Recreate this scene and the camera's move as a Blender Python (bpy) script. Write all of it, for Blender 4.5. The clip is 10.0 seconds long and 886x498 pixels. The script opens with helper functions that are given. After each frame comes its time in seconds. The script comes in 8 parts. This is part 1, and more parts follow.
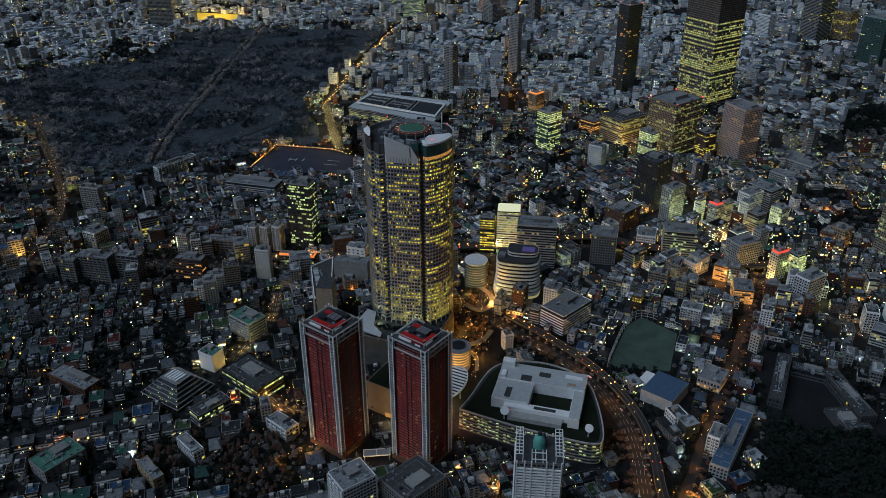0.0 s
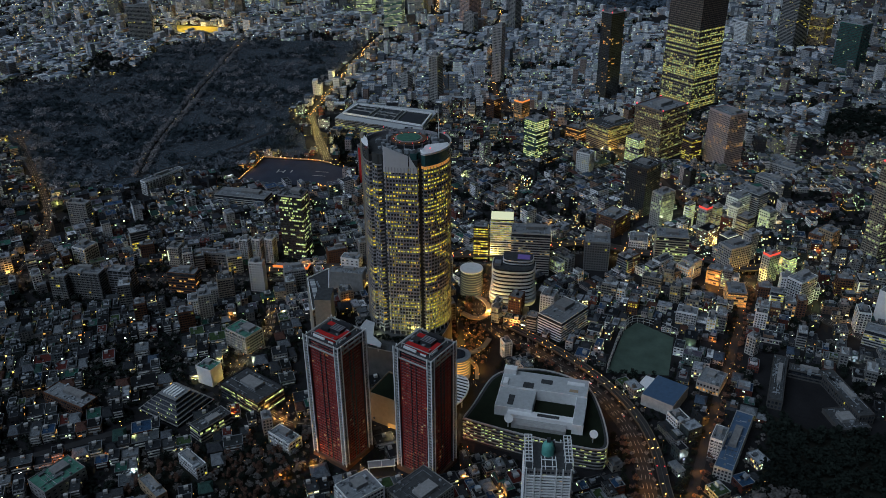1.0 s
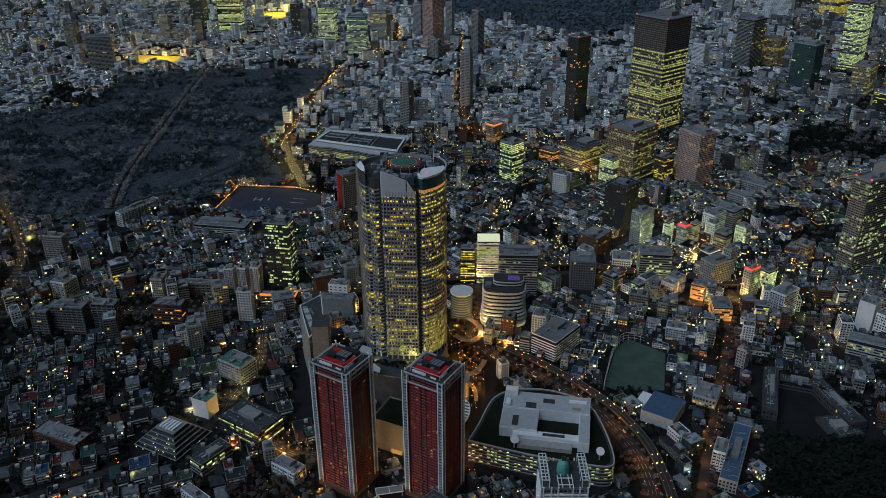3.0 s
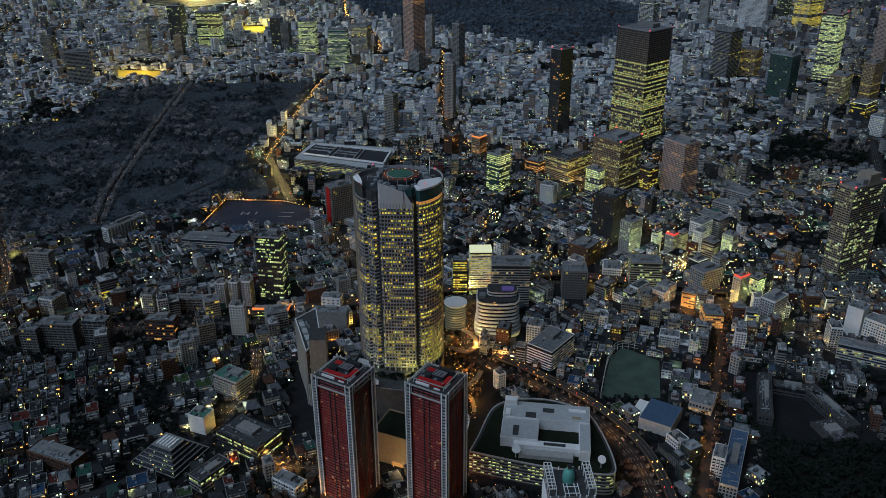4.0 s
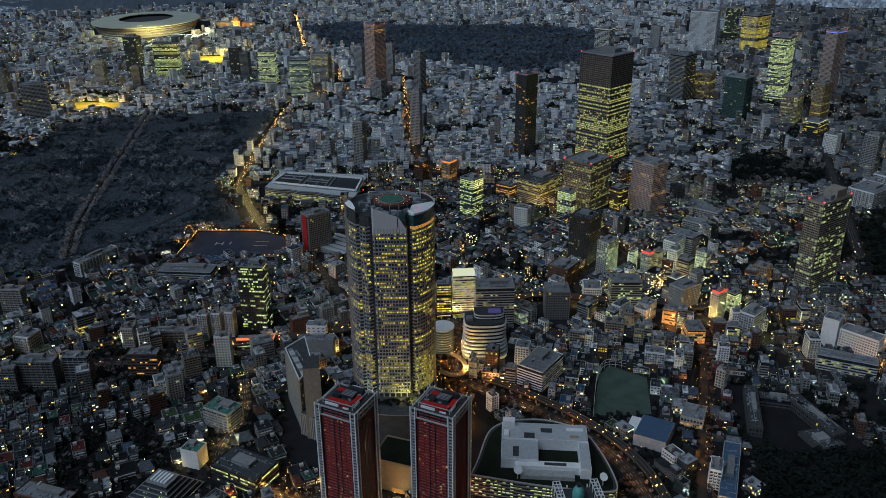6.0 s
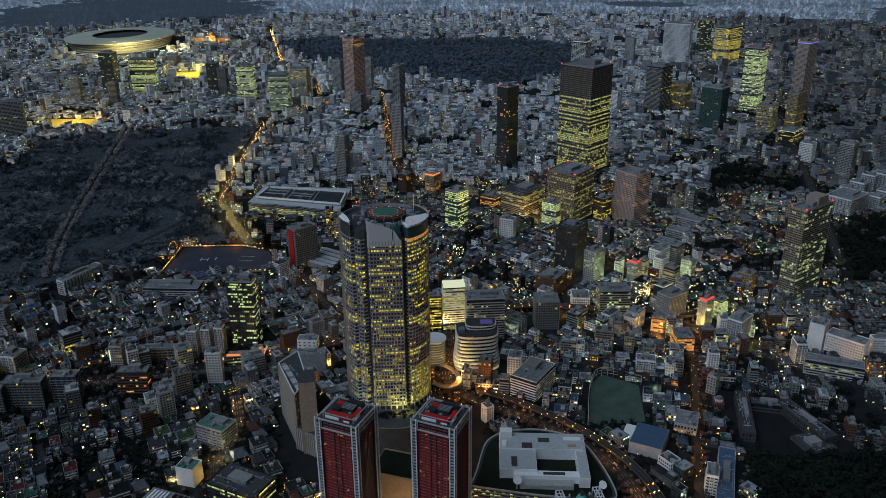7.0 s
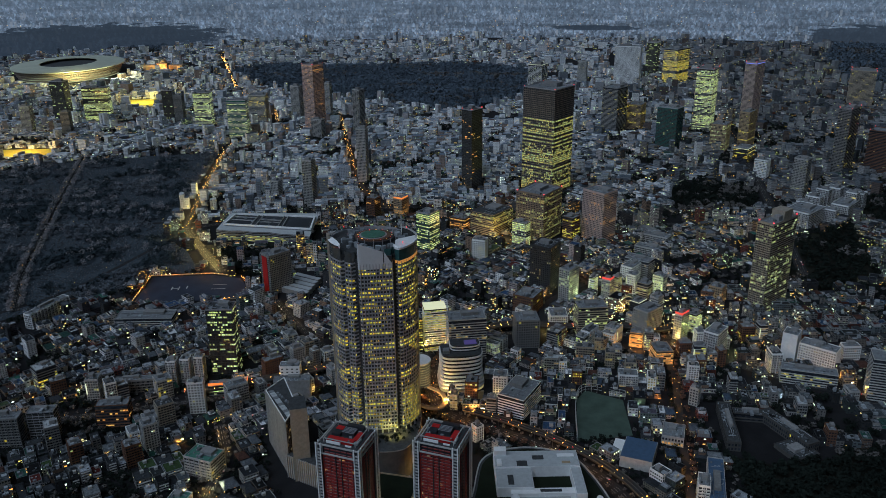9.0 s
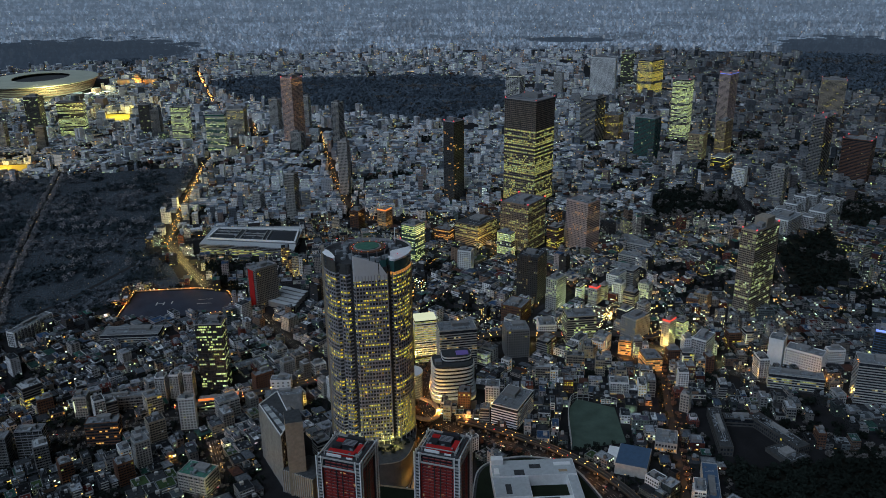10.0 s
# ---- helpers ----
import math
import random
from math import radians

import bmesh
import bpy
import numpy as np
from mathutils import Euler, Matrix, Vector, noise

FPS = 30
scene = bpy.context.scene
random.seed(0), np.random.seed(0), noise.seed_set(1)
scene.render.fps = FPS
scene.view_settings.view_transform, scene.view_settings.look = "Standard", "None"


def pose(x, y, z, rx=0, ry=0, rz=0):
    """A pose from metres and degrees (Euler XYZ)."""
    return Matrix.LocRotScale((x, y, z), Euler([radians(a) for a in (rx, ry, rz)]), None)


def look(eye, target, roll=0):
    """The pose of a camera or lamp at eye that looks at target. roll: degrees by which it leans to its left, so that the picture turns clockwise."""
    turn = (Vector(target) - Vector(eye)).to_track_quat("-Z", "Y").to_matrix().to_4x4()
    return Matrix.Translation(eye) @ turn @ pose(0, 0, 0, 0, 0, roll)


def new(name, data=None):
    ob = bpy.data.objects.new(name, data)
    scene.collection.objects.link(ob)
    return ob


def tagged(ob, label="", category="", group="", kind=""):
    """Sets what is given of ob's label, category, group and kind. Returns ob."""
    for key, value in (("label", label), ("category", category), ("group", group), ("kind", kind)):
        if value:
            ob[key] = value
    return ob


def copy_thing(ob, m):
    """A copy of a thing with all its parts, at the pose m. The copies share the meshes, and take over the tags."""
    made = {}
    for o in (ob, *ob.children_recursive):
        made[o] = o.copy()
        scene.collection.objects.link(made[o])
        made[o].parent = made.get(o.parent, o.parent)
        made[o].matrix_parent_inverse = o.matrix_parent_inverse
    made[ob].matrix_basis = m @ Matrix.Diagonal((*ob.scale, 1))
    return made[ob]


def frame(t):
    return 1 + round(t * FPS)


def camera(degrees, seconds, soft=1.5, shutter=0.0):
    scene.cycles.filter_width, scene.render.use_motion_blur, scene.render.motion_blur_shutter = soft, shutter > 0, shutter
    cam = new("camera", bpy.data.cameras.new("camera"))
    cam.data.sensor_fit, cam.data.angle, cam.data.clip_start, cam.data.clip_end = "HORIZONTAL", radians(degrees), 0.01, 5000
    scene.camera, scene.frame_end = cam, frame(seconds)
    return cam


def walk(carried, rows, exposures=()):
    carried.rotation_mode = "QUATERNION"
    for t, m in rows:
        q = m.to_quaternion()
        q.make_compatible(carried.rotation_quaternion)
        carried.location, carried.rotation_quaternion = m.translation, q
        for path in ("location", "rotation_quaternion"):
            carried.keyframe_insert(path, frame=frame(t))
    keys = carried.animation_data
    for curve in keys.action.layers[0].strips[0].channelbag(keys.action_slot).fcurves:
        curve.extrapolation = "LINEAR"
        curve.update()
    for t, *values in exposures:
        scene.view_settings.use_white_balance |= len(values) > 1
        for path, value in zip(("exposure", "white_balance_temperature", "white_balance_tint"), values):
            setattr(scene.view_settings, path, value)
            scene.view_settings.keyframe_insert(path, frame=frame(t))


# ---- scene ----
cam = camera(56.4, 10.0, soft=0.7)
PATH = [
    (0, (0.214, 0.211, 570.383), (-0.297, 1.893, 569.429), -0.2),
    (0.5, (-10.986, -3.205, 570.355), (-11.472, -1.51, 569.411), -0.3),
    (1, (-22.183, -6.621, 570.311), (-22.644, -4.914, 569.377), -0.4),
    (1.5, (-33.383, -10.094, 570.251), (-33.819, -8.374, 569.328), -0.4),
    (2, (-44.575, -13.594, 570.179), (-44.986, -11.861, 569.269), -0.4),
    (2.5, (-55.752, -17.038, 570.074), (-56.137, -15.292, 569.179), -0.4),
    (4, (-89.094, -26.898, 569.375), (-89.398, -25.115, 568.521), -0.3),
    (4.5, (-100.047, -29.912, 569.241), (-100.322, -28.118, 568.402), -0.3),
    (5, (-110.808, -32.659, 569.12), (-111.056, -30.855, 568.294), -0.3),
    (5.5, (-121.434, -35.192, 568.998), (-121.655, -33.378, 568.185), -0.3),
    (6.8, (-148.87, -41.27, 568.5), (-149.014, -39.431, 567.728), -0.5),
    (7, (-153.061, -42.131, 568.473), (-153.193, -40.289, 567.705), -0.5),
    (7.5, (-163.473, -44.099, 568.397), (-163.577, -42.251, 567.64), -0.5),
    (8, (-173.932, -45.879, 568.323), (-174.006, -44.023, 567.58), -0.6),
    (8.5, (-184.517, -47.498, 568.261), (-184.561, -45.636, 567.531), -0.5),
    (9, (-195.251, -48.98, 568.219), (-195.262, -47.113, 567.503), -0.6),
    (9.5, (-206.045, -50.357, 568.194), (-206.026, -48.485, 567.489), -0.6),
    (10, (-216.89, -51.685, 568.179), (-216.838, -49.808, 567.489), -0.7),
]
walk(cam, [(t, look(eye, target, roll)) for t, eye, target, roll in PATH], [(0.0, 0.0, 6150, 8), (10.0, 0.0, 6150, 8)])

# ---- world, sun, exposure ----
SKY, SUN = 0.0011, 1.4
world = bpy.data.worlds.new("dusk_sky")
scene.world = world
world.use_nodes = True
wt = world.node_tree
wt.nodes.clear()
sky = wt.nodes.new("ShaderNodeTexSky")
sky.sky_type, sky.sun_disc = "NISHITA", False
sky.sun_elevation, sky.sun_rotation = radians(20), radians(213)
sky.altitude, sky.air_density, sky.dust_density, sky.ozone_density = 100, 1.0, 0.2, 5.0
wbg, wout = wt.nodes.new("ShaderNodeBackground"), wt.nodes.new("ShaderNodeOutputWorld")
wbg.inputs["Strength"].default_value = SKY
wt.links.new(sky.outputs[0], wbg.inputs["Color"])
wt.links.new(wbg.outputs[0], wout.inputs["Surface"])
sun = new("sun", bpy.data.lights.new("sun", "SUN"))
sun.data.energy, sun.data.angle, sun.data.color = SUN, radians(65), (0.745, 0.88, 1.06)
sun.matrix_world = look((-840, 400, 1050), (-200, 1000, 0))
scene.view_settings.exposure = 0.0

# ---- materials ----


class Nodes:
    """A small builder for node materials."""

    def __init__(self, name):
        self.m = bpy.data.materials.new(name)
        self.m.use_nodes = True
        self.t = self.m.node_tree
        self.t.nodes.clear()
        self.out = self.n("ShaderNodeOutputMaterial")
        self.b = self.n("ShaderNodeBsdfPrincipled")
        self.link(self.b.outputs[0], self.out.inputs["Surface"])

    def n(self, kind, operation="", dimensions="", distance=""):
        node = self.t.nodes.new(kind)
        if operation:
            node.operation = operation
        if dimensions:
            node.noise_dimensions = dimensions
        if distance:
            node.distance = distance
        return node

    def link(self, a, b):
        self.t.links.new(a, b)

    def put(self, value, socket):
        if hasattr(value, "is_output"):
            self.link(value, socket)
        else:
            socket.default_value = value

    def math(self, op, a, b=0.0, c=0.0):
        node = self.n("ShaderNodeMath", operation=op)
        for i, v in enumerate((a, b, c)):
            self.put(v, node.inputs[i])
        return node.outputs[0]

    def noise(self, scale, coords, detail=3.0, rough=0.6):
        node = self.n("ShaderNodeTexNoise")
        node.inputs["Scale"].default_value = scale
        node.inputs["Detail"].default_value = detail
        node.inputs["Roughness"].default_value = rough
        self.link(coords, node.inputs["Vector"])
        return node.outputs[0]

    def ramp(self, fac, stops, hard=False):
        node = self.n("ShaderNodeValToRGB")
        r = node.color_ramp
        if hard:
            r.interpolation = "CONSTANT"
        while len(r.elements) < len(stops):
            r.elements.new(0.5)
        for e, (p, c) in zip(r.elements, stops):
            e.position, e.color = p, (*c, 1)
        self.link(fac, node.inputs[0])
        return node.outputs[0]

    def mix(self, fac, a, b, how="MIX"):
        node = self.n("ShaderNodeMix")
        node.data_type, node.blend_type = "RGBA", how
        self.put(fac, node.inputs[0])
        self.put((*a, 1) if isinstance(a, tuple) else a, node.inputs[6])
        self.put((*b, 1) if isinstance(b, tuple) else b, node.inputs[7])
        return node.outputs[2]

    def coords(self):
        return self.n("ShaderNodeNewGeometry").outputs["Position"]

    def island(self):
        """A random number for every loose piece of every object."""
        a = self.n("ShaderNodeNewGeometry").outputs["Random Per Island"]
        b = self.n("ShaderNodeObjectInfo").outputs["Random"]
        return self.math("FRACT", self.math("ADD", a, b))

    def bump(self, height, strength, distance):
        node = self.n("ShaderNodeBump")
        node.inputs["Strength"].default_value = strength
        node.inputs["Distance"].default_value = distance
        self.link(height, node.inputs["Height"])
        self.link(node.outputs[0], self.b.inputs["Normal"])


def plain(name, colour, rough=0.8, metal=0.0, vary=0.25, scale=0.25, fine=2.0, pieces=0.0):
    """A weathered surface: large stains and fine grain over one colour."""
    k = Nodes(name)
    p = k.coords()
    dark = tuple(c * (1 - vary) for c in colour)
    light = tuple(min(1, c * (1 + vary)) for c in colour)
    col = k.ramp(k.noise(scale, p), [(0.3, dark), (0.7, light)])
    grain = k.noise(fine, p, 4)
    col = k.mix(0.35, col, k.ramp(grain, [(0.3, dark), (0.75, light)]))
    if pieces:
        lo, hi = 1 - pieces, 1 + pieces
        col = k.mix(1.0, col, k.ramp(k.island(), [(0, (lo, lo, lo)), (1, (hi, hi, hi))]), "MULTIPLY")
    k.link(col, k.b.inputs["Base Color"])
    k.b.inputs["Roughness"].default_value = rough
    k.b.inputs["Specular IOR Level"].default_value = 0.12 if rough >= 0.7 else 0.5
    k.b.inputs["Metallic"].default_value = metal
    k.bump(grain, 0.3, 0.1)
    return k.m


def glow(name, stops, strength, low=0.35, sample=False, base=(0.05, 0.05, 0.05)):
    """A lit pane or lamp: colour and strength differ from piece to piece."""
    k = Nodes(name)
    r = k.island()
    col = k.ramp(r, stops)
    k.b.inputs["Base Color"].default_value = (*base, 1)
    k.b.inputs["Roughness"].default_value = 0.3
    k.link(col, k.b.inputs["Emission Color"])
    wn = k.n("ShaderNodeTexWhiteNoise", dimensions="1D")
    k.link(k.math("MULTIPLY", r, 917.0), wn.inputs["W"])
    s = k.math("MULTIPLY_ADD", wn.outputs["Value"], strength * (1 - low), strength * low)
    k.link(s, k.b.inputs["Emission Strength"])
    k.m.cycles.emission_sampling = "AUTO" if sample else "NONE"
    return k.m


def city_wall(name, tones, lit=0.09, bay=2.7, floor=3.2, pane=1.0):
    """Painted and tiled house walls with rows of small windows, a few of them lit."""
    k = Nodes(name)
    r = k.island()
    tone = k.ramp(r, tones, True)
    p = k.coords()
    tone = k.mix(1.0, tone, k.ramp(k.noise(0.2, p), [(0.3, (0.7, 0.7, 0.7)), (0.7, (1.1, 1.1, 1.1))]), "MULTIPLY")
    uv = k.n("ShaderNodeUVMap").outputs[0]
    sep = k.n("ShaderNodeSeparateXYZ")
    k.link(uv, sep.inputs[0])
    u = k.math("DIVIDE", sep.outputs[0], k.math("MULTIPLY_ADD", k.math("FRACT", k.math("MULTIPLY", r, 13.7)), 2.0, bay - 0.8))
    v = k.math("DIVIDE", sep.outputs[1], floor)
    fu, fv = k.math("FRACT", u), k.math("FRACT", v)
    wide = k.math("MULTIPLY_ADD", k.math("FRACT", k.math("MULTIPLY", r, 7.3)), 0.22, 0.22)
    inu = k.math("LESS_THAN", k.math("ABSOLUTE", k.math("SUBTRACT", fu, 0.5)), wide)
    inv = k.math("LESS_THAN", k.math("ABSOLUTE", k.math("SUBTRACT", fv, 0.55)), 0.25)
    win = k.math("MULTIPLY", inu, inv)
    cell = k.n("ShaderNodeCombineXYZ")
    k.link(k.math("FLOOR", u), cell.inputs[0])
    k.link(k.math("FLOOR", v), cell.inputs[1])
    k.link(k.math("MULTIPLY", r, 511.0), cell.inputs[2])
    wn = k.n("ShaderNodeTexWhiteNoise", dimensions="3D")
    k.link(cell.outputs[0], wn.inputs["Vector"])
    share = k.math("MULTIPLY", k.math("POWER", k.math("FRACT", k.math("MULTIPLY", r, 37.1)), 2.0), lit * 4)
    shop = k.math("MULTIPLY", k.math("LESS_THAN", v, 1.0), k.math("MULTIPLY", k.math("LESS_THAN", k.math("FRACT", k.math("MULTIPLY", r, 91.7)), 0.4), 0.5))
    share = k.math("MAXIMUM", share, shop)
    on = k.math("MULTIPLY", win, k.math("LESS_THAN", wn.outputs["Value"], share))
    k.link(k.mix(k.math("MULTIPLY", win, pane), tone, (0.03, 0.035, 0.04)), k.b.inputs["Base Color"])
    k.link(k.math("MULTIPLY_ADD", win, -0.6, 0.85), k.b.inputs["Roughness"])
    k.link(k.math("MULTIPLY_ADD", win, 0.38, 0.12), k.b.inputs["Specular IOR Level"])
    hue = k.math("FRACT", k.math("MULTIPLY_ADD", wn.outputs["Value"], 0.35, k.math("FRACT", k.math("MULTIPLY", r, 271.0))))
    k.link(k.ramp(hue, [(0.0, (1.0, 0.45, 0.08)), (0.42, (1.0, 0.75, 0.14)), (0.55, (0.85, 0.95, 0.2)), (0.7, (0.7, 1.0, 0.45)), (0.9, (0.85, 1.0, 0.8))]), k.b.inputs["Emission Color"])
    k.link(k.math("MULTIPLY", on, k.math("MULTIPLY_ADD", k.math("POWER", k.math("FRACT", k.math("MULTIPLY", wn.outputs["Value"], 617.0)), 2.5), 1.9, 0.18)), k.b.inputs["Emission Strength"])
    k.m.cycles.emission_sampling = "NONE"
    return k.m


def city_plain(name, tones):
    """House walls of many tones with rain streaks; their windows are panes of their own."""
    k = Nodes(name)
    p = k.coords()
    tone = k.ramp(k.island(), tones, True)
    mp = k.n("ShaderNodeMapping")
    mp.inputs["Scale"].default_value = (1.0, 1.0, 0.12)
    k.link(p, mp.inputs["Vector"])
    streak = k.ramp(k.noise(0.8, mp.outputs[0], 4), [(0.3, (0.72, 0.72, 0.72)), (0.65, (1.1, 1.1, 1.1))])
    stain = k.ramp(k.noise(0.15, p), [(0.3, (0.75, 0.75, 0.75)), (0.7, (1.12, 1.12, 1.12))])
    k.link(k.mix(1.0, k.mix(1.0, tone, stain, "MULTIPLY"), streak, "MULTIPLY"), k.b.inputs["Base Color"])
    k.b.inputs["Roughness"].default_value = 0.85
    k.b.inputs["Specular IOR Level"].default_value = 0.12
    return k.m


def city_roof(name, tones):
    """Roofs of many tones, each with its own stains and patches."""
    k = Nodes(name)
    p = k.coords()
    tone = k.ramp(k.island(), tones, True)
    stain = k.ramp(k.noise(0.3, p, 4, 0.75), [(0.3, (0.5, 0.5, 0.5)), (0.7, (1.2, 1.2, 1.2))])
    grit = k.ramp(k.noise(1.4, p, 2), [(0.35, (0.7, 0.7, 0.7)), (0.65, (1.15, 1.15, 1.15))])
    k.link(k.mix(1.0, k.mix(1.0, tone, stain, "MULTIPLY"), grit, "MULTIPLY"), k.b.inputs["Base Color"])
    k.b.inputs["Roughness"].default_value = 0.7
    k.b.inputs["Specular IOR Level"].default_value = 0.15
    return k.m


WALL_TONES = [(0.0, (0.35, 0.322, 0.315)), (0.07, (0.049, 0.049, 0.0504)), (0.16, (0.574, 0.546, 0.539)), (0.27, (0.091, 0.084, 0.091)), (0.36, (0.28, 0.189, 0.14)), (0.44, (0.028, 0.0294, 0.0336)), (0.52, (0.49, 0.434, 0.42)), (0.61, (0.07, 0.0735, 0.084)), (0.69, (0.84, 0.84, 0.87)), (0.78, (0.168, 0.056, 0.042)), (0.83, (0.406, 0.371, 0.392)), (0.9, (0.14, 0.175, 0.175)), (0.95, (0.35, 0.329, 0.238))]
ROOF_TONES = [(0.0, (0.105, 0.119, 0.14)), (0.09, (0.0175, 0.021, 0.0266)), (0.21, (0.385, 0.406, 0.448)), (0.29, (0.042, 0.049, 0.06)), (0.38, (0.0126, 0.014, 0.0175)), (0.48, (0.045, 0.15, 0.115)), (0.54, (0.2, 0.22, 0.25)), (0.61, (0.88, 0.9, 0.94)), (0.68, (0.032, 0.039, 0.048)), (0.78, (0.15, 0.04, 0.032)), (0.83, (0.05, 0.1, 0.2)), (0.9, (0.11, 0.1, 0.13)), (0.95, (0.08, 0.11, 0.06))]
# far tones are pale and bluish: haze put into wall and roof colours
HAZE_WALLS = [(0.0, (0.601, 0.637, 0.692)), (0.1, (0.273, 0.3, 0.346)), (0.18, (0.859, 0.879, 0.92)), (0.34, (0.473, 0.446, 0.455)), (0.44, (0.127, 0.146, 0.173)), (0.53, (0.728, 0.728, 0.755)), (0.68, (0.455, 0.501, 0.564)), (0.78, (0.88, 0.89, 0.92)), (0.91, (0.309, 0.246, 0.227))]
HAZE_ROOFS = [(0.0, (0.419, 0.473, 0.546)), (0.13, (0.146, 0.182, 0.227)), (0.27, (0.601, 0.655, 0.728)), (0.38, (0.291, 0.337, 0.4)), (0.5, (0.0819, 0.1, 0.127)), (0.6, (0.824, 0.863, 0.92)), (0.7, (0.382, 0.437, 0.51)), (0.82, (0.182, 0.127, 0.118)), (0.87, (0.182, 0.237, 0.309))]
M = {}
# house tones darkened to paint in the vignette, near and right
VIGNETTE_WALLS = [(0.0, (0.198, 0.191, 0.185)), (0.1, (0.0396, 0.0409, 0.0429)), (0.2, (0.33, 0.323, 0.317)), (0.3, (0.066, 0.066, 0.0726)), (0.4, (0.158, 0.112, 0.0858)), (0.48, (0.0264, 0.0297, 0.033)), (0.56, (0.251, 0.244, 0.244)), (0.64, (0.0528, 0.066, 0.066)), (0.74, (0.37, 0.37, 0.383)), (0.82, (0.0924, 0.033, 0.0264)), (0.87, (0.132, 0.158, 0.172)), (0.94, (0.218, 0.205, 0.158))]
VIGNETTE_ROOFS = [(0.0, (0.05, 0.056, 0.062)), (0.1, (0.012, 0.013, 0.015)), (0.22, (0.19, 0.21, 0.225)), (0.28, (0.024, 0.028, 0.034)), (0.38, (0.01, 0.011, 0.012)), (0.47, (0.03, 0.1, 0.078)), (0.54, (0.09, 0.105, 0.115)), (0.61, (0.4, 0.44, 0.48)), (0.66, (0.018, 0.021, 0.025)), (0.75, (0.1, 0.024, 0.02)), (0.8, (0.03, 0.07, 0.14)), (0.87, (0.035, 0.04, 0.042)), (0.93, (0.05, 0.085, 0.035))]
M["nearwall"] = city_wall("stained_vignetted_wall_with_windows", VIGNETTE_WALLS, 0.075)
M["nearplain"] = city_plain("stained_vignetted_house_wall", VIGNETTE_WALLS)
M["midplain"] = city_plain("stained_pale_house_wall", WALL_TONES)
M["nearroof"] = city_roof("vignetted_near_roofs", VIGNETTE_ROOFS)
M["wall"] = city_wall("painted_wall_with_windows", WALL_TONES, 0.13)
M["roof"] = city_roof("flat_roof_membrane", ROOF_TONES)
# darkened copies of the far tones, for the vignette on the right
VIGNETTE_FAR_WALLS = [(p, tuple(v * 0.4 for v in c)) for p, c in HAZE_WALLS]
VIGNETTE_FAR_ROOFS = [(p, tuple(v * 0.36 for v in c)) for p, c in HAZE_ROOFS]
M["dimwall"] = city_wall("vignetted_far_wall_with_windows", VIGNETTE_FAR_WALLS, 0.05, 3.4, 4.0, 0.55)
M["dimroof"] = city_roof("vignetted_far_roofs", VIGNETTE_FAR_ROOFS)
M["hazewall"] = city_wall("haze_paled_far_wall_with_windows", HAZE_WALLS, 0.06, 3.4, 4.0, 0.55)
M["hazeroof"] = city_roof("haze_paled_far_roofs", HAZE_ROOFS)
M["pitched"] = city_roof("tiled_pitched_roof", [(0, (0.045, 0.05, 0.058)), (0.3, (0.11, 0.125, 0.145)), (0.48, (0.09, 0.045, 0.035)), (0.6, (0.035, 0.08, 0.07)), (0.68, (0.2, 0.22, 0.24)), (0.8, (0.03, 0.034, 0.04)), (0.92, (0.07, 0.1, 0.145))])
M["ground"] = plain("street_asphalt", (0.0182, 0.0182, 0.0203), 0.9, vary=0.4, scale=0.03, fine=0.6)
M["asphalt"] = plain("road_asphalt", (0.0338, 0.0338, 0.0353), 0.85, vary=0.25, scale=0.06, fine=0.9)
M["parapet"] = plain("stained_parapet_concrete", (0.088, 0.0856, 0.0824), 0.85, vary=0.3, scale=0.1)
M["deck"] = plain("expressway_deck", (0.045, 0.045, 0.045), 0.8, scale=0.08)
M["paint"] = plain("white_road_paint", (0.32, 0.32, 0.31), 0.7)
M["concrete"] = plain("weathered_concrete", (0.252, 0.252, 0.252), 0.85, pieces=0.15)
M["pale"] = plain("pale_concrete_panel", (0.429, 0.429, 0.422), 0.8, pieces=0.08)
M["white"] = plain("white_painted_panel", (0.84, 0.85, 0.86), 0.7, vary=0.1)
M["tan"] = plain("tan_stone_cladding", (0.375, 0.285, 0.188), 0.8, vary=0.15)
M["beige"] = plain("beige_tile", (0.338, 0.3, 0.247), 0.8, pieces=0.1)
M["brown"] = plain("brown_tile", (0.15, 0.0825, 0.0562), 0.75, pieces=0.1)
M["red"] = plain("dark_red_tile", (0.292, 0.0273, 0.0234), 0.6, vary=0.3, scale=0.1, pieces=0.15)
M["redroof"] = plain("red_roof_coating", (0.446, 0.0252, 0.0252), 0.7, vary=0.25, scale=0.2)
M["steel"] = plain("grey_metal_cladding", (0.315, 0.315, 0.338), 0.45, 0.15, 0.15, pieces=0.06)
M["screen"] = plain("light_grey_metal_screen", (0.602, 0.613, 0.632), 0.5, 0.0, 0.06, pieces=0.03)
M["mullion"] = plain("aluminium_mullion", (0.378, 0.378, 0.405), 0.45, 0.25, 0.2, pieces=0.1)
M["darkmetal"] = plain("dark_metal", (0.06, 0.065, 0.075), 0.4, 0.5)
M["plant"] = plain("rooftop_plant_steel", (0.238, 0.259, 0.281), 0.55, 0.1, pieces=0.7)
M["darkroof"] = plain("dark_roof_felt", (0.063, 0.0665, 0.07), 0.9, vary=0.35)
M["greyroof"] = plain("grey_roof_membrane", (0.21, 0.224, 0.238), 0.8, vary=0.25)
M["paleroof"] = plain("pale_roof_membrane", (0.468, 0.493, 0.51), 0.75, vary=0.15)
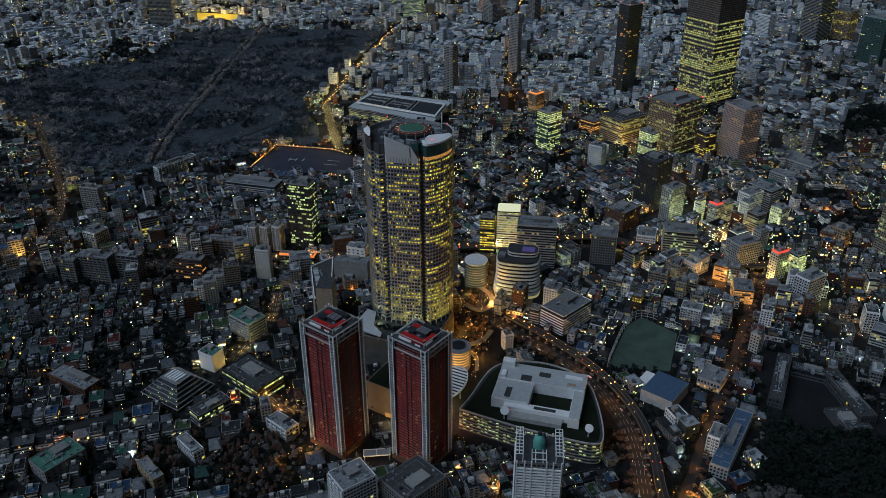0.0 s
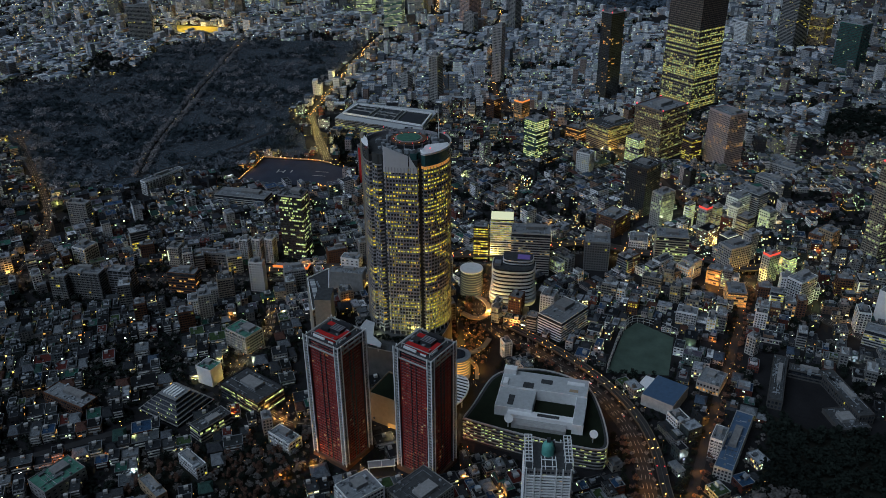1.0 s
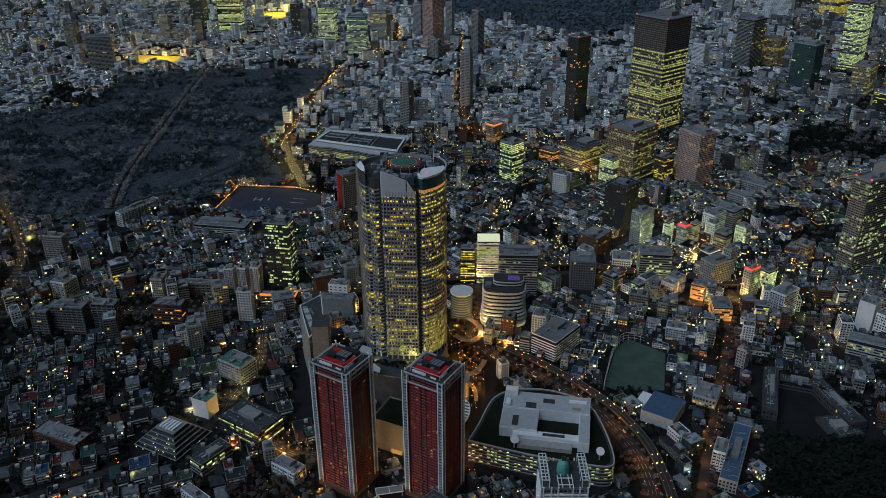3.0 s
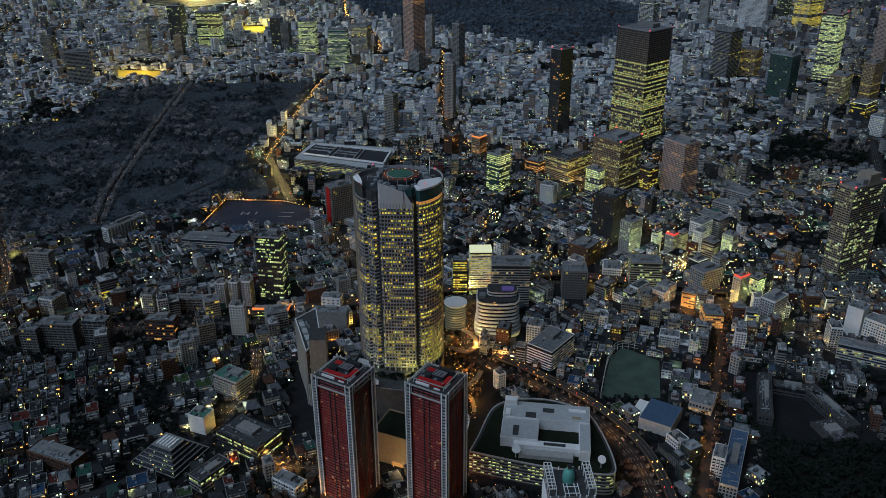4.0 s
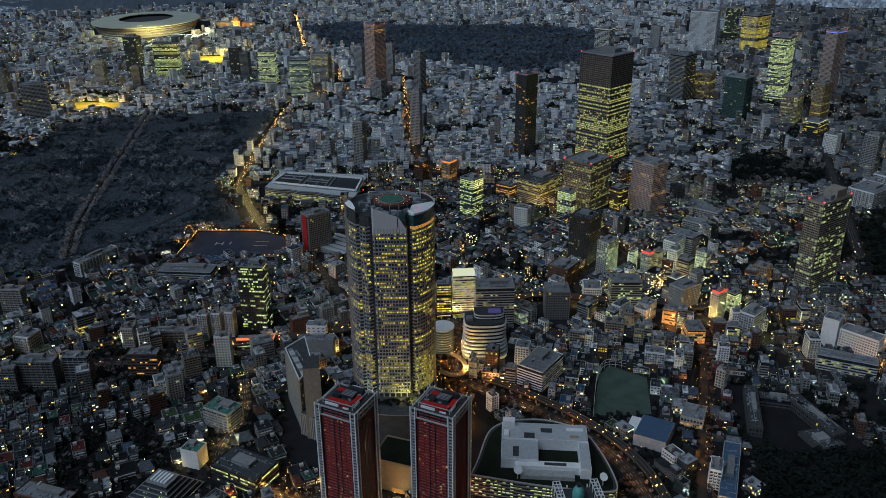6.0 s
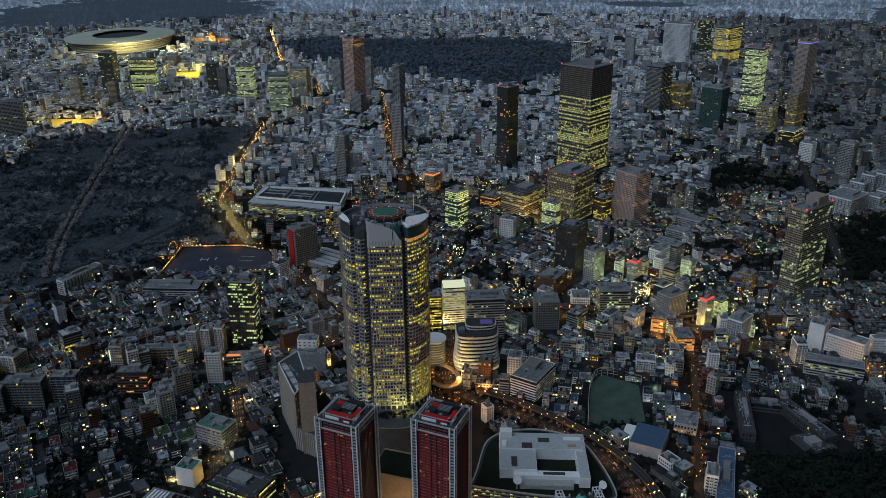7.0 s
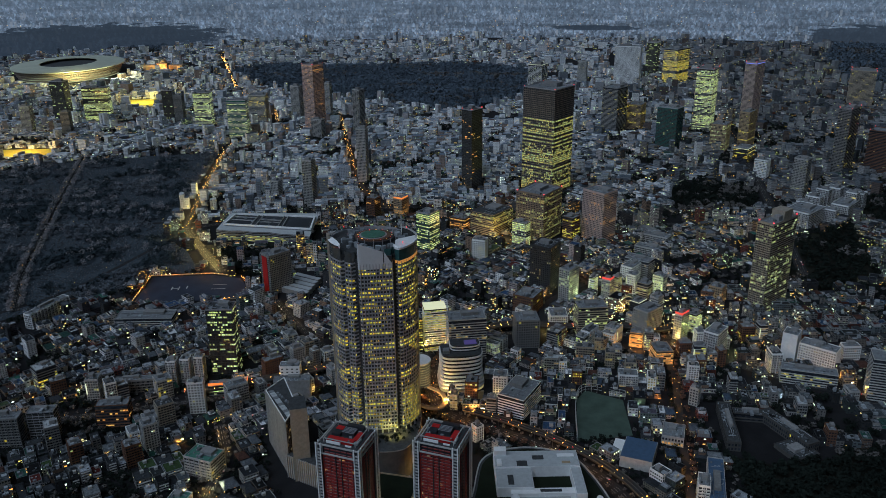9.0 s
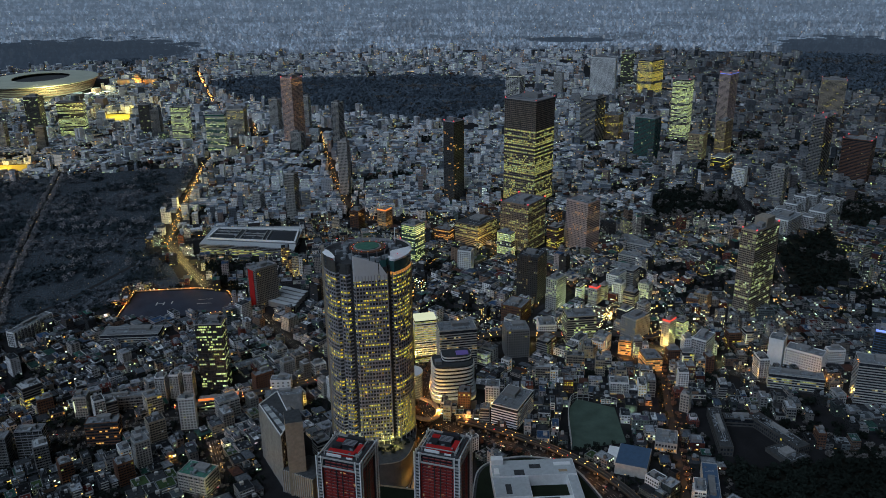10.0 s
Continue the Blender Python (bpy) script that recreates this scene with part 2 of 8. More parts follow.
M["greenroof"] = plain("green_roof_coating", (0.075, 0.195, 0.15), 0.8)
M["blueroof"] = plain("blue_metal_roof", (0.0675, 0.12, 0.203), 0.6, vary=0.2)
M["turf"] = plain("school_sports_ground", (0.077, 0.112, 0.091), 0.95, vary=0.3, scale=0.05)
M["pad"] = plain("dark_blue_landing_field", (0.042, 0.0525, 0.077), 0.9, vary=0.25, scale=0.03)
M["grass"] = plain("dark_lawn", (0.0128, 0.018, 0.0105), 0.95, vary=0.4, scale=0.06)
M["soil"] = plain("woodland_floor", (0.0182, 0.0187, 0.0146), 0.95, vary=0.4, scale=0.02)
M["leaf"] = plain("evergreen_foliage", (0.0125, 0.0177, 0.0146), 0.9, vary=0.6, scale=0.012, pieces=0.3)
# far foliage is lifted towards blue, with the haze in its own colour
M["hazeleaf"] = plain("haze_tinted_far_foliage", (0.108, 0.14, 0.178), 0.9, vary=0.3, scale=0.006, pieces=0.2)
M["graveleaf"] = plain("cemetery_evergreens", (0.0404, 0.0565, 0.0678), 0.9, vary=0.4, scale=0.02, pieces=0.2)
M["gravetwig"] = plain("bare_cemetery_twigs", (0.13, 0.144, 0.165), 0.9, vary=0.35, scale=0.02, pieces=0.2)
M["twig"] = plain("bare_winter_twigs", (0.137, 0.13, 0.126), 0.9, vary=0.35, scale=0.012, pieces=0.3)
M["blossom"] = plain("russet_autumn_foliage", (0.119, 0.07, 0.0525), 0.9, vary=0.3, pieces=0.4)
M["cherry"] = plain("pale_bare_cherry_twigs", (0.254, 0.244, 0.254), 0.9, vary=0.3, scale=0.05, pieces=0.4)
M["bark"] = plain("tree_bark", (0.08, 0.06, 0.045), 0.95)
M["teal"] = plain("teal_dome_coating", (0.12, 0.38, 0.33), 0.6)
M["rim"] = plain("painted_roof_edge", (0.15, 0.161, 0.173), 0.7, vary=0.3, pieces=0.95)
M["helipad"] = plain("green_helipad_coating", (0.072, 0.176, 0.128), 0.8)
M["tealglass"] = plain("teal_tinted_glass", (0.048, 0.128, 0.128), 0.2, 0.2)
M["glass"] = plain("dark_window_glass", (0.035, 0.04, 0.05), 0.14, 0.0, pieces=0.5)
M["panes"] = plain("grey_reflecting_glass", (0.12, 0.125, 0.125), 0.16, 0.5, pieces=0.35)
M["greenpanes"] = plain("green_tinted_glass", (0.05, 0.2, 0.16), 0.16, 0.3, pieces=0.35)
WARM = [(0, (1.0, 0.56, 0.04)), (0.35, (1.0, 0.76, 0.06)), (0.8, (0.88, 0.84, 0.08)), (1, (0.95, 0.95, 0.3))]
M["lit"] = glow("lit_office_pane", WARM, 1.05, 0.12)
M["litdim"] = glow("dim_lit_pane", [(0, (1.0, 0.55, 0.15)), (0.6, (0.9, 0.75, 0.3)), (1, (0.7, 0.8, 0.5))], 0.55, 0.2)
M["litgreen"] = glow("greenish_lit_pane", [(0, (0.6, 0.85, 0.25)), (0.5, (0.9, 0.95, 0.3)), (1, (0.75, 1.0, 0.6))], 1.0, 0.2)
M["litorange"] = glow("orange_lit_pane", [(0, (1.0, 0.35, 0.06)), (1, (1.0, 0.6, 0.15))], 1.0, 0.25)
M["litmid"] = glow("yellow_green_lit_pane", [(0, (1.0, 0.7, 0.14)), (0.4, (0.9, 0.85, 0.18)), (1, (0.6, 0.85, 0.38))], 0.7, 0.12)
M["housepane"] = glow("lit_house_pane", [(0, (1.0, 0.42, 0.06)), (0.3, (1.0, 0.72, 0.2)), (0.52, (0.95, 0.95, 0.45)), (0.72, (0.75, 1.0, 0.6)), (1, (0.85, 1.0, 1.0))], 2.8, 0.08)
M["taupe"] = plain("taupe_stone", (0.23, 0.184, 0.155), 0.7, pieces=0.1)
M["rose"] = plain("rose_grey_concrete", (0.5, 0.39, 0.37), 0.8, vary=0.12, pieces=0.08)
M["stadium"] = plain("pale_green_roof_sheets", (0.469, 0.488, 0.394), 0.7, vary=0.12, scale=0.02)
M["graves"] = plain("grave_stone", (0.112, 0.119, 0.13), 0.8, pieces=0.5)
M["gravel"] = plain("cemetery_gravel", (0.0546, 0.0691, 0.084), 0.95, vary=0.5, scale=0.03)
M["litwhite"] = glow("white_lit_panel", [(0, (0.95, 1.0, 0.6)), (1, (1.0, 1.0, 0.75))], 0.85, 0.8, True)
M["lamp_o"] = glow("sodium_lamp_head", [(0, (1.0, 0.36, 0.05)), (0.6, (1.0, 0.5, 0.1)), (1, (1.0, 0.7, 0.25))], 9.0, 0.15)
M["shopfront"] = glow("lit_shop_front", [(0, (1.0, 0.3, 0.05)), (0.22, (1.0, 0.55, 0.08)), (0.42, (1.0, 0.85, 0.2)), (0.6, (0.7, 1.0, 0.3)), (0.8, (0.75, 1.0, 0.75)), (0.94, (0.8, 0.95, 1.0)), (1, (1.0, 0.15, 0.08))], 3.4, 0.06)
M["lamp_w"] = glow("white_lamp_head", [(0, (1.0, 0.5, 0.08)), (0.3, (1.0, 0.8, 0.35)), (0.5, (0.9, 1.0, 0.7)), (0.75, (0.75, 1.0, 0.9)), (1, (0.85, 0.95, 1.0))], 9.0, 0.05)
M["lamp_r"] = glow("red_warning_lamp", [(0, (1.0, 0.03, 0.05)), (1, (1.0, 0.06, 0.06))], 4.0, 0.6)
M["signred"] = glow("red_lit_sign", [(0, (1.0, 0.06, 0.04)), (1, (1.0, 0.12, 0.05))], 1.2, 0.8)
M["signorange"] = glow("orange_lit_sign", [(0, (1.0, 0.2, 0.03)), (1, (1.0, 0.32, 0.06))], 1.2, 0.8)
M["signpurple"] = glow("violet_lit_panel", [(0, (0.25, 0.2, 0.9)), (1, (0.35, 0.25, 1.0))], 0.16, 0.8)
M["signblue"] = glow("blue_lit_strip", [(0, (0.15, 0.2, 1.0)), (1, (0.2, 0.3, 1.0))], 1.5, 0.8)
# the floodlights' yellow is put into the ground's base colour as well
M["floodlit"] = plain("floodlit_yellow_surface", (0.55, 0.45, 0.08), 0.9)


def distance_material():
    """The city past the clipping distance: its blocks shrink and pale into painted haze towards the horizon."""
    k = Nodes("hazy_far_city")
    uv = k.n("ShaderNodeUVMap").outputs[0]
    sep = k.n("ShaderNodeSeparateXYZ")
    k.link(uv, sep.inputs[0])
    along, up = sep.outputs[0], sep.outputs[1]

    def scaled(sx, sy):
        mp = k.n("ShaderNodeMapping")
        mp.inputs["Scale"].default_value = (1 / sx, 1 / sy, 1)
        k.link(uv, mp.inputs["Vector"])
        return mp.outputs[0]

    def cells(sx, sy):
        vor = k.n("ShaderNodeTexVoronoi", distance="CHEBYCHEV")
        vor.inputs["Scale"].default_value = 1.0
        vor.inputs["Randomness"].default_value = 0.85
        k.link(scaled(sx, sy), vor.inputs["Vector"])
        rgb = k.n("ShaderNodeSeparateColor")
        k.link(vor.outputs["Color"], rgb.inputs[0])
        return vor.outputs["Distance"], rgb.outputs[0], rgb.outputs[1]

    def grey(fac, stops):
        return k.ramp(fac, [(p, (c, c, c)) for p, c in stops])
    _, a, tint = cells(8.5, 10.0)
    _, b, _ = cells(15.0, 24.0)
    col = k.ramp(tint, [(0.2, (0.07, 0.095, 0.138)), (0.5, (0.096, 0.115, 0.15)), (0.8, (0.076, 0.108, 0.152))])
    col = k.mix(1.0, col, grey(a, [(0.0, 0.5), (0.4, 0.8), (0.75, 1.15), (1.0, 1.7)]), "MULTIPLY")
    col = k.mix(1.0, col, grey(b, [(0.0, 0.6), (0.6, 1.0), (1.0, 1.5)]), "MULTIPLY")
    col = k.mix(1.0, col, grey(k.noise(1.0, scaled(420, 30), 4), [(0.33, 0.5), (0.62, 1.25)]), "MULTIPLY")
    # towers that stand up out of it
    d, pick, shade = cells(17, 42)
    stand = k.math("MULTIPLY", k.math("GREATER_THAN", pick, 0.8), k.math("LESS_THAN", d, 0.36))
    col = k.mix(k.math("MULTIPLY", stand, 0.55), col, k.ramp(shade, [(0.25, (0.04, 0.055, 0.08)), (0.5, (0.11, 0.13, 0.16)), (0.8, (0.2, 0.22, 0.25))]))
    # haze is painted: tones fade to flat blue with height
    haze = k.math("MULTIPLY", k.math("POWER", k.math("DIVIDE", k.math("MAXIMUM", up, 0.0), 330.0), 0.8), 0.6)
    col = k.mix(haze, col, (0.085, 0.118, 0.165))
    # parks: the shrine's woods, the palace's woods
    open_ground = 1.0
    for mx, my, rx, ry in ((7150.0, 60.0, 760.0, 75.0), (2780.0, 40.0, 430.0, 60.0), (4300.0, 60.0, 240.0, 14.0)):
        u = k.math("POWER", k.math("DIVIDE", k.math("SUBTRACT", along, mx), rx), 2.0)
        v = k.math("POWER", k.math("DIVIDE", k.math("SUBTRACT", up, my), ry), 2.0)
        rag = k.math("MULTIPLY_ADD", k.noise(1.0, scaled(90, 16), 5), 3.0, -1.5)
        inside = k.math("LESS_THAN", k.math("ADD", k.math("ADD", u, v), rag), 1.0)
        col = k.mix(k.math("MULTIPLY", inside, 0.92), col, (0.015, 0.023, 0.036))
        open_ground = k.math("MULTIPLY", open_ground, k.math("SUBTRACT", 1.0, inside))
    d, pick, hue = cells(12, 9)
    on = k.math("MULTIPLY", k.math("GREATER_THAN", pick, 0.9), k.math("LESS_THAN", d, 0.17))
    col = k.mix(k.math("MULTIPLY", k.math("MULTIPLY", on, open_ground), 0.75), col, k.ramp(hue, [(0.2, (0.62, 0.36, 0.12)), (0.5, (0.5, 0.52, 0.3)), (0.75, (0.5, 0.6, 0.62))]))
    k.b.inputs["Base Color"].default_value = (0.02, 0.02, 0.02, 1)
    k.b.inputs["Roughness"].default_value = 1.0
    # the backdrop lights itself: its painted city and haze are emitted
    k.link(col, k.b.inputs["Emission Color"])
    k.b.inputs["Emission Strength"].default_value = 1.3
    k.m.cycles.emission_sampling = "NONE"
    return k.m


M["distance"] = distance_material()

# ---- mesh helpers ----
rng = np.random.default_rng(7)


def mesh_from(name, verts, polys, mats, index=None, uv=None):
    """A mesh from an array of points and one or more arrays of faces, each of one size."""
    me = bpy.data.meshes.new(name)
    polys = [np.asarray(p, dtype=np.int32) for p in (polys if isinstance(polys, list) else [polys]) if len(p)]
    verts = np.asarray(verts, dtype=np.float32)
    me.vertices.add(len(verts))
    me.vertices.foreach_set("co", verts.ravel())
    loops = np.concatenate([p.ravel() for p in polys])
    sizes = np.concatenate([np.full(len(p), p.shape[1], np.int32) for p in polys])
    starts = np.concatenate([[0], np.cumsum(sizes)[:-1]]).astype(np.int32)
    me.loops.add(len(loops))
    me.loops.foreach_set("vertex_index", loops.astype(np.int32))
    me.polygons.add(len(sizes))
    me.polygons.foreach_set("loop_start", starts)
    for mat in mats if isinstance(mats, (list, tuple)) else [mats]:
        me.materials.append(mat)
    if index is not None:
        me.polygons.foreach_set("material_index", np.asarray(index, dtype=np.int32))
    if uv is not None:
        me.uv_layers.new(name="UVMap").data.foreach_set("uv", np.asarray(uv, dtype=np.float32).ravel())
    me.update(calc_edges=True)
    me.shade_flat()
    return me


def quads(name, q, mat):
    """Loose four-cornered panes; q is n x 4 x 3."""
    q = np.asarray(q, dtype=np.float32).reshape(-1, 4, 3)
    return mesh_from(name, q.reshape(-1, 3), np.arange(len(q) * 4).reshape(-1, 4), mat)


BOXF = np.array([[0, 1, 5, 4], [1, 2, 6, 5], [2, 3, 7, 6], [3, 0, 4, 7], [4, 5, 6, 7], [3, 2, 1, 0]])


def box_corners(b):
    """Rows of x, y, z of the base's middle, then sizes and an optional turn in radians."""
    b = np.atleast_2d(np.asarray(b, dtype=float))
    sx = np.array([-1, 1, 1, -1, -1, 1, 1, -1]) / 2
    sy = np.array([-1, -1, 1, 1, -1, -1, 1, 1]) / 2
    sz = np.array([0, 0, 0, 0, 1, 1, 1, 1])
    a = b[:, 6:7] if b.shape[1] > 6 else np.zeros((len(b), 1))
    lx, ly = b[:, 3:4] * sx, b[:, 4:5] * sy
    x = b[:, 0:1] + lx * np.cos(a) - ly * np.sin(a)
    y = b[:, 1:2] + lx * np.sin(a) + ly * np.cos(a)
    return np.stack([x, y, b[:, 2:3] + b[:, 5:6] * sz], -1)


def boxes(name, b, mat):
    v = box_corners(b)
    f = (np.arange(len(v))[:, None, None] * 8 + BOXF[None]).reshape(-1, 4)
    return mesh_from(name, v.reshape(-1, 3), f, mat)


def prism(name, outline, z0, z1, mat, top=None):
    """An upright solid over an outline that runs anticlockwise; z1 may be one height a corner."""
    o = np.asarray(outline, dtype=float)
    n = len(o)
    hi = np.broadcast_to(np.asarray(z1, dtype=float), (n,))
    v = np.concatenate([np.c_[o, np.full(n, z0)], np.c_[o, hi]])
    i = np.arange(n)
    j = (i + 1) % n
    side = np.stack([i, j, j + n, i + n], -1)
    return mesh_from(name, v, [side, np.arange(n, 2 * n)[None], np.arange(n)[::-1][None]], [mat, top or mat], [0] * n + [1, 0])


def part(name, me, parent, label="", kind=""):
    ob = new(name, me)
    ob.parent = parent
    return tagged(ob, label, kind=kind)


def thing(name, x, y, rot, label, category, group="", z=0.0):
    ob = new(name)
    ob.empty_display_size = 5
    ob.matrix_world = pose(x, y, z, 0, 0, rot)
    return tagged(ob, label, category, group)


def ring(cx, cy, rx, ry, n, turn=0.0, start=0.0, end=360.0):
    a = np.radians(np.linspace(start, end, n, endpoint=(end - start) < 359.9))
    c, s = math.cos(radians(turn)), math.sin(radians(turn))
    x, y = rx * np.cos(a), ry * np.sin(a)
    return np.c_[cx + x * c - y * s, cy + x * s + y * c]


def in_poly(p, poly):
    poly = np.asarray(poly, dtype=float)
    inside = np.zeros(len(p), bool)
    a = poly
    b = np.roll(poly, -1, 0)
    for (x0, y0), (x1, y1) in zip(a, b):
        cross = ((y0 > p[:, 1]) != (y1 > p[:, 1])) & (p[:, 0] < (x1 - x0) * (p[:, 1] - y0) / (y1 - y0 + 1e-9) + x0)
        inside ^= cross
    return inside


def from_line(p, line):
    """The distance of every point from a broken line."""
    best = np.full(len(p), 1e9)
    line = np.asarray(line, dtype=float)
    for a, b in zip(line[:-1], line[1:]):
        d = b - a
        t = np.clip(((p - a) @ d) / (d @ d), 0, 1)
        best = np.minimum(best, np.linalg.norm(p - a - t[:, None] * d, axis=1))
    return best


def smooth_line(points, step=12.0):
    """A rounded run of points along a broken line."""
    p = np.asarray(points, dtype=float)
    for _ in range(3):
        q = np.empty((2 * len(p) - 2, p.shape[1]))
        q[0::2], q[1::2] = p[:-1] * 0.75 + p[1:] * 0.25, p[:-1] * 0.25 + p[1:] * 0.75
        p = np.concatenate([p[:1], q, p[-1:]])
    s = np.concatenate([[0], np.cumsum(np.linalg.norm(np.diff(p, axis=0), axis=1))])
    t = np.linspace(0, s[-1], max(3, int(s[-1] / step)))
    return np.stack([np.interp(t, s, p[:, i]) for i in range(p.shape[1])], -1)


def normals_of(line):
    d = np.gradient(line[:, :2], axis=0)
    d /= np.linalg.norm(d, axis=1, keepdims=True) + 1e-9
    return np.c_[-d[:, 1], d[:, 0]]


def ribbon(name, line, width, z, thick, mat):
    """A strip along a line, with thickness below its surface."""
    n = normals_of(line)
    zz = np.full(len(line), z) if line.shape[1] == 2 else line[:, 2] + z
    l, r = line[:, :2] + n * width / 2, line[:, :2] - n * width / 2
    m = len(line)
    v = np.concatenate([np.c_[l, zz], np.c_[r, zz], np.c_[l, zz - thick], np.c_[r, zz - thick]])
    i = np.arange(m - 1)
    f = np.concatenate([np.stack(q, -1) for q in ((i + m, i + m + 1, i + 1, i), (i, i + 1, i + 1 + 2 * m, i + 2 * m), (i + 3 * m, i + 3 * m + 1, i + 1 + m, i + m), (i + 2 * m, i + 1 + 2 * m, i + 1 + 3 * m, i + 3 * m))])
    return mesh_from(name, v, f, mat)

# ---- ground, roads, woods, distance ----
ground_ring = ring(-200, 1500, 15000, 15000, 64)
tagged(new("ground", prism("ground", ground_ring, -30, 0, M["ground"])), "dark asphalt and yards of the city", "ground", kind="structure")

CEMETERY = [(-1203, 1224), (-1030, 1075), (-919, 1120), (-819, 1200), (-745, 1240), (-735, 1330), (-640, 1320), (-700, 1440), (-775, 1520), (-800, 1882), (-830, 2203), (-1206, 2122), (-1373, 2006), (-1300, 1752), (-1500, 1600), (-1480, 1400)]
FAR_WOOD = [(-1180, 3640), (-997, 3825), (-676, 3760), (-100, 3814), (175, 3600), (104, 2980), (-136, 2700), (-421, 2894), (-775, 3093), (-960, 3290)]
SHRINE_WOOD = [(-2700, 4350), (-2087, 4450), (-1671, 4280), (-1750, 5026), (-2395, 5888), (-3400, 6342)]
PALACE_WOOD = [(1700, 2980), (1386, 3264), (1570, 3904), (1854, 4420), (2195, 4610), (2700, 4640), (2500, 3200)]
HILL_WOOD = [(320, 1816), (420, 1850), (530, 1800), (480, 1656), (390, 1620), (295, 1646)]
RIGHT_WOOD = [(395, 1430), (640, 1560), (560, 1290), (430, 1210), (380, 1280)]
RIDGE_WOOD = [(560, 1760), (640, 1720), (600, 1600), (500, 1640)]
EAST_WOOD = [(640, 1720), (820, 1740), (830, 1600), (690, 1560)]
SCHOOL_WOOD = [(122, 760), (128, 700), (70, 480), (300, 480), (380, 700), (330, 780), (255, 765), (250, 750), (170, 740)]
PARK_STRIP = [(-560, 1330), (-600, 1420), (-640, 1440), (-590, 1340), (-545, 1290), (-520, 1230), (-500, 1300)]
GARDEN = [(-235, 900), (-205, 880), (-200, 850), (-222, 838), (-240, 862)]
FRONT_WOOD = [(-395, 590), (-330, 610), (-325, 560), (-300, 520), (-330, 470), (-400, 520)]
LEFT_WOOD = [(-470, 520), (-430, 560), (-405, 540), (-430, 470), (-465, 470)]
WOODS = [(CEMETERY, "cemetery_ground"), (FAR_WOOD, "park_ground"), (SHRINE_WOOD, "park_ground"), (PALACE_WOOD, "park_ground"), (HILL_WOOD, "park_ground"), (EAST_WOOD, "park_ground"), (RIGHT_WOOD, "park_ground"), (SCHOOL_WOOD, "park_ground"), (PARK_STRIP, "park_ground"), (GARDEN, "park_ground"), (FRONT_WOOD, "park_ground"), (LEFT_WOOD, "park_ground")]
for poly, name in WOODS:
    o = np.asarray(poly, dtype=float)
    area = np.sum(o[:, 0] * np.roll(o[:, 1], -1) - np.roll(o[:, 0], -1) * o[:, 1])
    o = o if area > 0 else o[::-1]
    tagged(new(name, prism(name, o, -0.5, 0.12, M["gravel" if name == "cemetery_ground" else "soil"])), "dark woodland floor under trees", "park", kind="structure")

# roads: a line, a width and whether sodium lamps stand along it
MAIN = [
    ("road", [(-889, 790), (-788, 816), (-696, 842), (-595, 868), (-503, 892), (-400, 930), (-330, 970), (-277, 997), (-187, 1020), (-110, 1085), (-20, 1060), (60, 1075), (118, 1045), (220, 1110), (330, 1210), (430, 1290)], 14),
    ("road", [(60, 470), (14, 590), (6, 643), (-13, 699), (-56, 756), (-122, 805), (-185, 837), (-222, 880), (-215, 950), (-187, 1020)], 17),
    ("road", [(20, 480), (52, 614), (63, 682), (81, 782), (103, 890), (115, 973), (125, 1060), (100, 1138), (40, 1260), (0, 1400), (-150, 1560), (-330, 1690), (-387, 1802), (-414, 1921), (-453, 2129), (-496, 2381), (-556, 2721)], 10),
    ("road", [(-480, 830), (-450, 751), (-462, 690), (-452, 655), (-399, 632), (-348, 605), (-300, 640), (-250, 650)], 13),
    ("road", [(-640, 460), (-520, 560), (-462, 640)], 9),
    ("cemetery_avenue", [(-897, 1165), (-958, 1312), (-1042, 1612), (-1105, 1842), (-1191, 2161)], 12),
    ("road", [(-735, 1545), (-764, 1738), (-787, 1934), (-815, 2180), (-825, 2300), (-760, 2420), (-720, 2520), (-809, 2870), (-960, 3092), (-1009, 3180), (-1125, 3542), (-1307, 4137)], 14),
    ("road", [(-735, 1555), (-674, 1445), (-603, 1323)], 17),
    ("road", [(-1260, 1300), (-1187, 1228), (-1082, 1125), (-951, 999), (-900, 920), (-860, 800)], 12),
    ("park_lane", [(-735, 1540), (-800, 1350), (-850, 1230), (-940, 1140)], 8),
    ("cemetery_lane", [(-1500, 1620), (-1240, 1600), (-1030, 1590), (-770, 1600)], 8),
    ("road", [(-740, 1560), (-560, 1640), (-350, 1700), (-130, 1660), (110, 1580), (330, 1560), (520, 1480)], 16),
    ("road", [(-480, 1200), (-420, 1090), (-330, 970)], 14),
    ("road", [(118, 1045), (220, 960), (300, 900), (420, 880)], 14),
    ("road", [(300, 900), (330, 960), (380, 1030)], 11),
    ("road", [(430, 1290), (520, 1700), (640, 2300), (700, 3000)], 18),
    ("road", [(-20, 1060), (-60, 1150), (20, 1250), (160, 1330)], 10),
    ("ring_road", [(-200, 838), (-196, 880), (-214, 915), (-238, 905), (-245, 870), (-228, 838)], 8),
    ("plaza_lane", [(-228, 838), (-215, 790), (-225, 740), (-205, 700), (-190, 650)], 10),
]
LINES = []
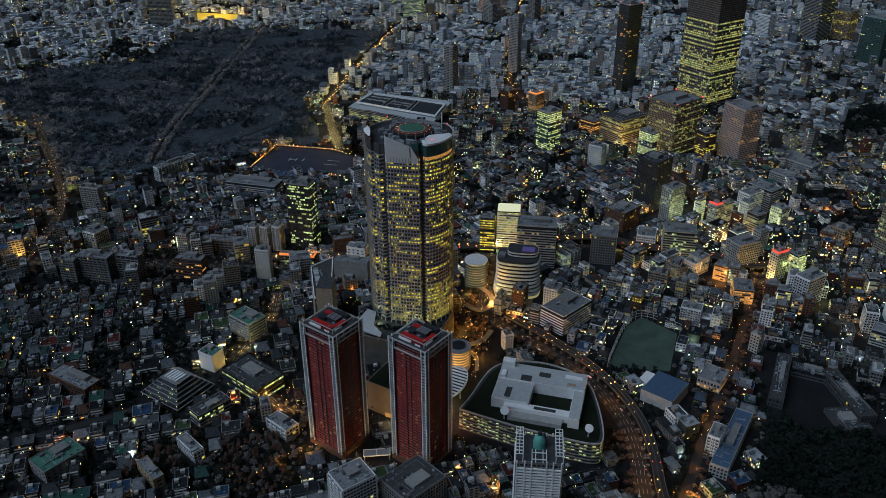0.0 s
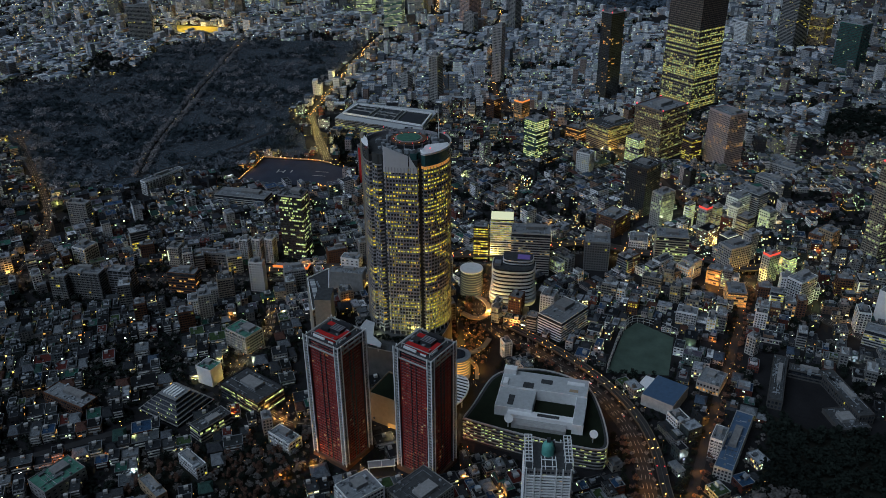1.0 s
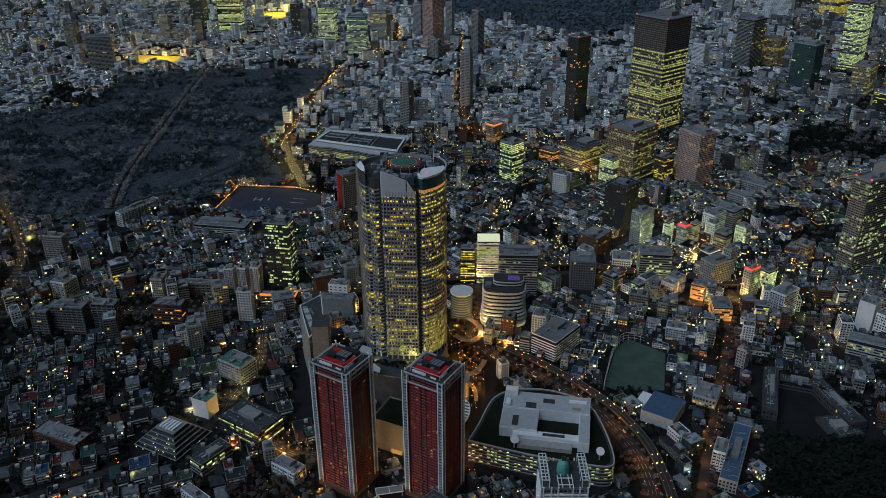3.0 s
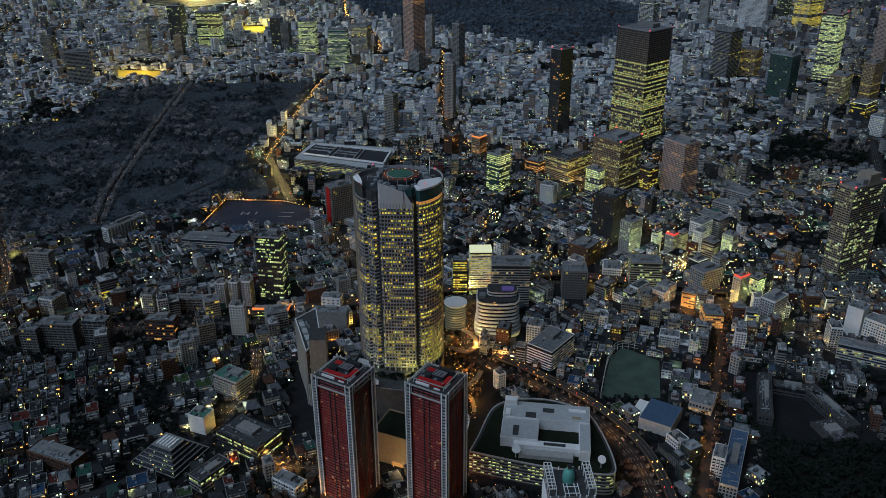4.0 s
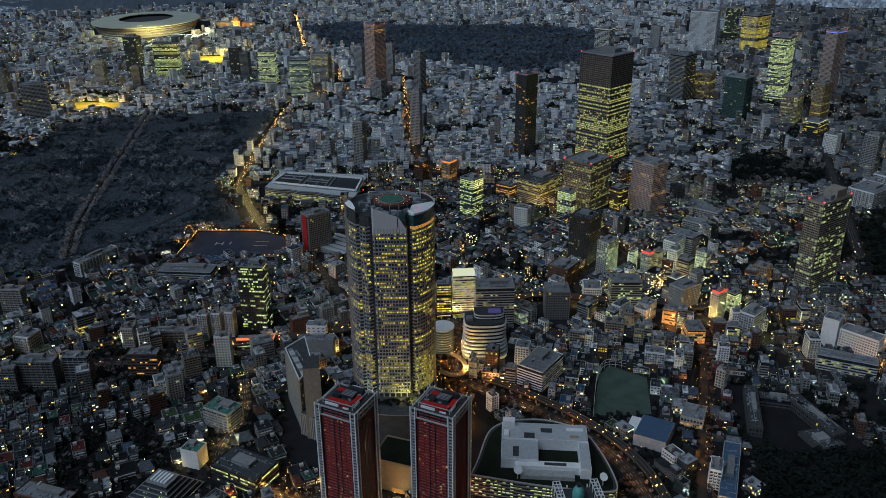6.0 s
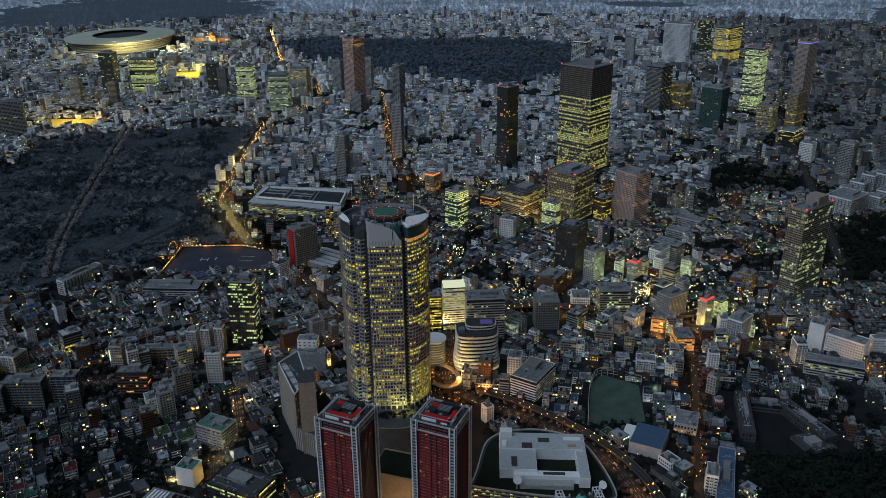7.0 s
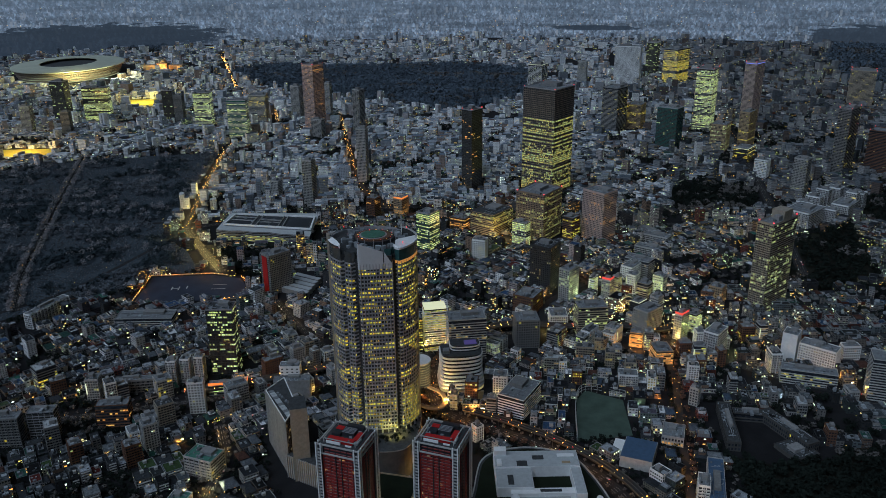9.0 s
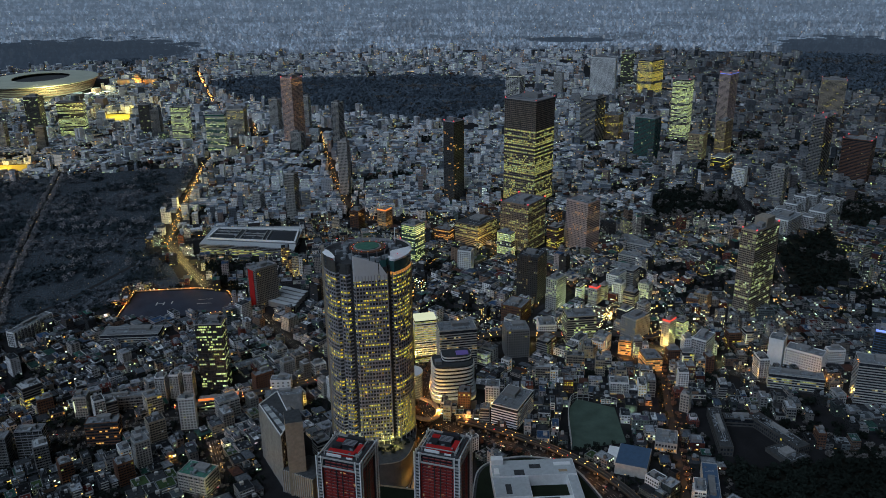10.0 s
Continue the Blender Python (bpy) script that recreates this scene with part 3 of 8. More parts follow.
for name, pts, width in MAIN:
    line = smooth_line(pts)
    LINES.append((line, width))
    road = thing(name, 0, 0, 0, "asphalt city street with white lane lines", "road")
    road["kind"] = "structure"
    part("carriageway", ribbon("carriageway", line, width, 0.2 + 0.03 * len(LINES), 0.4, M["asphalt"]), road)
    if width >= 12:
        n = normals_of(line)
        z = 0.23 + 0.03 * len(LINES)
        for off in (-width * 0.22, 0.0, width * 0.22):
            mid = line + n * off
            d = np.diff(mid, axis=0)
            rows = np.c_[(mid[:-1] + mid[1:]) / 2, np.full(len(d), z), np.linalg.norm(d, axis=1) * 0.55, np.full(len(d), 0.35), np.full(len(d), 0.02), np.arctan2(d[:, 1], d[:, 0])]
            part("lane_line", boxes("lane_line", rows, M["paint"]), road)


def expressway(pts, width, height, label):
    line = smooth_line(pts)
    n = normals_of(line)
    ex = thing("elevated_expressway", 0, 0, 0, label, "expressway")
    part("deck", ribbon("deck", line, width, height, 1.8, M["deck"]), ex)
    for side in (-1, 1):
        part("parapet", ribbon("parapet", line + n * side * (width / 2 - 0.3), 0.5, height + 1.1, 1.1, M["parapet"]), ex)
    part("median", ribbon("median", line, 0.5, height + 0.7, 0.7, M["parapet"]), ex)
    for p in line[2::3]:
        part("pier", boxes("pier", [(p[0], p[1], 0, 2.2, 2.2, height - 1.8)], M["concrete"]), ex)
    return line


EXP_LINES = [
    expressway([(-540, 893), (-503, 902), (-400, 938), (-330, 978), (-277, 1005), (-187, 1030), (-110, 1095), (-20, 1072), (60, 1085), (118, 1055), (190, 1100)], 16, 11, "grey elevated expressway lit by sodium lamps"),
    expressway([(75, 470), (30, 590), (21, 643), (2, 702), (-44, 764), (-112, 816), (-175, 850)], 10, 8, "curved grey elevated expressway ramp"),
]


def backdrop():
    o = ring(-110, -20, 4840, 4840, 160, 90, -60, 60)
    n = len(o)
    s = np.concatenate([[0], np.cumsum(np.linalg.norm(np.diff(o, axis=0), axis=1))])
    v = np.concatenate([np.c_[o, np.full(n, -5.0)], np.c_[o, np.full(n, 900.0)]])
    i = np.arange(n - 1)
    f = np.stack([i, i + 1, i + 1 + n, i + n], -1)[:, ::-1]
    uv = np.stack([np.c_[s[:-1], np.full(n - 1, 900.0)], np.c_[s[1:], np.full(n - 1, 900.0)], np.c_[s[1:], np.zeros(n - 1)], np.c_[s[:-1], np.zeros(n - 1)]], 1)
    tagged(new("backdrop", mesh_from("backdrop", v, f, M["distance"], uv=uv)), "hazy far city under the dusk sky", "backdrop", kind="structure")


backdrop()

# ---- towers and larger buildings ----
TAKEN = []  # middle, half sizes and turn of every placed building


def claim(x, y, w, d, rot):
    TAKEN.append((x, y, w / 2, d / 2, radians(rot)))


def facade(w, d, z0, h, bay, fl, pw, ph, out):
    """Panes on the four sides of a block: corners, floor number, bay number."""
    floors = max(1, int(h / fl))
    fh = h / floors
    qs, fi, bi = [], [], []
    base = 0
    for side, (length, depth) in enumerate(((w, d), (d, w), (w, d), (d, w))):
        nb = max(1, int(length / bay))
        bw = length / nb
        u = (np.arange(nb) + 0.5) * bw - length / 2
        zc = z0 + (np.arange(floors) + 0.5) * fh
        uu, zz = np.meshgrid(u, zc)
        uu, zz = uu.ravel(), zz.ravel()
        a, c = bw * pw / 2, fh * ph / 2
        y = np.full_like(uu, -depth / 2 - out)
        q = np.stack([np.stack([uu - a, y, zz - c], -1), np.stack([uu + a, y, zz - c], -1), np.stack([uu + a, y, zz + c], -1), np.stack([uu - a, y, zz + c], -1)], 1)
        k = side * math.pi / 2
        r = np.array([[math.cos(k), -math.sin(k), 0], [math.sin(k), math.cos(k), 0], [0, 0, 1]])
        qs.append(q @ r.T)
        fl_i = np.repeat(np.arange(floors), nb)
        fi.append(fl_i)
        bi.append(base + np.tile(np.arange(nb), floors))
        base += nb
    return np.concatenate(qs), np.concatenate(fi), np.concatenate(bi), fh, floors


def lit_choice(fi, bi, share):
    """Which panes are lit: whole floors lean to light or dark, in short runs."""
    if share <= 0:
        return np.zeros(len(fi), bool)
    floor_bias = np.clip(rng.normal(share, share * 0.55 + 0.04, fi.max() + 1), 0.0, 1.0)
    run = rng.random((fi.max() + 1, bi.max() // 3 + 1))
    one = rng.random(len(fi))
    return (0.6 * run[fi, bi // 3] + 0.4 * one) < floor_bias[fi]


clutter_rng = np.random.default_rng(19)


def roof_plant(host, w, d, h, n, group=""):
    """Plant rooms and machines on a roof, each a part."""
    pw, pd, ph = w * rng.uniform(0.3, 0.5), d * rng.uniform(0.3, 0.5), rng.uniform(2.8, 4.5) + h * 0.02
    px, py = rng.uniform(-0.15, 0.15) * w, rng.uniform(0.0, 0.2) * d
    part("plant_room", boxes("plant_room", [(px, py, h, pw, pd, ph)], M["concrete"]), host)
    clutter = []
    for _ in range(int(min(34, w * d / 26))):
        x, y = clutter_rng.uniform(-0.45, 0.45) * w, clutter_rng.uniform(-0.45, 0.45) * d
        if clutter_rng.random() < 0.3:
            clutter.append((x * 0.6, y, h, clutter_rng.uniform(0.2, 0.5) * w, 0.35, 0.5))
        elif clutter_rng.random() < 0.3:
            clutter.append((x, y * 0.6, h, 0.4, clutter_rng.uniform(0.2, 0.5) * d, 0.5))
        else:
            clutter.append((x, y, h, clutter_rng.uniform(0.8, 2.4), clutter_rng.uniform(0.8, 2.4), clutter_rng.uniform(0.6, 2.0)))
    if clutter:
        part("roof_pipework", boxes("roof_pipework", clutter, M["plant"]), host, "pipes, tanks and small machines", kind="stuff")
    for _ in range(n):
        s = rng.uniform(1.2, 4.5)
        x, y = rng.uniform(-0.42, 0.42) * w, rng.uniform(-0.42, 0.42) * d
        part("roof_unit", boxes("roof_unit", [(x, y, h, s, s * rng.uniform(0.4, 2.2), rng.uniform(0.8, 3.2))], M["plant" if rng.random() < 0.7 else "rim"]), host)


def tower(name, label, x, y, w, d, h, rot, style="grid", wall="pale", glass="glass", lit="lit", share=0.2, bay=3.2, fl=3.6, roof="greyroof", crown=0.0, red=0, rim=0, blue=0, glowtop=0, head=0, redside=0, billboard=0, sign="", category="", plants=4, board=0):
    """One building: body, panes, bands or piers, parapet, roof and its plant."""
    claim(x, y, w, d, rot)
    t = thing(name, x, y, rot, label, category or name.replace("_", " "))
    core = h - (2.5 if glowtop else 0)
    if style == "blank":
        part("body", boxes("body", [(0, 0, 0, w, d, core)], M[wall]), t)
        if share > 0:
            q, fi, bi, fh, floors = facade(w, d, 1, core - 2, 6, 4.0, 0.4, 0.35, 0.04)
            part("glazing", quads("glazing", q, M[glass]), t, kind="stuff")
    else:
        skin = M[wall] if style in ("grid", "balcony") else M[glass]
        part("body", boxes("body", [(0, 0, 0, w, d, core)], skin), t)
        pw, ph = {"grid": (0.6, 0.55), "bands": (0.92, 0.5), "curtain": (0.9, 0.62), "balcony": (0.8, 0.6)}[style]
        q, fi, bi, fh, floors = facade(w, d, 0.5, core - 1.5, bay, fl, pw, ph, 0.06)
        on = lit_choice(fi, bi, share)
        if crown:
            on &= fi < floors * (1 - crown)
        part("dark_glazing", quads("dark_glazing", q[~on], M[glass] if style != "curtain" else M["panes"]), t, "dark window panes", kind="stuff")
        if on.any():
            part("lit_glazing", quads("lit_glazing", q[on], M[lit]), t, "lit window panes", kind="stuff")
        z = 0.5 + np.arange(floors + 1) * fh
        if style in ("bands", "curtain"):
            bh = fh * (0.42 if style == "bands" else 0.24)
            rows = [(0, 0, max(0, zz - bh / 2), w + 0.7, d + 0.7, bh) for zz in z[:-1]]
            part("floor_banding", boxes("floor_banding", rows, M[wall]), t, kind="stuff")
        if style in ("grid", "curtain"):
            step, pd = (1, 0.5) if style == "grid" else (2, 0.35)
            rows = []
            for length, depth, turn in ((w, d, 0), (d, w, 1)):
                nb = max(1, int(length / bay))
                for i in range(0, nb + 1, step):
                    u = i * length / nb - length / 2
                    for s in (-1, 1):
                        xy = (u, s * (depth / 2 + 0.12)) if not turn else (s * (depth / 2 + 0.12), u)
                        rows.append((*xy, 0, pd, pd, core))
            part("pier_grid", boxes("pier_grid", rows, M[wall]), t, kind="stuff")
        if style == "balcony":
            slab, rail, fins = [], [], []
            for zz in z[1:-1]:
                for s in (-1, 1):
                    slab.append((0, s * (d / 2 + 0.75), zz - 0.2, w * 0.98, 1.5, 0.22))
                    rail.append((0, s * (d / 2 + 1.45), zz, w * 0.98, 0.12, 1.1))
                    slab.append((s * (w / 2 + 0.5), 0, zz - 0.2, 1.0, d * 0.7, 0.22))
                    rail.append((s * (w / 2 + 0.95), 0, zz, 0.12, d * 0.7, 1.0))
            nf = max(2, int(w / 6.5))
            for i in range(nf + 1):
                for s in (-1, 1):
                    fins.append((-w * 0.49 + i * w * 0.98 / nf, s * (d / 2 + 0.75), 0, 0.3, 1.7, core))
            part("balcony_flooring", boxes("balcony_flooring", slab, M[wall]), t, kind="stuff")
            part("balcony_railing", boxes("balcony_railing", rail, M["pale" if wall in ("white", "pale") else wall]), t, kind="stuff")
            part("balcony_partition", boxes("balcony_partition", fins, M[wall]), t, kind="stuff")
    if glowtop:
        part("glowing_top", boxes("glowing_top", [(0, 0, core - 5, w * 0.98, d * 0.98, 7.5)], M["litwhite"]), t, "glowing white top storey")
    top = part("roof", boxes("roof", [(0, 0, core, w - 0.8, d - 0.8, 0.25)], M[roof]), t, "flat roof")
    edge = M[wall] if style != "curtain" else M["mullion"]
    ph = 1.2 if h < 60 else 2.2
    if not glowtop:
        for s in (-1, 1):
            part("parapet", boxes("parapet", [(0, s * (d / 2 - 0.1), core, w + 0.4, 0.4, ph)], edge), t)
            part("parapet", boxes("parapet", [(s * (w / 2 - 0.1), 0, core, 0.4, d - 0.6, ph)], edge), t)
        roof_plant(top, w, d, core + 0.25, plants)
    if rim:
        part("lit_rim", boxes("lit_rim", [(0, -d / 2 - 0.3, core + ph - 0.8, w, 0.5, 0.9), (w / 2 + 0.3, 0, core + ph - 0.8, 0.5, d, 0.9)], M["litwhite"]), t, "white lit roof edge")
    if red:
        for sx in (-1, 1):
            for sy in (-1, 1):
                part("warning_lamp", boxes("warning_lamp", [(sx * (w / 2 - 1), sy * (d / 2 - 1), core + ph, 1.6, 1.6, 1.6)], M["lamp_r"]), t, "red aircraft warning lamp")
    if blue:
        part("blue_strip", boxes("blue_strip", [(0, 0, core - 4, w + 1, d + 1, 1.6)], M["signblue"]), t, "blue lit strip under the roof")
    if head:
        part("roof_block", boxes("roof_block", [(0, d * 0.15, core, w * 0.8, d * 0.35, 14)], M[wall]), t, "plain penthouse block")
    if redside:
        part("red_wall", boxes("red_wall", [(0, -d / 2 - 0.9, 2, w * 0.55, 0.8, core - 4)], M["redroof"]), t, "bright red wall panel")
    if billboard:
        part("billboard", boxes("billboard", [(w / 2 + 0.6, -d * 0.1, core * 0.35, 0.6, d * 0.6, core * 0.4)], M["litwhite"]), t, "white lit billboard")
    if board:
        mat = M[("litwhite", "signred", "litgreen", "litorange")[board - 1]]
        part("sign_board", boxes("sign_board", [(-w / 2 + 0.8, -d / 2 - 0.9, core * 0.35, 1.4, 0.5, core * 0.5)], mat), t, "tall lit sign board")
    if sign:
        part("roof_sign", boxes("roof_sign", [(0, -d / 2 + 0.5, core + 1.2, w, 0.6, 3.0), (w / 2 - 0.5, 0, core + 1.2, 0.6, d, 3.0)], M[sign]), t, "lit roof sign")
    return t


# -- the great curved tower in the middle --
MX, MY, MZ = -276, 786, 42


def great_outline(grow=0.0, n=240):
    """Oval plan of four bowed petals parted by narrow slots."""
    a = np.linspace(0, 360, n, endpoint=False)
    k = np.radians(a)
    r = 1 / np.sqrt((np.cos(k) / 47.2) ** 2 + (np.sin(k) / 43.0) ** 2)
    for c, width, depth in ((307, 3.0, 4.2), (249, 3.0, 4.6), (230, 2.2, 3.6), (52, 3.0, 2.6), (128, 3.0, 2.6), (178, 2.5, 2.0)):
        r -= depth * np.clip(1.6 - np.abs((a - c + 180) % 360 - 180) / width, 0, 1)
    flat = np.exp(-(((a - 278) / 22) ** 4))
    r -= flat * 3.0 * np.cos(np.radians((a - 278) * 2.2)).clip(0)
    r += grow
    return np.c_[r * np.cos(k), r * np.sin(k)]


def great_tower():
    claim(MX, MY, 108, 108, 0)
    t = thing("curved_skyscraper", MX, MY, 0, "tall curved grey office tower, half its windows lit", "skyscraper", z=MZ)
    o = great_outline()
    n = len(o)
    FL, Z0, NF = 4.35, 5.3, 46
    top = Z0 + NF * FL
    ang = (np.degrees(np.arctan2(o[:, 1], o[:, 0])) + 360) % 360
    slot = np.zeros(n, bool)
    for c in (307, 249, 230, 52, 128, 178):
        slot |= np.abs((ang - c + 180) % 360 - 180) < 3.2
    part("body", prism("body", o, 0, top + 8, M["panes"], M["darkroof"]), t, "dark glass core")
    i = np.arange(n)
    j = (i + 1) % n
    out = great_outline(0.12)
    a, b = out[i], out[j]
    qs, fi, bi = [], [], []
    for f in range(NF):
        z = Z0 + f * FL
        lo, hi = z + 1.15, z + 3.05
        p, s = a * 0.94 + b * 0.06, a * 0.06 + b * 0.94
        q = np.stack([np.c_[p, np.full(n, lo)], np.c_[s, np.full(n, lo)], np.c_[s, np.full(n, hi)], np.c_[p, np.full(n, hi)]], 1)[~slot]
        qs.append(q)
        fi.append(np.full(len(q), f))
        bi.append(i[~slot])
    q, fi, bi = np.concatenate(qs), np.concatenate(fi), np.concatenate(bi)
    share = 0.5 + 0.1 * np.sin(fi * 1.7) - 0.08 * (fi > 41) - 0.04 * ((ang[bi] > 178) & (ang[bi] < 249)) + 0.06 * (ang[bi] > 307) + 0.08 * np.sin(bi * 0.12 + fi * 0.2)
    share += rng.normal(0, 0.13, NF)[fi]
    run = rng.random((NF, n // 12 + 1))
    on = (0.62 * run[fi, (bi + 5 * fi) // 12 % (n // 12)] + 0.38 * rng.random(len(fi))) < share
    on[np.isin(fi, (11, 12, 29))] &= rng.random(np.isin(fi, (11, 12, 29)).sum()) < 0.25
    on[fi == 8] |= rng.random((fi == 8).sum()) < 0.5
    part("dark_glazing", quads("dark_glazing", q[~on], M["panes"]), t, "dark window panes", kind="stuff")
    part("lit_glazing", quads("lit_glazing", q[on], M["lit"]), t, "yellow lit window panes", kind="stuff")
    for f in range(NF + 1):
        z = Z0 + f * FL
        outer, inner = great_outline(0.45), great_outline(-0.4)
        v = np.concatenate([np.c_[outer, np.full(n, z - 0.9)], np.c_[outer, np.full(n, z + 0.8)], np.c_[inner, np.full(n, z + 0.8)]])
        faces = np.concatenate([np.stack([i, j, j + n, i + n], -1), np.stack([i + n, j + n, j + 2 * n, i + 2 * n], -1)])
        part("floor_band", mesh_from("floor_band", v, faces, M["mullion"]), t)
    # upright mullions, denser and wider on the broad south face
    rows = []
    wide = great_outline(0.5)
    for m in range(0, n, 3):
        s = 0.9 if 250 < ang[m] < 306 else 0.6
        if not slot[m]:
            rows.append((wide[m, 0], wide[m, 1], Z0, s, s, NF * FL, math.atan2(wide[m, 1], wide[m, 0])))
    part("mullion_grid", boxes("mullion_grid", rows, M["mullion"]), t, kind="stuff")
    # dark strips added inside the upright slots to make them read darker
    for c in (307, 249, 230):
        m = int(np.argmin(np.abs((ang - c + 180) % 360 - 180)))
        part("slot_lining", boxes("slot_lining", [(o[m, 0] * 1.012, o[m, 1] * 1.012, Z0, 1.0, 3.4, NF * FL + 4, math.atan2(o[m, 1], o[m, 0]))], M["darkmetal"]), t, "dark strip added in a recessed slot")
    # base: lit lobby behind columns
    lob = great_outline(-1.5)
    part("lobby", prism("lobby", lob, 0, Z0 - 1, M["litdim"], M["concrete"]), t, "lit entrance lobby")
    rows = [(wide[m, 0], wide[m, 1], 0, 1.3, 1.3, Z0) for m in range(0, n, 6)]
    part("colonnade", boxes("colonnade", rows, M["steel"]), t, kind="stuff")
    # crown: slanting metal screen to the south, glazed rims elsewhere
    def screen(name, a0, a1, z0, zl, zr, grow, mat, label, thick=0.8):
        sel = np.array([m for m in range(n) if a0 <= ang[m] <= a1])
        sel = sel[np.argsort(ang[sel])]
        f = great_outline(grow)[sel]
        g = great_outline(grow - thick)[sel]
        m = len(sel)
        zt = np.linspace(zl, zr, m)
        v = np.concatenate([np.c_[f, np.full(m, z0)], np.c_[f, zt], np.c_[g, zt], np.c_[g, np.full(m, z0)]])
        e = np.arange(m - 1)
        faces = np.concatenate([np.stack([e + p * m, e + 1 + p * m, e + 1 + r * m, e + r * m], -1) for p, r in ((0, 1), (1, 2), (2, 3))])
        ends = np.array([[0, m, 2 * m, 3 * m], [m - 1, 4 * m - 1, 3 * m - 1, 2 * m - 1]])
        part(name, mesh_from(name, v, np.concatenate([faces, ends]), mat), t, label)
    screen("crown_screen", 251, 290, top - 6, top + 23, top + 13, 0.9, M["screen"], "slanting grey metal screen")
    screen("crown_screen", 290, 305, top - 6, top + 13, top - 5, 0.9, M["screen"], "slanting grey metal screen")
    screen("crown_glass", 292, 309, top + 1.0, top + 15, top + 15, -1.5, M["tealglass"], "teal glass under the crown")
    screen("crown_glass", 309, 360, top + 1.0, top + 13, top + 13, 0.2, M["tealglass"], "teal glass under the crown")
    screen("crown_glass", 0, 50, top + 1.0, top + 13, top + 14, 0.2, M["panes"], "glass under the crown")
    screen("crown_rim", 309, 360, top + 13, top + 14.5, top + 15.5, 1.2, M["white"], "pale curved crown rim", 1.5)
    screen("crown_rim", 0, 50, top + 14, top + 15.5, top + 15, 1.2, M["pale"], "pale curved crown rim", 1.5)
    screen("crown_screen", 54, 126, top + 1.0, top + 12.5, top + 12.5, 0.4, M["mullion"], "louvred crown screen")
    screen("crown_screen", 130, 176, top + 1.0, top + 12.5, top + 13, 0.4, M["mullion"], "louvred crown screen")
    screen("crown_screen", 180, 228, top + 1.0, top + 18, top + 14, 0.4, M["panes"], "glazed crown screen")
    screen("crown_screen", 232, 248, top + 1.0, top + 13, top + 12, 0.4, M["panes"], "glazed crown screen")
    screen("lit_band", 309, 359, top - 2.5, top + 0.6, top + 0.6, 0.62, M["litorange"], "orange lit floor under the crown", 0.2)
    # west fin
    part("west_fin", boxes("west_fin", [(-46.6, -8, 0, 3.4, 8.5, top + 22, radians(8))], M["beige"]), t, "upright metal fin")
    # roof and helipad
    deck = part("roof_deck", prism("roof_deck", great_outline(-3), top + 8, top + 9, M["darkroof"]), t, "dark roof deck")
    base = part("pad_base", prism("pad_base", ring(0, 9, 23, 20, 48), top + 9, top + 13, M["darkmetal"]), t)
    part("pad_walk", prism("pad_walk", ring(0, 9, 19.5, 17.5, 48), top + 13, top + 14.5, M["brown"]), base, "rust-brown ring round the helipad")
    part("helipad", prism("helipad", ring(0, 9, 13, 12, 48), top + 14.5, top + 15.6, M["helipad"]), base, "green helipad")
    part("pad_rim", prism("pad_rim", ring(0, 9, 15, 14, 48), top + 14.5, top + 14.9, M["concrete"]), base, "pale ring round the helipad")
    for k in range(16):
        an = math.tau * k / 16
        part("pad_lamp", boxes("pad_lamp", [(2 + 18.5 * math.cos(an), 9 + 17 * math.sin(an), top + 14.5, 0.45, 0.45, 0.4)], M["lamp_r" if k % 2 else "lamp_o"]), base)
        part("pad_strut", boxes("pad_strut", [(2 + 25 * math.cos(an), 9 + 22.5 * math.sin(an), top + 9, 0.8, 0.8, 7)], M["steel"]), base)

    def crescent(a0, a1, width, z):
        sel = [m for m in range(n) if a0 <= ang[m] <= a1]
        sel.sort(key=lambda m: ang[m])
        f = great_outline(1.2)[sel]
        s = np.sin(np.linspace(0.25, math.pi - 0.15, len(sel)))[:, None]
        g = f * (1 - width * s / np.linalg.norm(f, axis=1, keepdims=True))
        m = len(sel)
        e = np.arange(m - 1)
        v = np.concatenate([np.c_[f, np.full(m, z)], np.c_[g, np.full(m, z + 2.5)], np.c_[g, np.full(m, z - 3)]])
        part("crown_crescent", mesh_from("crown_crescent", v, np.concatenate([np.stack([e, e + 1, e + 1 + m, e + m], -1), np.stack([e + m, e + 1 + m, e + 1 + 2 * m, e + 2 * m], -1)]), M["white"]), t, "pale crescent roof")
    crescent(309, 359, 17, top + 15)
    crescent(183, 228, 6, top + 17)
    for k in range(60):
        an = rng.uniform(0, math.tau)
        rr = rng.uniform(26, 36)
        part("roof_unit", boxes("roof_unit", [(2 + rr * math.cos(an), 4 + rr * 0.86 * math.sin(an), top + 9, rng.uniform(2, 6), rng.uniform(2, 6), rng.uniform(2, 6), an)], M["plant"]), deck)
    part("roof_mast", boxes("roof_mast", [(30, 22, top + 9, 0.8, 0.8, 22)], M["white"]), t)
    for k in (0, 1, 2, 3):
        an = radians((35, 140, 215, 320)[k])
        part("warning_lamp", boxes("warning_lamp", [(44 * math.cos(an), 39.5 * math.sin(an), top + 18, 0.9, 0.9, 0.9)], M["lamp_r"]), t)


great_tower()


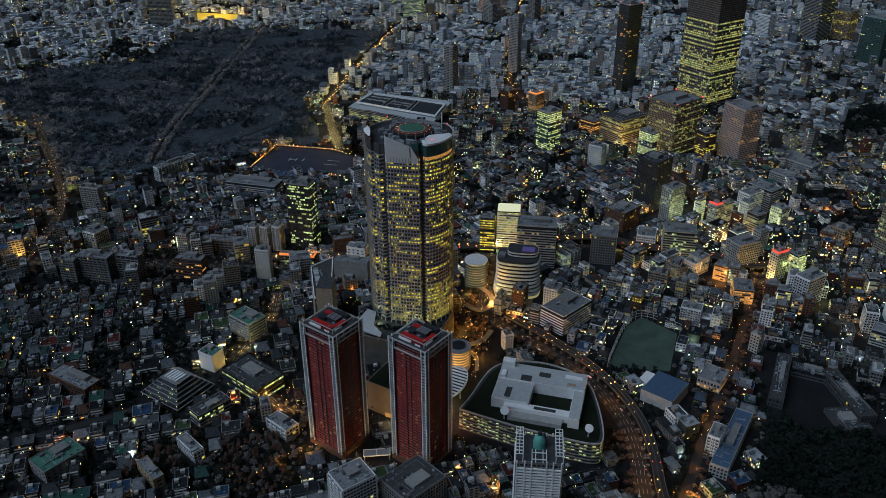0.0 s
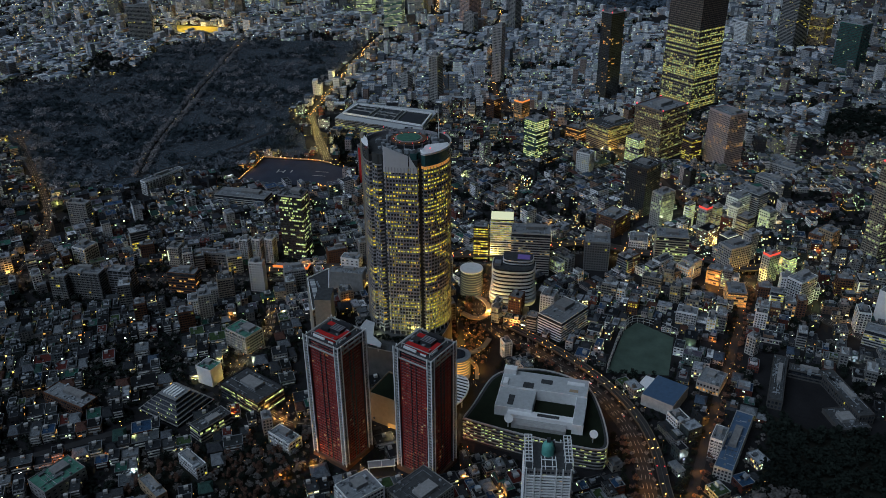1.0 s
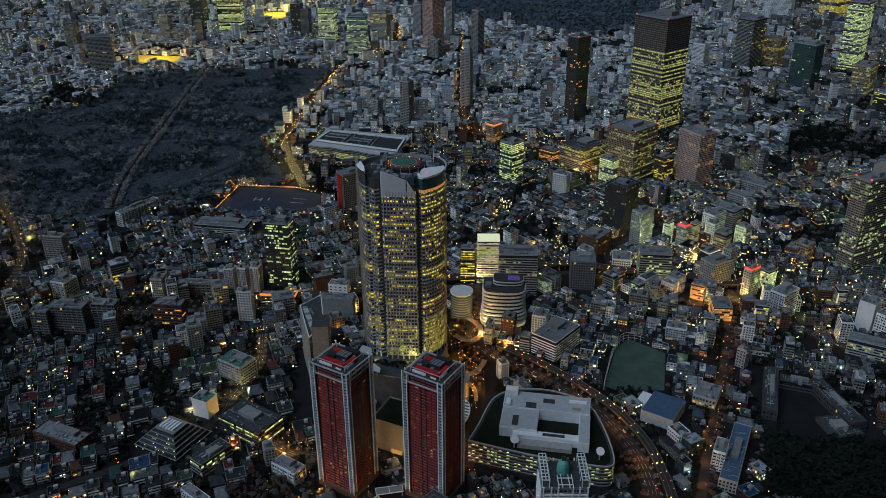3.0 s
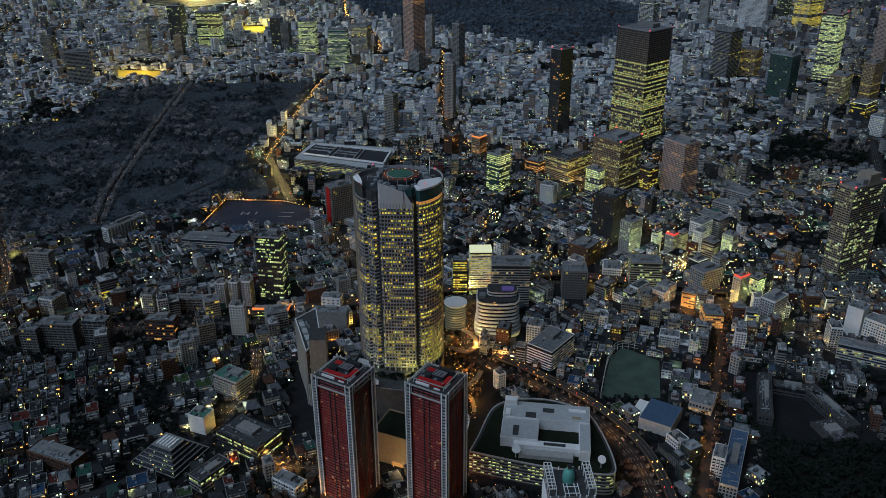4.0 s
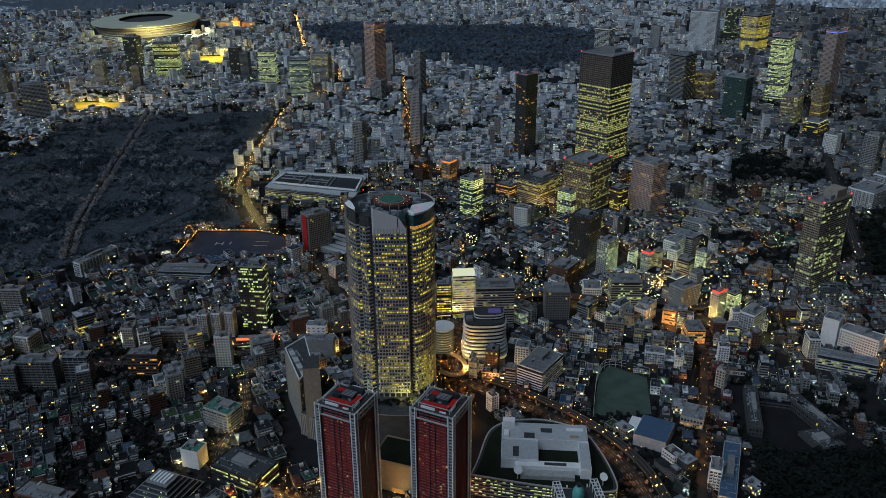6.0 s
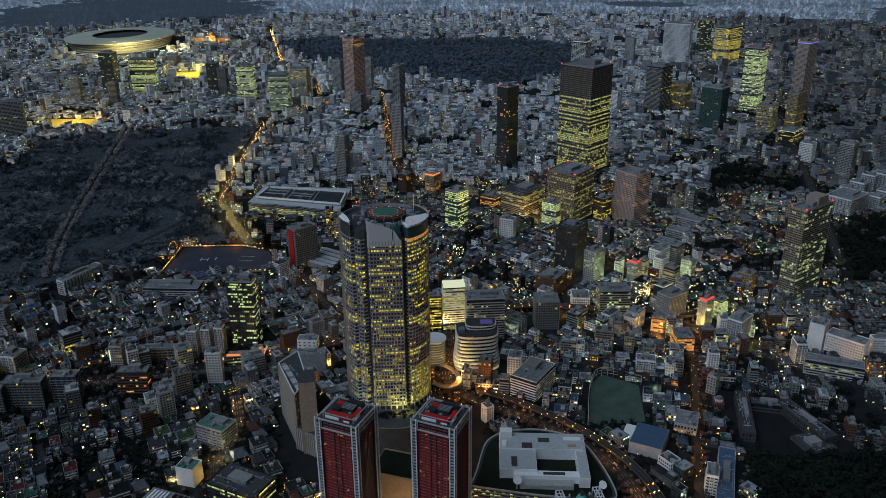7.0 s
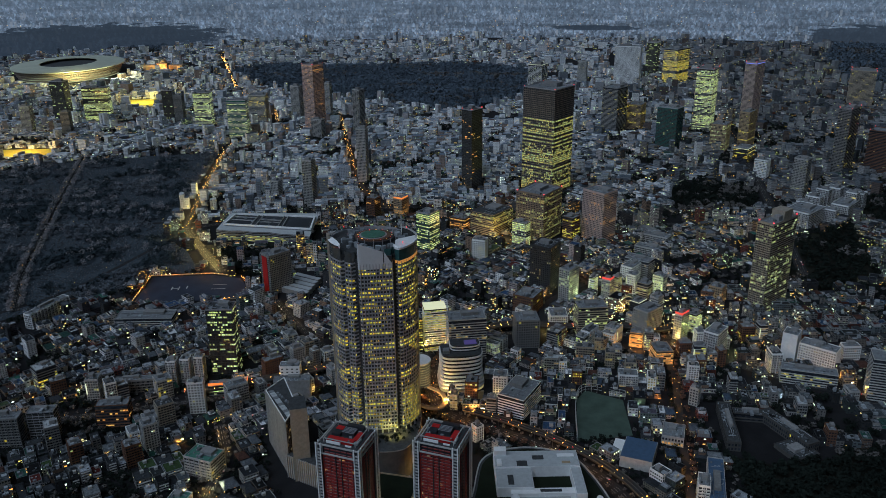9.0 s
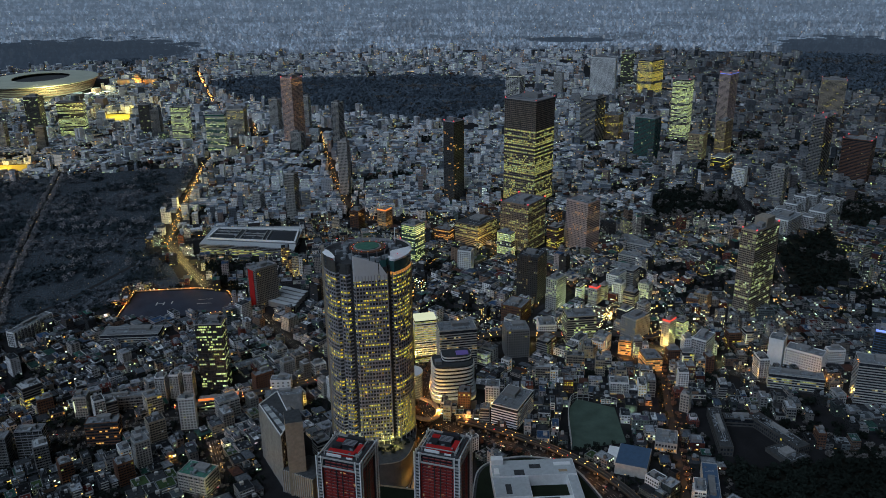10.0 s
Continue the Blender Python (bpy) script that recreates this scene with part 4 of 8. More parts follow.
def residence(x, y, rot):
    """Twin red apartment tower with pale corner stacks."""
    W, D, H, FL = 37.0, 34.0, 143.0, 3.35
    claim(x, y, W + 6, D + 6, rot)
    t = thing("red_apartment_tower", x, y, rot, "tall dark red apartment tower with pale balcony corners", "apartment tower", "twin red towers")
    part("body", boxes("body", [(0, 0, 0, W, D, H)], M["red"]), t, "dark red tiled walls")
    NF = int(H / FL)
    q, fi, bi, fh, floors = facade(W - 7, D - 7, 4, H - 6, 3.0, FL, 0.74, 0.62, 3.58)
    on = rng.random(len(q)) < 0.05
    part("dark_glazing", quads("dark_glazing", q[~on], M["glass"]), t, kind="stuff")
    part("lit_glazing", quads("lit_glazing", q[on], M["litdim"]), t, kind="stuff")
    for s in (-1, 1):
        bays, rails = [], []
        for f in range(1, NF):
            z = f * FL + 1.0
            for k in range(5):
                u = (k - 2) * (W - 9) / 5
                bays.append((u, s * (D / 2 + 0.5), z, 4.6, 1.1, 0.95))
                u2 = (k - 2) * (D - 9) / 5
                rails.append((s * (W / 2 + 0.5), u2, z, 1.1, 4.3, 0.95))
        part("balcony_front", boxes("balcony_front", bays, M["red"]), t, kind="stuff")
        part("balcony_front", boxes("balcony_front", rails, M["red"]), t, kind="stuff")
    lines, slots = [], []
    for f in range(1, NF):
        z = f * FL + 1.95
        for s in (-1, 1):
            lines += [((k - 2) * (W - 9) / 5, s * (D / 2 + 1.0), z, 4.6, 0.14, 0.18) for k in range(5)]
            lines += [(s * (W / 2 + 1.0), (k - 2) * (D - 9) / 5, z, 0.14, 4.3, 0.18) for k in range(5)]
    # dark upright strips added to stand in for recesses in the faces
    for s in (-1, 1):
        for u in (-0.2, 0.2):
            slots += [(u * (W - 9) * 0.5, s * (D / 2 + 0.7), 4, 0.5, 1.4, H - 14), (s * (W / 2 + 0.7), u * (D - 9) * 0.5, 4, 1.4, 0.5, H - 14)]
    part("balcony_handrail", boxes("balcony_handrail", lines, M["concrete"]), t, kind="stuff")
    for r in slots:
        part("party_wall", boxes("party_wall", [r], M["darkmetal"]), t)
    tray = boxes("corner_balcony", [(0, 0, 0, 4.6, 4.6, 0.95)], M["pale"])
    for sx in (-1, 1):
        for sy in (-1, 1):
            cx, cy = sx * (W / 2 - 0.4), sy * (D / 2 - 0.4)
            core = part("corner_core", boxes("corner_core", [(cx, cy, 0, 4.0, 4.0, H)], M["darkmetal"]), t)
            for f in range(1, NF):
                ob = part("corner_balcony", tray, core)
                ob.location = (cx + sx * 0.7, cy + sy * 0.7, f * FL + 0.4)
            posts = [(cx - sx * 1.6, cy + sy * 3.0, 0, 0.8, 0.8, H + 2), (cx + sx * 3.0, cy - sy * 1.6, 0, 0.8, 0.8, H + 2), (cx + sx * 3.1, cy + sy * 3.1, 0, 1.0, 1.0, H + 2)]
            part("corner_post", boxes("corner_post", posts, M["white"]), t, kind="stuff")
    # crown: dark glazed storeys, pale frame, red roof, machines
    part("sky_storey", boxes("sky_storey", [(0, 0, H - 9, W + 0.6, D + 0.6, 8.2)], M["glass"]), t, "dark glazed top storeys")
    part("crown_frame", boxes("crown_frame", [(0, s * (D / 2 + 1.8), H + z, W + 4, 1.2, 1.2) for s in (-1, 1) for z in (-9.5, -0.4)] + [(s * (W / 2 + 1.8), 0, H + z, 1.2, D + 2.4, 1.2) for s in (-1, 1) for z in (-9.5, -5, -0.4)], M["pale"]), t, "pale crown beams")
    for r in [(sx * (W / 2 + 1.8) * u, sy * (D / 2 + 1.8), H - 9, 0.7, 0.7, 10) for sx in (-1, 1) for sy in (-1, 1) for u in (1, 0.75)] + [(sx * (W / 2 + 1.8), sy * (D / 2 + 1.8) * u, H - 9, 0.9, 0.9, 10) for sx in (-1, 1) for sy in (-1, 1) for u in (0.6, 0.25)]:
        part("crown_post", boxes("crown_post", [r], M["pale"]), t)
    top = part("roof", boxes("roof", [(0, 0, H, W, D, 0.4)], M["darkroof"]), t, "dark roof")
    part("red_deck", boxes("red_deck", [(-1, -9.5, H + 0.4, 25, 6.5, 2.6), (12, 0, H + 0.4, 5.5, 13, 2.6)], M["redroof"]), top, "red coated roof decks")
    part("red_hatch", boxes("red_hatch", [(-9, 7, H + 0.4, 7, 5, 3.4)], M["redroof"]), top, "red coated stair head")
    for r in ((2, 3, H + 0.4, 12, 9, 4.5), (-9, 0, H + 0.4, 8, 7, 3.2), (4, 11.5, H + 0.4, 16, 4.5, 5.2)):
        part("plant_room", boxes("plant_room", [r], M["darkmetal"]), top, "dark plant room")
    part("roof_grating", boxes("roof_grating", [(2, 3 + v, H + 4.9, 12, 0.4, 0.5) for v in (-4, -2, 0, 2, 4)] + [(2 + u, 3, H + 4.9, 0.4, 9, 0.5) for u in (-5.5, 0, 5.5)], M["steel"]), top, "grey steel grating", kind="stuff")
    part("roof_ladder", boxes("roof_ladder", [(-6, -14.5, H + 0.4, 14, 1.2, 2.2), (9, -15, H + 0.4, 6, 0.8, 1.4), (15.4, -6, H + 0.4, 0.8, 9, 2.0)], M["white"]), top, "white roof rails")
    part("roof_frame", boxes("roof_frame", [(0, s * 14, H + 4, W - 3, 0.7, 0.7) for s in (-1, 1)] + [(s * 15.5, 0, H + 4, 0.7, D - 5, 0.7) for s in (-1, 1)] + [(sx * 15.5, sy * 14, H, 0.7, 0.7, 4.4) for sx in (-1, 1) for sy in (-1, 1)], M["pale"]), t)
    for k in range(16):
        part("roof_unit", boxes("roof_unit", [(rng.uniform(-15, 15), rng.uniform(-14, 14), H + 0.4, rng.uniform(1.2, 3.5), rng.uniform(1.2, 3.5), rng.uniform(1, 3))], M["plant"]), top)
    part("plinth", boxes("plinth", [(0, 0, 0, W + 7, D + 7, 5)], M["brown"]), t)


residence(-288, 588, -20)
residence(-201, 590, -20)

# -- broadcaster's block: glazed podium with a white upper block --


def podium_block():
    claim(-105, 680, 150, 120, -8)
    t = thing("broadcast_building", 0, 0, 0, "low glass building with curved edge and white roof block", "office building")
    o = np.array([(-176, 636), (-140, 630), (-105, 625), (-60, 622), (-33, 622), (-30, 632), (-34, 655), (-43, 686), (-56, 718), (-80, 733), (-112, 739), (-146, 730), (-161, 714), (-166, 692), (-170, 661)], dtype=float)
    o = smooth_line(np.r_[o, o[:1]], 4.0)[:-1]
    H = 27.0
    part("body", prism("body", o, 0, H, M["panes"], M["darkroof"]), t, "glazed curved walls")
    n = len(o)
    i = np.arange(n)
    j = (i + 1) % n
    c = o.mean(0)
    nrm = normals_of(np.r_[o, o[:1]])[:-1]
    nrm *= np.sign(np.sum(nrm * (o - c), 1))[:, None]
    for f in range(7):
        z = 3.0 + f * 3.9
        for g, mat, lo, hi in ((0.7, M["concrete"], 0, 1.1),):
            outer, inner = o + nrm * g, o - nrm * 0.4
            v = np.concatenate([np.c_[outer, np.full(n, z + lo)], np.c_[outer, np.full(n, z + hi)], np.c_[inner, np.full(n, z + hi)]])
            part("floor_band", mesh_from("floor_band", v, np.concatenate([np.stack([i, j, j + n, i + n], -1), np.stack([i + n, j + n, j + 2 * n, i + 2 * n], -1)]), mat), t)
    qs = []
    for f in range(6):
        z = 3.0 + f * 3.9
        a, b = o[i] + nrm[i] * 0.1, o[j] + nrm[j] * 0.1
        qs.append(np.stack([np.c_[a, np.full(n, z + 1.0)], np.c_[b, np.full(n, z + 1.0)], np.c_[b, np.full(n, z + 3.6)], np.c_[a, np.full(n, z + 3.6)]], 1))
    q = np.concatenate(qs)
    on = rng.random(len(q)) < 0.5
    mid = (q[:, 0:1] + q[:, 1:2]) / 2
    w = rng.uniform(0.1, 0.45, (len(q), 1, 1))
    half = q.copy()
    half[:, [1, 2], :2] = q[:, [0, 3], :2] + (q[:, [1, 2], :2] - q[:, [0, 3], :2]) * (0.45 + w)
    half[:, 2:, 2] -= 1.3
    part("lit_glazing", quads("lit_glazing", half[on], M["litgreen"]), t, kind="stuff")
    inner, outer = o - nrm * 0.9, o + nrm * 0.3
    for nm, mat, g0, g1, z0, z1 in (("parapet", M["pale"], -0.6, 0.6, H, H + 1.3),):
        a, b = o + nrm * g1, o + nrm * g0
        v = np.concatenate([np.c_[a, np.full(n, z0)], np.c_[a, np.full(n, z1)], np.c_[b, np.full(n, z1)], np.c_[b, np.full(n, z0)]])
        part(nm, mesh_from(nm, v, np.concatenate([np.stack([i + p * n, j + p * n, j + r * n, i + r * n], -1) for p, r in ((0, 1), (1, 2), (2, 3))]), mat), t, "pale parapet")
    lawn = c + (o - c) * 0.95
    part("roof_lawn", prism("roof_lawn", lawn, H, H + 0.5, M["grass"]), t, "dark roof garden")
    # upper block, measured along its own axes
    ang = 1
    up = pose(-102, 671, 0, 0, 0, ang)

    def white(nm, rows, mat, label=""):
        b = np.array(rows, dtype=float)
        p = np.array([up @ Vector((r[0], r[1], 0)) for r in rows])
        b[:, 0:2] = p[:, :2]
        part(nm, boxes(nm, np.c_[b, np.full(len(b), radians(ang))], mat), t, label)
    white("upper_block", [(0, 26, H, 90, 28, 14), (-26, -4, H, 38, 32.4, 12), (40, -10, H, 11, 44.4, 12), (2, -22, H, 66, 9, 9)], M["white"], "white upper storeys")
    white("upper_front", [(2, -31.5, H, 54, 10, 5)], M["pale"], "pale lower front block")
    white("upper_roof", [(0, 26, H + 14, 89, 27, 0.4), (-26, -4, H + 12, 37, 31, 0.4), (40, -10, H + 12, 10, 43, 0.4)], M["paleroof"], "pale flat roofs")
    for row in ((-38, 36, H + 14.4, 13, 8, 6), (-40, 18, H + 14.4, 5, 10, 2.2), (32, 30, H + 14.4, 18, 5, 0.9)):
        white("stair_block", [row], M["white"])
    white("court", [(14, -3, H, 41, 30, 0.9)], M["grass"], "dark planted court")
    for row in ((-16, 17, H + 14.4, 11, 9, 0.5), (2, 27, H + 14.4, 12, 7, 0.5), (-30, -8, H + 12.4, 6, 16, 0.4), (10, -22, H + 9, 22, 4, 0.5)):
        white("roof_hatch", [row], M["darkroof"])
    white("roof_panel", [(31, 18, H + 14.4, 9, 4, 0.4)], M["tan"])
    for dx, dy, r in ((-28, -36, 4.5), (56, -40, 4.2)):
        p = up @ Vector((dx, dy, 0))
        bm = bmesh.new()
        bmesh.ops.create_cone(bm, segments=24, radius1=0.6, radius2=r, depth=r * 0.7, cap_ends=True, cap_tris=False)
        bmesh.ops.transform(bm, matrix=pose(p.x, p.y, H + 10.5, 40, 0, 25), verts=bm.verts)
        me = bpy.data.meshes.new("dish")
        bm.to_mesh(me)
        bm.free()
        me.materials.append(M["white"])
        part("dish", me, t, "white satellite dish")
        part("dish_mast", boxes("dish_mast", [(p.x, p.y, H, 1.2, 1.2, 9.5)], M["pale"]), t)


podium_block()


def dome_tower():
    """White balcony tower with framed roof corners and a teal dome."""
    x, y, rot, W, D, H = -77, 530, 11, 39, 33, 92
    claim(x, y, W + 4, D + 4, rot)
    t = thing("white_apartment_tower", x, y, rot, "white framed apartment tower with a teal roof dome", "apartment tower")
    part("body", boxes("body", [(0, 0, 0, W, D, H)], M["concrete"]), t)
    q, fi, bi, fh, floors = facade(W, D, 1, H - 3, 3.3, 3.1, 0.7, 0.62, 0.05)
    on = rng.random(len(q)) < 0.04
    part("dark_glazing", quads("dark_glazing", q[~on], M["glass"]), t, kind="stuff")
    part("lit_glazing", quads("lit_glazing", q[on], M["litdim"]), t, kind="stuff")
    for sgn in (-1, 1):
        rows = [(0, sgn * (D / 2 + 0.9), 1 + f * 3.1, W * 0.94, 1.6, 1.0) for f in range(1, floors)]
        part("balcony_front", boxes("balcony_front", rows, M["white"]), t, kind="stuff")
        rows = [(sgn * (W / 2 + 0.5), 0, 1 + f * 3.1, 1.0, D * 0.8, 1.0) for f in range(1, floors)]
        part("balcony_front", boxes("balcony_front", rows, M["white"]), t, kind="stuff")
        cols = [(u * W, sgn * (D / 2 + 1.4), 0, 1.1, 1.1, H + 2) for u in (-0.47, -0.3, -0.16, 0.16, 0.3, 0.47)]
        part("colonnade", boxes("colonnade", cols, M["white"]), t, kind="stuff")
        fr = [(sgn * (W / 2 - 3), v, H + 8, 6, 0.6, 0.6) for v in np.linspace(-D / 2, D / 2, 9)]
        fr += [(sgn * (W / 2 - 3) + k, 0, H + 8, 0.6, D, 0.6) for k in (-3, 0, 3)]
        fr += [(sgn * (W / 2 - 3) + k, v, H, 0.6, 0.6, 8.2) for k in (-3, 3) for v in (-D / 2, -D / 4, 0, D / 4, D / 2)]
        part("roof_frame", boxes("roof_frame", fr, M["white"]), t, "white roof trellis")
    fr = [(u, -D / 2 + v, H + 3, 12 if u == 0 else 0.6, 0.6 if u == 0 else 8, 0.6) for u in (-6, -3, 3, 6, 0) for v in (0, 8)]
    part("roof_frame", boxes("roof_frame", fr, M["white"]), t)
    part("roof", boxes("roof", [(0, 0, H, W - 1, D - 1, 0.3)], M["darkroof"]), t)
    bm = bmesh.new()
    prof = ((5.4, 0), (5.4, 5), (5.0, 8), (4.0, 10.5), (2.2, 12.2), (0.8, 12.8))
    rows = [[bm.verts.new((r * math.cos(k * math.tau / 28), 3 + r * math.sin(k * math.tau / 28), H + 0.3 + z)) for k in range(28)] for r, z in prof]
    for lo, hi in zip(rows, rows[1:]):
        for k in range(28):
            bm.faces.new((lo[k], lo[(k + 1) % 28], hi[(k + 1) % 28], hi[k]))
    bm.faces.new(rows[-1])
    me = bpy.data.meshes.new("dome")
    bm.to_mesh(me)
    bm.free()
    me.materials.append(M["teal"])
    part("dome", me, t, "teal rounded roof dome")
    part("dome_cap", boxes("dome_cap", [(0, 3, H + 13, 3.2, 3.2, 3), (2, 6, H + 0.3, 7, 6, 9)], M["darkmetal"]), t)


dome_tower()


def banded_round():
    """Office block of white bands with a rounded front, stepped towards the ring road."""
    claim(-178, 926, 62, 46, 6)
    t = thing("banded_office_building", -178, 926, 6, "white banded office block with rounded corners and violet roof glass", "office building")
    o = smooth_line([(-27, 16), (-28, -8), (-24, -18), (-10, -21), (14, -20), (25, -14), (27, 0), (25, 16), (0, 17), (-27, 16)], 3)[:-1]
    part("body", prism("body", o, 0, 52, M["glass"], M["darkroof"]), t)
    for f in range(9):
        s = 1.05 + max(0, 4 - f) * 0.025
        part("floor_band", prism("floor_band", o * s, 5 + f * 5.3, 7.4 + f * 5.3, M["white"]), t)
    part("base", prism("base", o * 1.12, 0, 4, M["litdim"], M["concrete"]), t, "lit ground floor")
    upper_o = o * np.array([0.72, 0.62]) + np.array([5.0, 5.0])
    part("upper_tier", prism("upper_tier", upper_o, 52, 60, M["glass"], M["darkroof"]), t, "set-back upper storeys")
    for f in range(2):
        part("floor_band", prism("floor_band", upper_o * 1.03, 53.5 + f * 4, 55.4 + f * 4, M["white"]), t)
    part("roof_glass", boxes("roof_glass", [(12, 2, 60, 16, 10, 1.6)], M["signpurple"]), t, "violet lit roof glass")
    part("plant_room", boxes("plant_room", [(-21, -6, 52, 8, 10, 4)], M["plant"]), t)


banded_round()


def drum(x, y, r, h, label, top, wall_mat, lit, band=True, name="round_hall"):
    claim(x, y, 2 * r, 2 * r, 0)
    t = thing(name, x, y, 0, label, "round building")
    part("body", prism("body", ring(0, 0, r * 0.94, r * 0.94, 48), 0, h, M[lit], M[top]), t)
    if band:
        for f in range(int(h / 3.6)):
            part("floor_band", prism("floor_band", ring(0, 0, r, r, 48), f * 3.6 + 2.2, f * 3.6 + 3.6, M[wall_mat]), t)
    part("roof", prism("roof", ring(0, 0, r * 1.02, r * 1.02, 48), h, h + 1.6, M[top]), t)
    return t


drum(-234, 921, 15, 38, "round hall with a pale disc roof", "white", "darkmetal", "litdim")
g = drum(-207, 741, 14, 27, "round glass pavilion lit orange", "greyroof", "tan", "litorange", True, "glass_pavilion")
part("skylight", prism("skylight", ring(0, 0, 8, 8, 32), 28.6, 30.5, M["glass"]), g)


def canopy():
    """Oval striped glass canopy over the plaza."""
    claim(-203, 688, 42, 66, -10)
    t = thing("plaza_canopy", -203, 688, -10, "oval canopy of white and glass stripes", "canopy")
    rows = []
    for k in range(12):
        y = -27 + k * 5
        w = 2 * 17 * math.sqrt(max(0.02, 1 - (y / 31) ** 2))
        rows.append((0, y, 16, w, 2.2, 0.7))
    for r in rows:
        part("stripe", boxes("stripe", [r], M["white"]), t)
    part("glass_roof", prism("glass_roof", ring(0, 0, 17, 31, 48), 15.2, 15.7, M["panes"]), t, "dark glass roof")
    part("rim", mesh_from("rim", np.concatenate([np.c_[ring(0, 0, 18, 32, 48), np.full(48, 15.0)], np.c_[ring(0, 0, 18, 32, 48), np.full(48, 17.2)], np.c_[ring(0, 0, 17, 31, 48), np.full(48, 17.2)]]), np.concatenate([np.stack([np.arange(48), (np.arange(48) + 1) % 48, (np.arange(48) + 1) % 48 + 48, np.arange(48) + 48], -1), np.stack([np.arange(48) + 48, (np.arange(48) + 1) % 48 + 48, (np.arange(48) + 1) % 48 + 96, np.arange(48) + 96], -1)]), M["white"]), t)
    for k in range(8):
        p = ring(0, 0, 14, 27, 8)[k]
        part("column", boxes("column", [(p[0], p[1], 0, 0.8, 0.8, 15)], M["steel"]), t)


canopy()


def hotel_court():
    """Hotel west of the great tower: a ribbed wing, a taller plain slab and a low ribbed front."""
    claim(-376, 760, 60, 110, 15)
    claim(-352, 700, 40, 60, -20)
    t = thing("hotel", 0, 0, 0, "tan hotel with a ribbed wing and a plain slab", "hotel")
    o = np.array([(-374, 726), (-368, 760), (-393, 822), (-409, 793)], dtype=float)
    part("wing", prism("wing", o, 0, 70, M["taupe"], M["darkroof"]), t, "tan ribbed hotel wing")
    a, b = np.array([-409.6, 792.6]), np.array([-374.6, 725.6])
    n = 24
    for k in range(n + 1):
        p = a + (b - a) * k / n
        part("rib", boxes("rib", [(p[0], p[1], 0, 0.8, 1.5, 70.5, radians(-62))], M["pale"]), t)
    q = []
    for k in range(n):
        p, s = a + (b - a) * (k + 0.15) / n, a + (b - a) * (k + 0.85) / n
        for f in range(19):
            z = 3 + f * 3.5
            q.append([(p[0], p[1], z), (s[0], s[1], z), (s[0], s[1], z + 3.0), (p[0], p[1], z + 3.0)])
    q = np.array(q)
    on = rng.random(len(q)) < 0.35
    part("dark_glazing", quads("dark_glazing", q[~on], M["glass"]), t, kind="stuff")
    part("lit_glazing", quads("lit_glazing", q[on], M["litdim"]), t, kind="stuff")
    # windows of the inner face
    q = []
    for k in range(8):
        p, r = o[0] + (o[1] - o[0]) * (k + 0.2) / 8, o[0] + (o[1] - o[0]) * (k + 0.8) / 8
        for f in range(19):
            z = 3 + f * 3.5
            q.append([(p[0] + 0.1, p[1], z), (r[0] + 0.1, r[1], z), (r[0] + 0.1, r[1], z + 1.9), (p[0] + 0.1, p[1], z + 1.9)])
    q = np.array(q)
    on = np.arange(len(q)) % 7 == 3
    part("dark_glazing", quads("dark_glazing", q[~on], M["glass"]), t, kind="stuff")
    part("lit_glazing", quads("lit_glazing", q[on], M["litdim"]), t, kind="stuff")
    for p, r in zip(o, np.roll(o, -1, 0)):
        d = r - p
        part("roof_rim", boxes("roof_rim", [(*(p + r) / 2, 70, np.linalg.norm(d) + 0.8, 0.9, 1.3, math.atan2(d[1], d[0]))], M["white"]), t, "white roof edge")
    along = (b - a) / np.linalg.norm(b - a)
    inward = np.array([-along[1], along[0]])
    for k in range(12):
        p = a + along * (6 + k * 5.4) + inward * (5.5 + 0.25 * k)
        part("roof_light", boxes("roof_light", [(p[0], p[1], 70, 4.6, 6.0, 0.8, math.atan2(along[1], along[0]))], M["paleroof" if k % 3 else "greyroof"]), t, "pale roof glazing")
    for k in range(9):
        p = a + along * (14 + k * 5.2) + inward * (11 + 0.8 * k)
        part("roof_unit", boxes("roof_unit", [(p[0], p[1], 70, 3.2, 2.4, 1.8, math.atan2(along[1], along[0]))], M["plant"]), t)
    part("slab", prism("slab", [(-366, 715), (-348, 719), (-355, 745), (-372, 741)], 0, 92, M["beige"], M["darkroof"]), t, "plain tan stone slab")
    low = np.array([(-375, 724), (-340, 704), (-322, 735), (-350, 750)], dtype=float)
    part("low_wing", prism("low_wing", low, 0, 28, M["tan"], M["darkroof"]), t, "low ribbed tan wing")
    for k in range(15):
        p = low[0] + (low[1] - low[0]) * k / 14
        part("rib", boxes("rib", [(p[0] - 0.3, p[1] - 0.5, 0, 1.0, 1.6, 29, radians(-30))], M["pale"]), t)
    part("low_parapet", prism("low_parapet", (low - low.mean(0)) * 1.03 + low.mean(0), 28, 28.8, M["pale"], M["darkroof"]), t)


hotel_court()


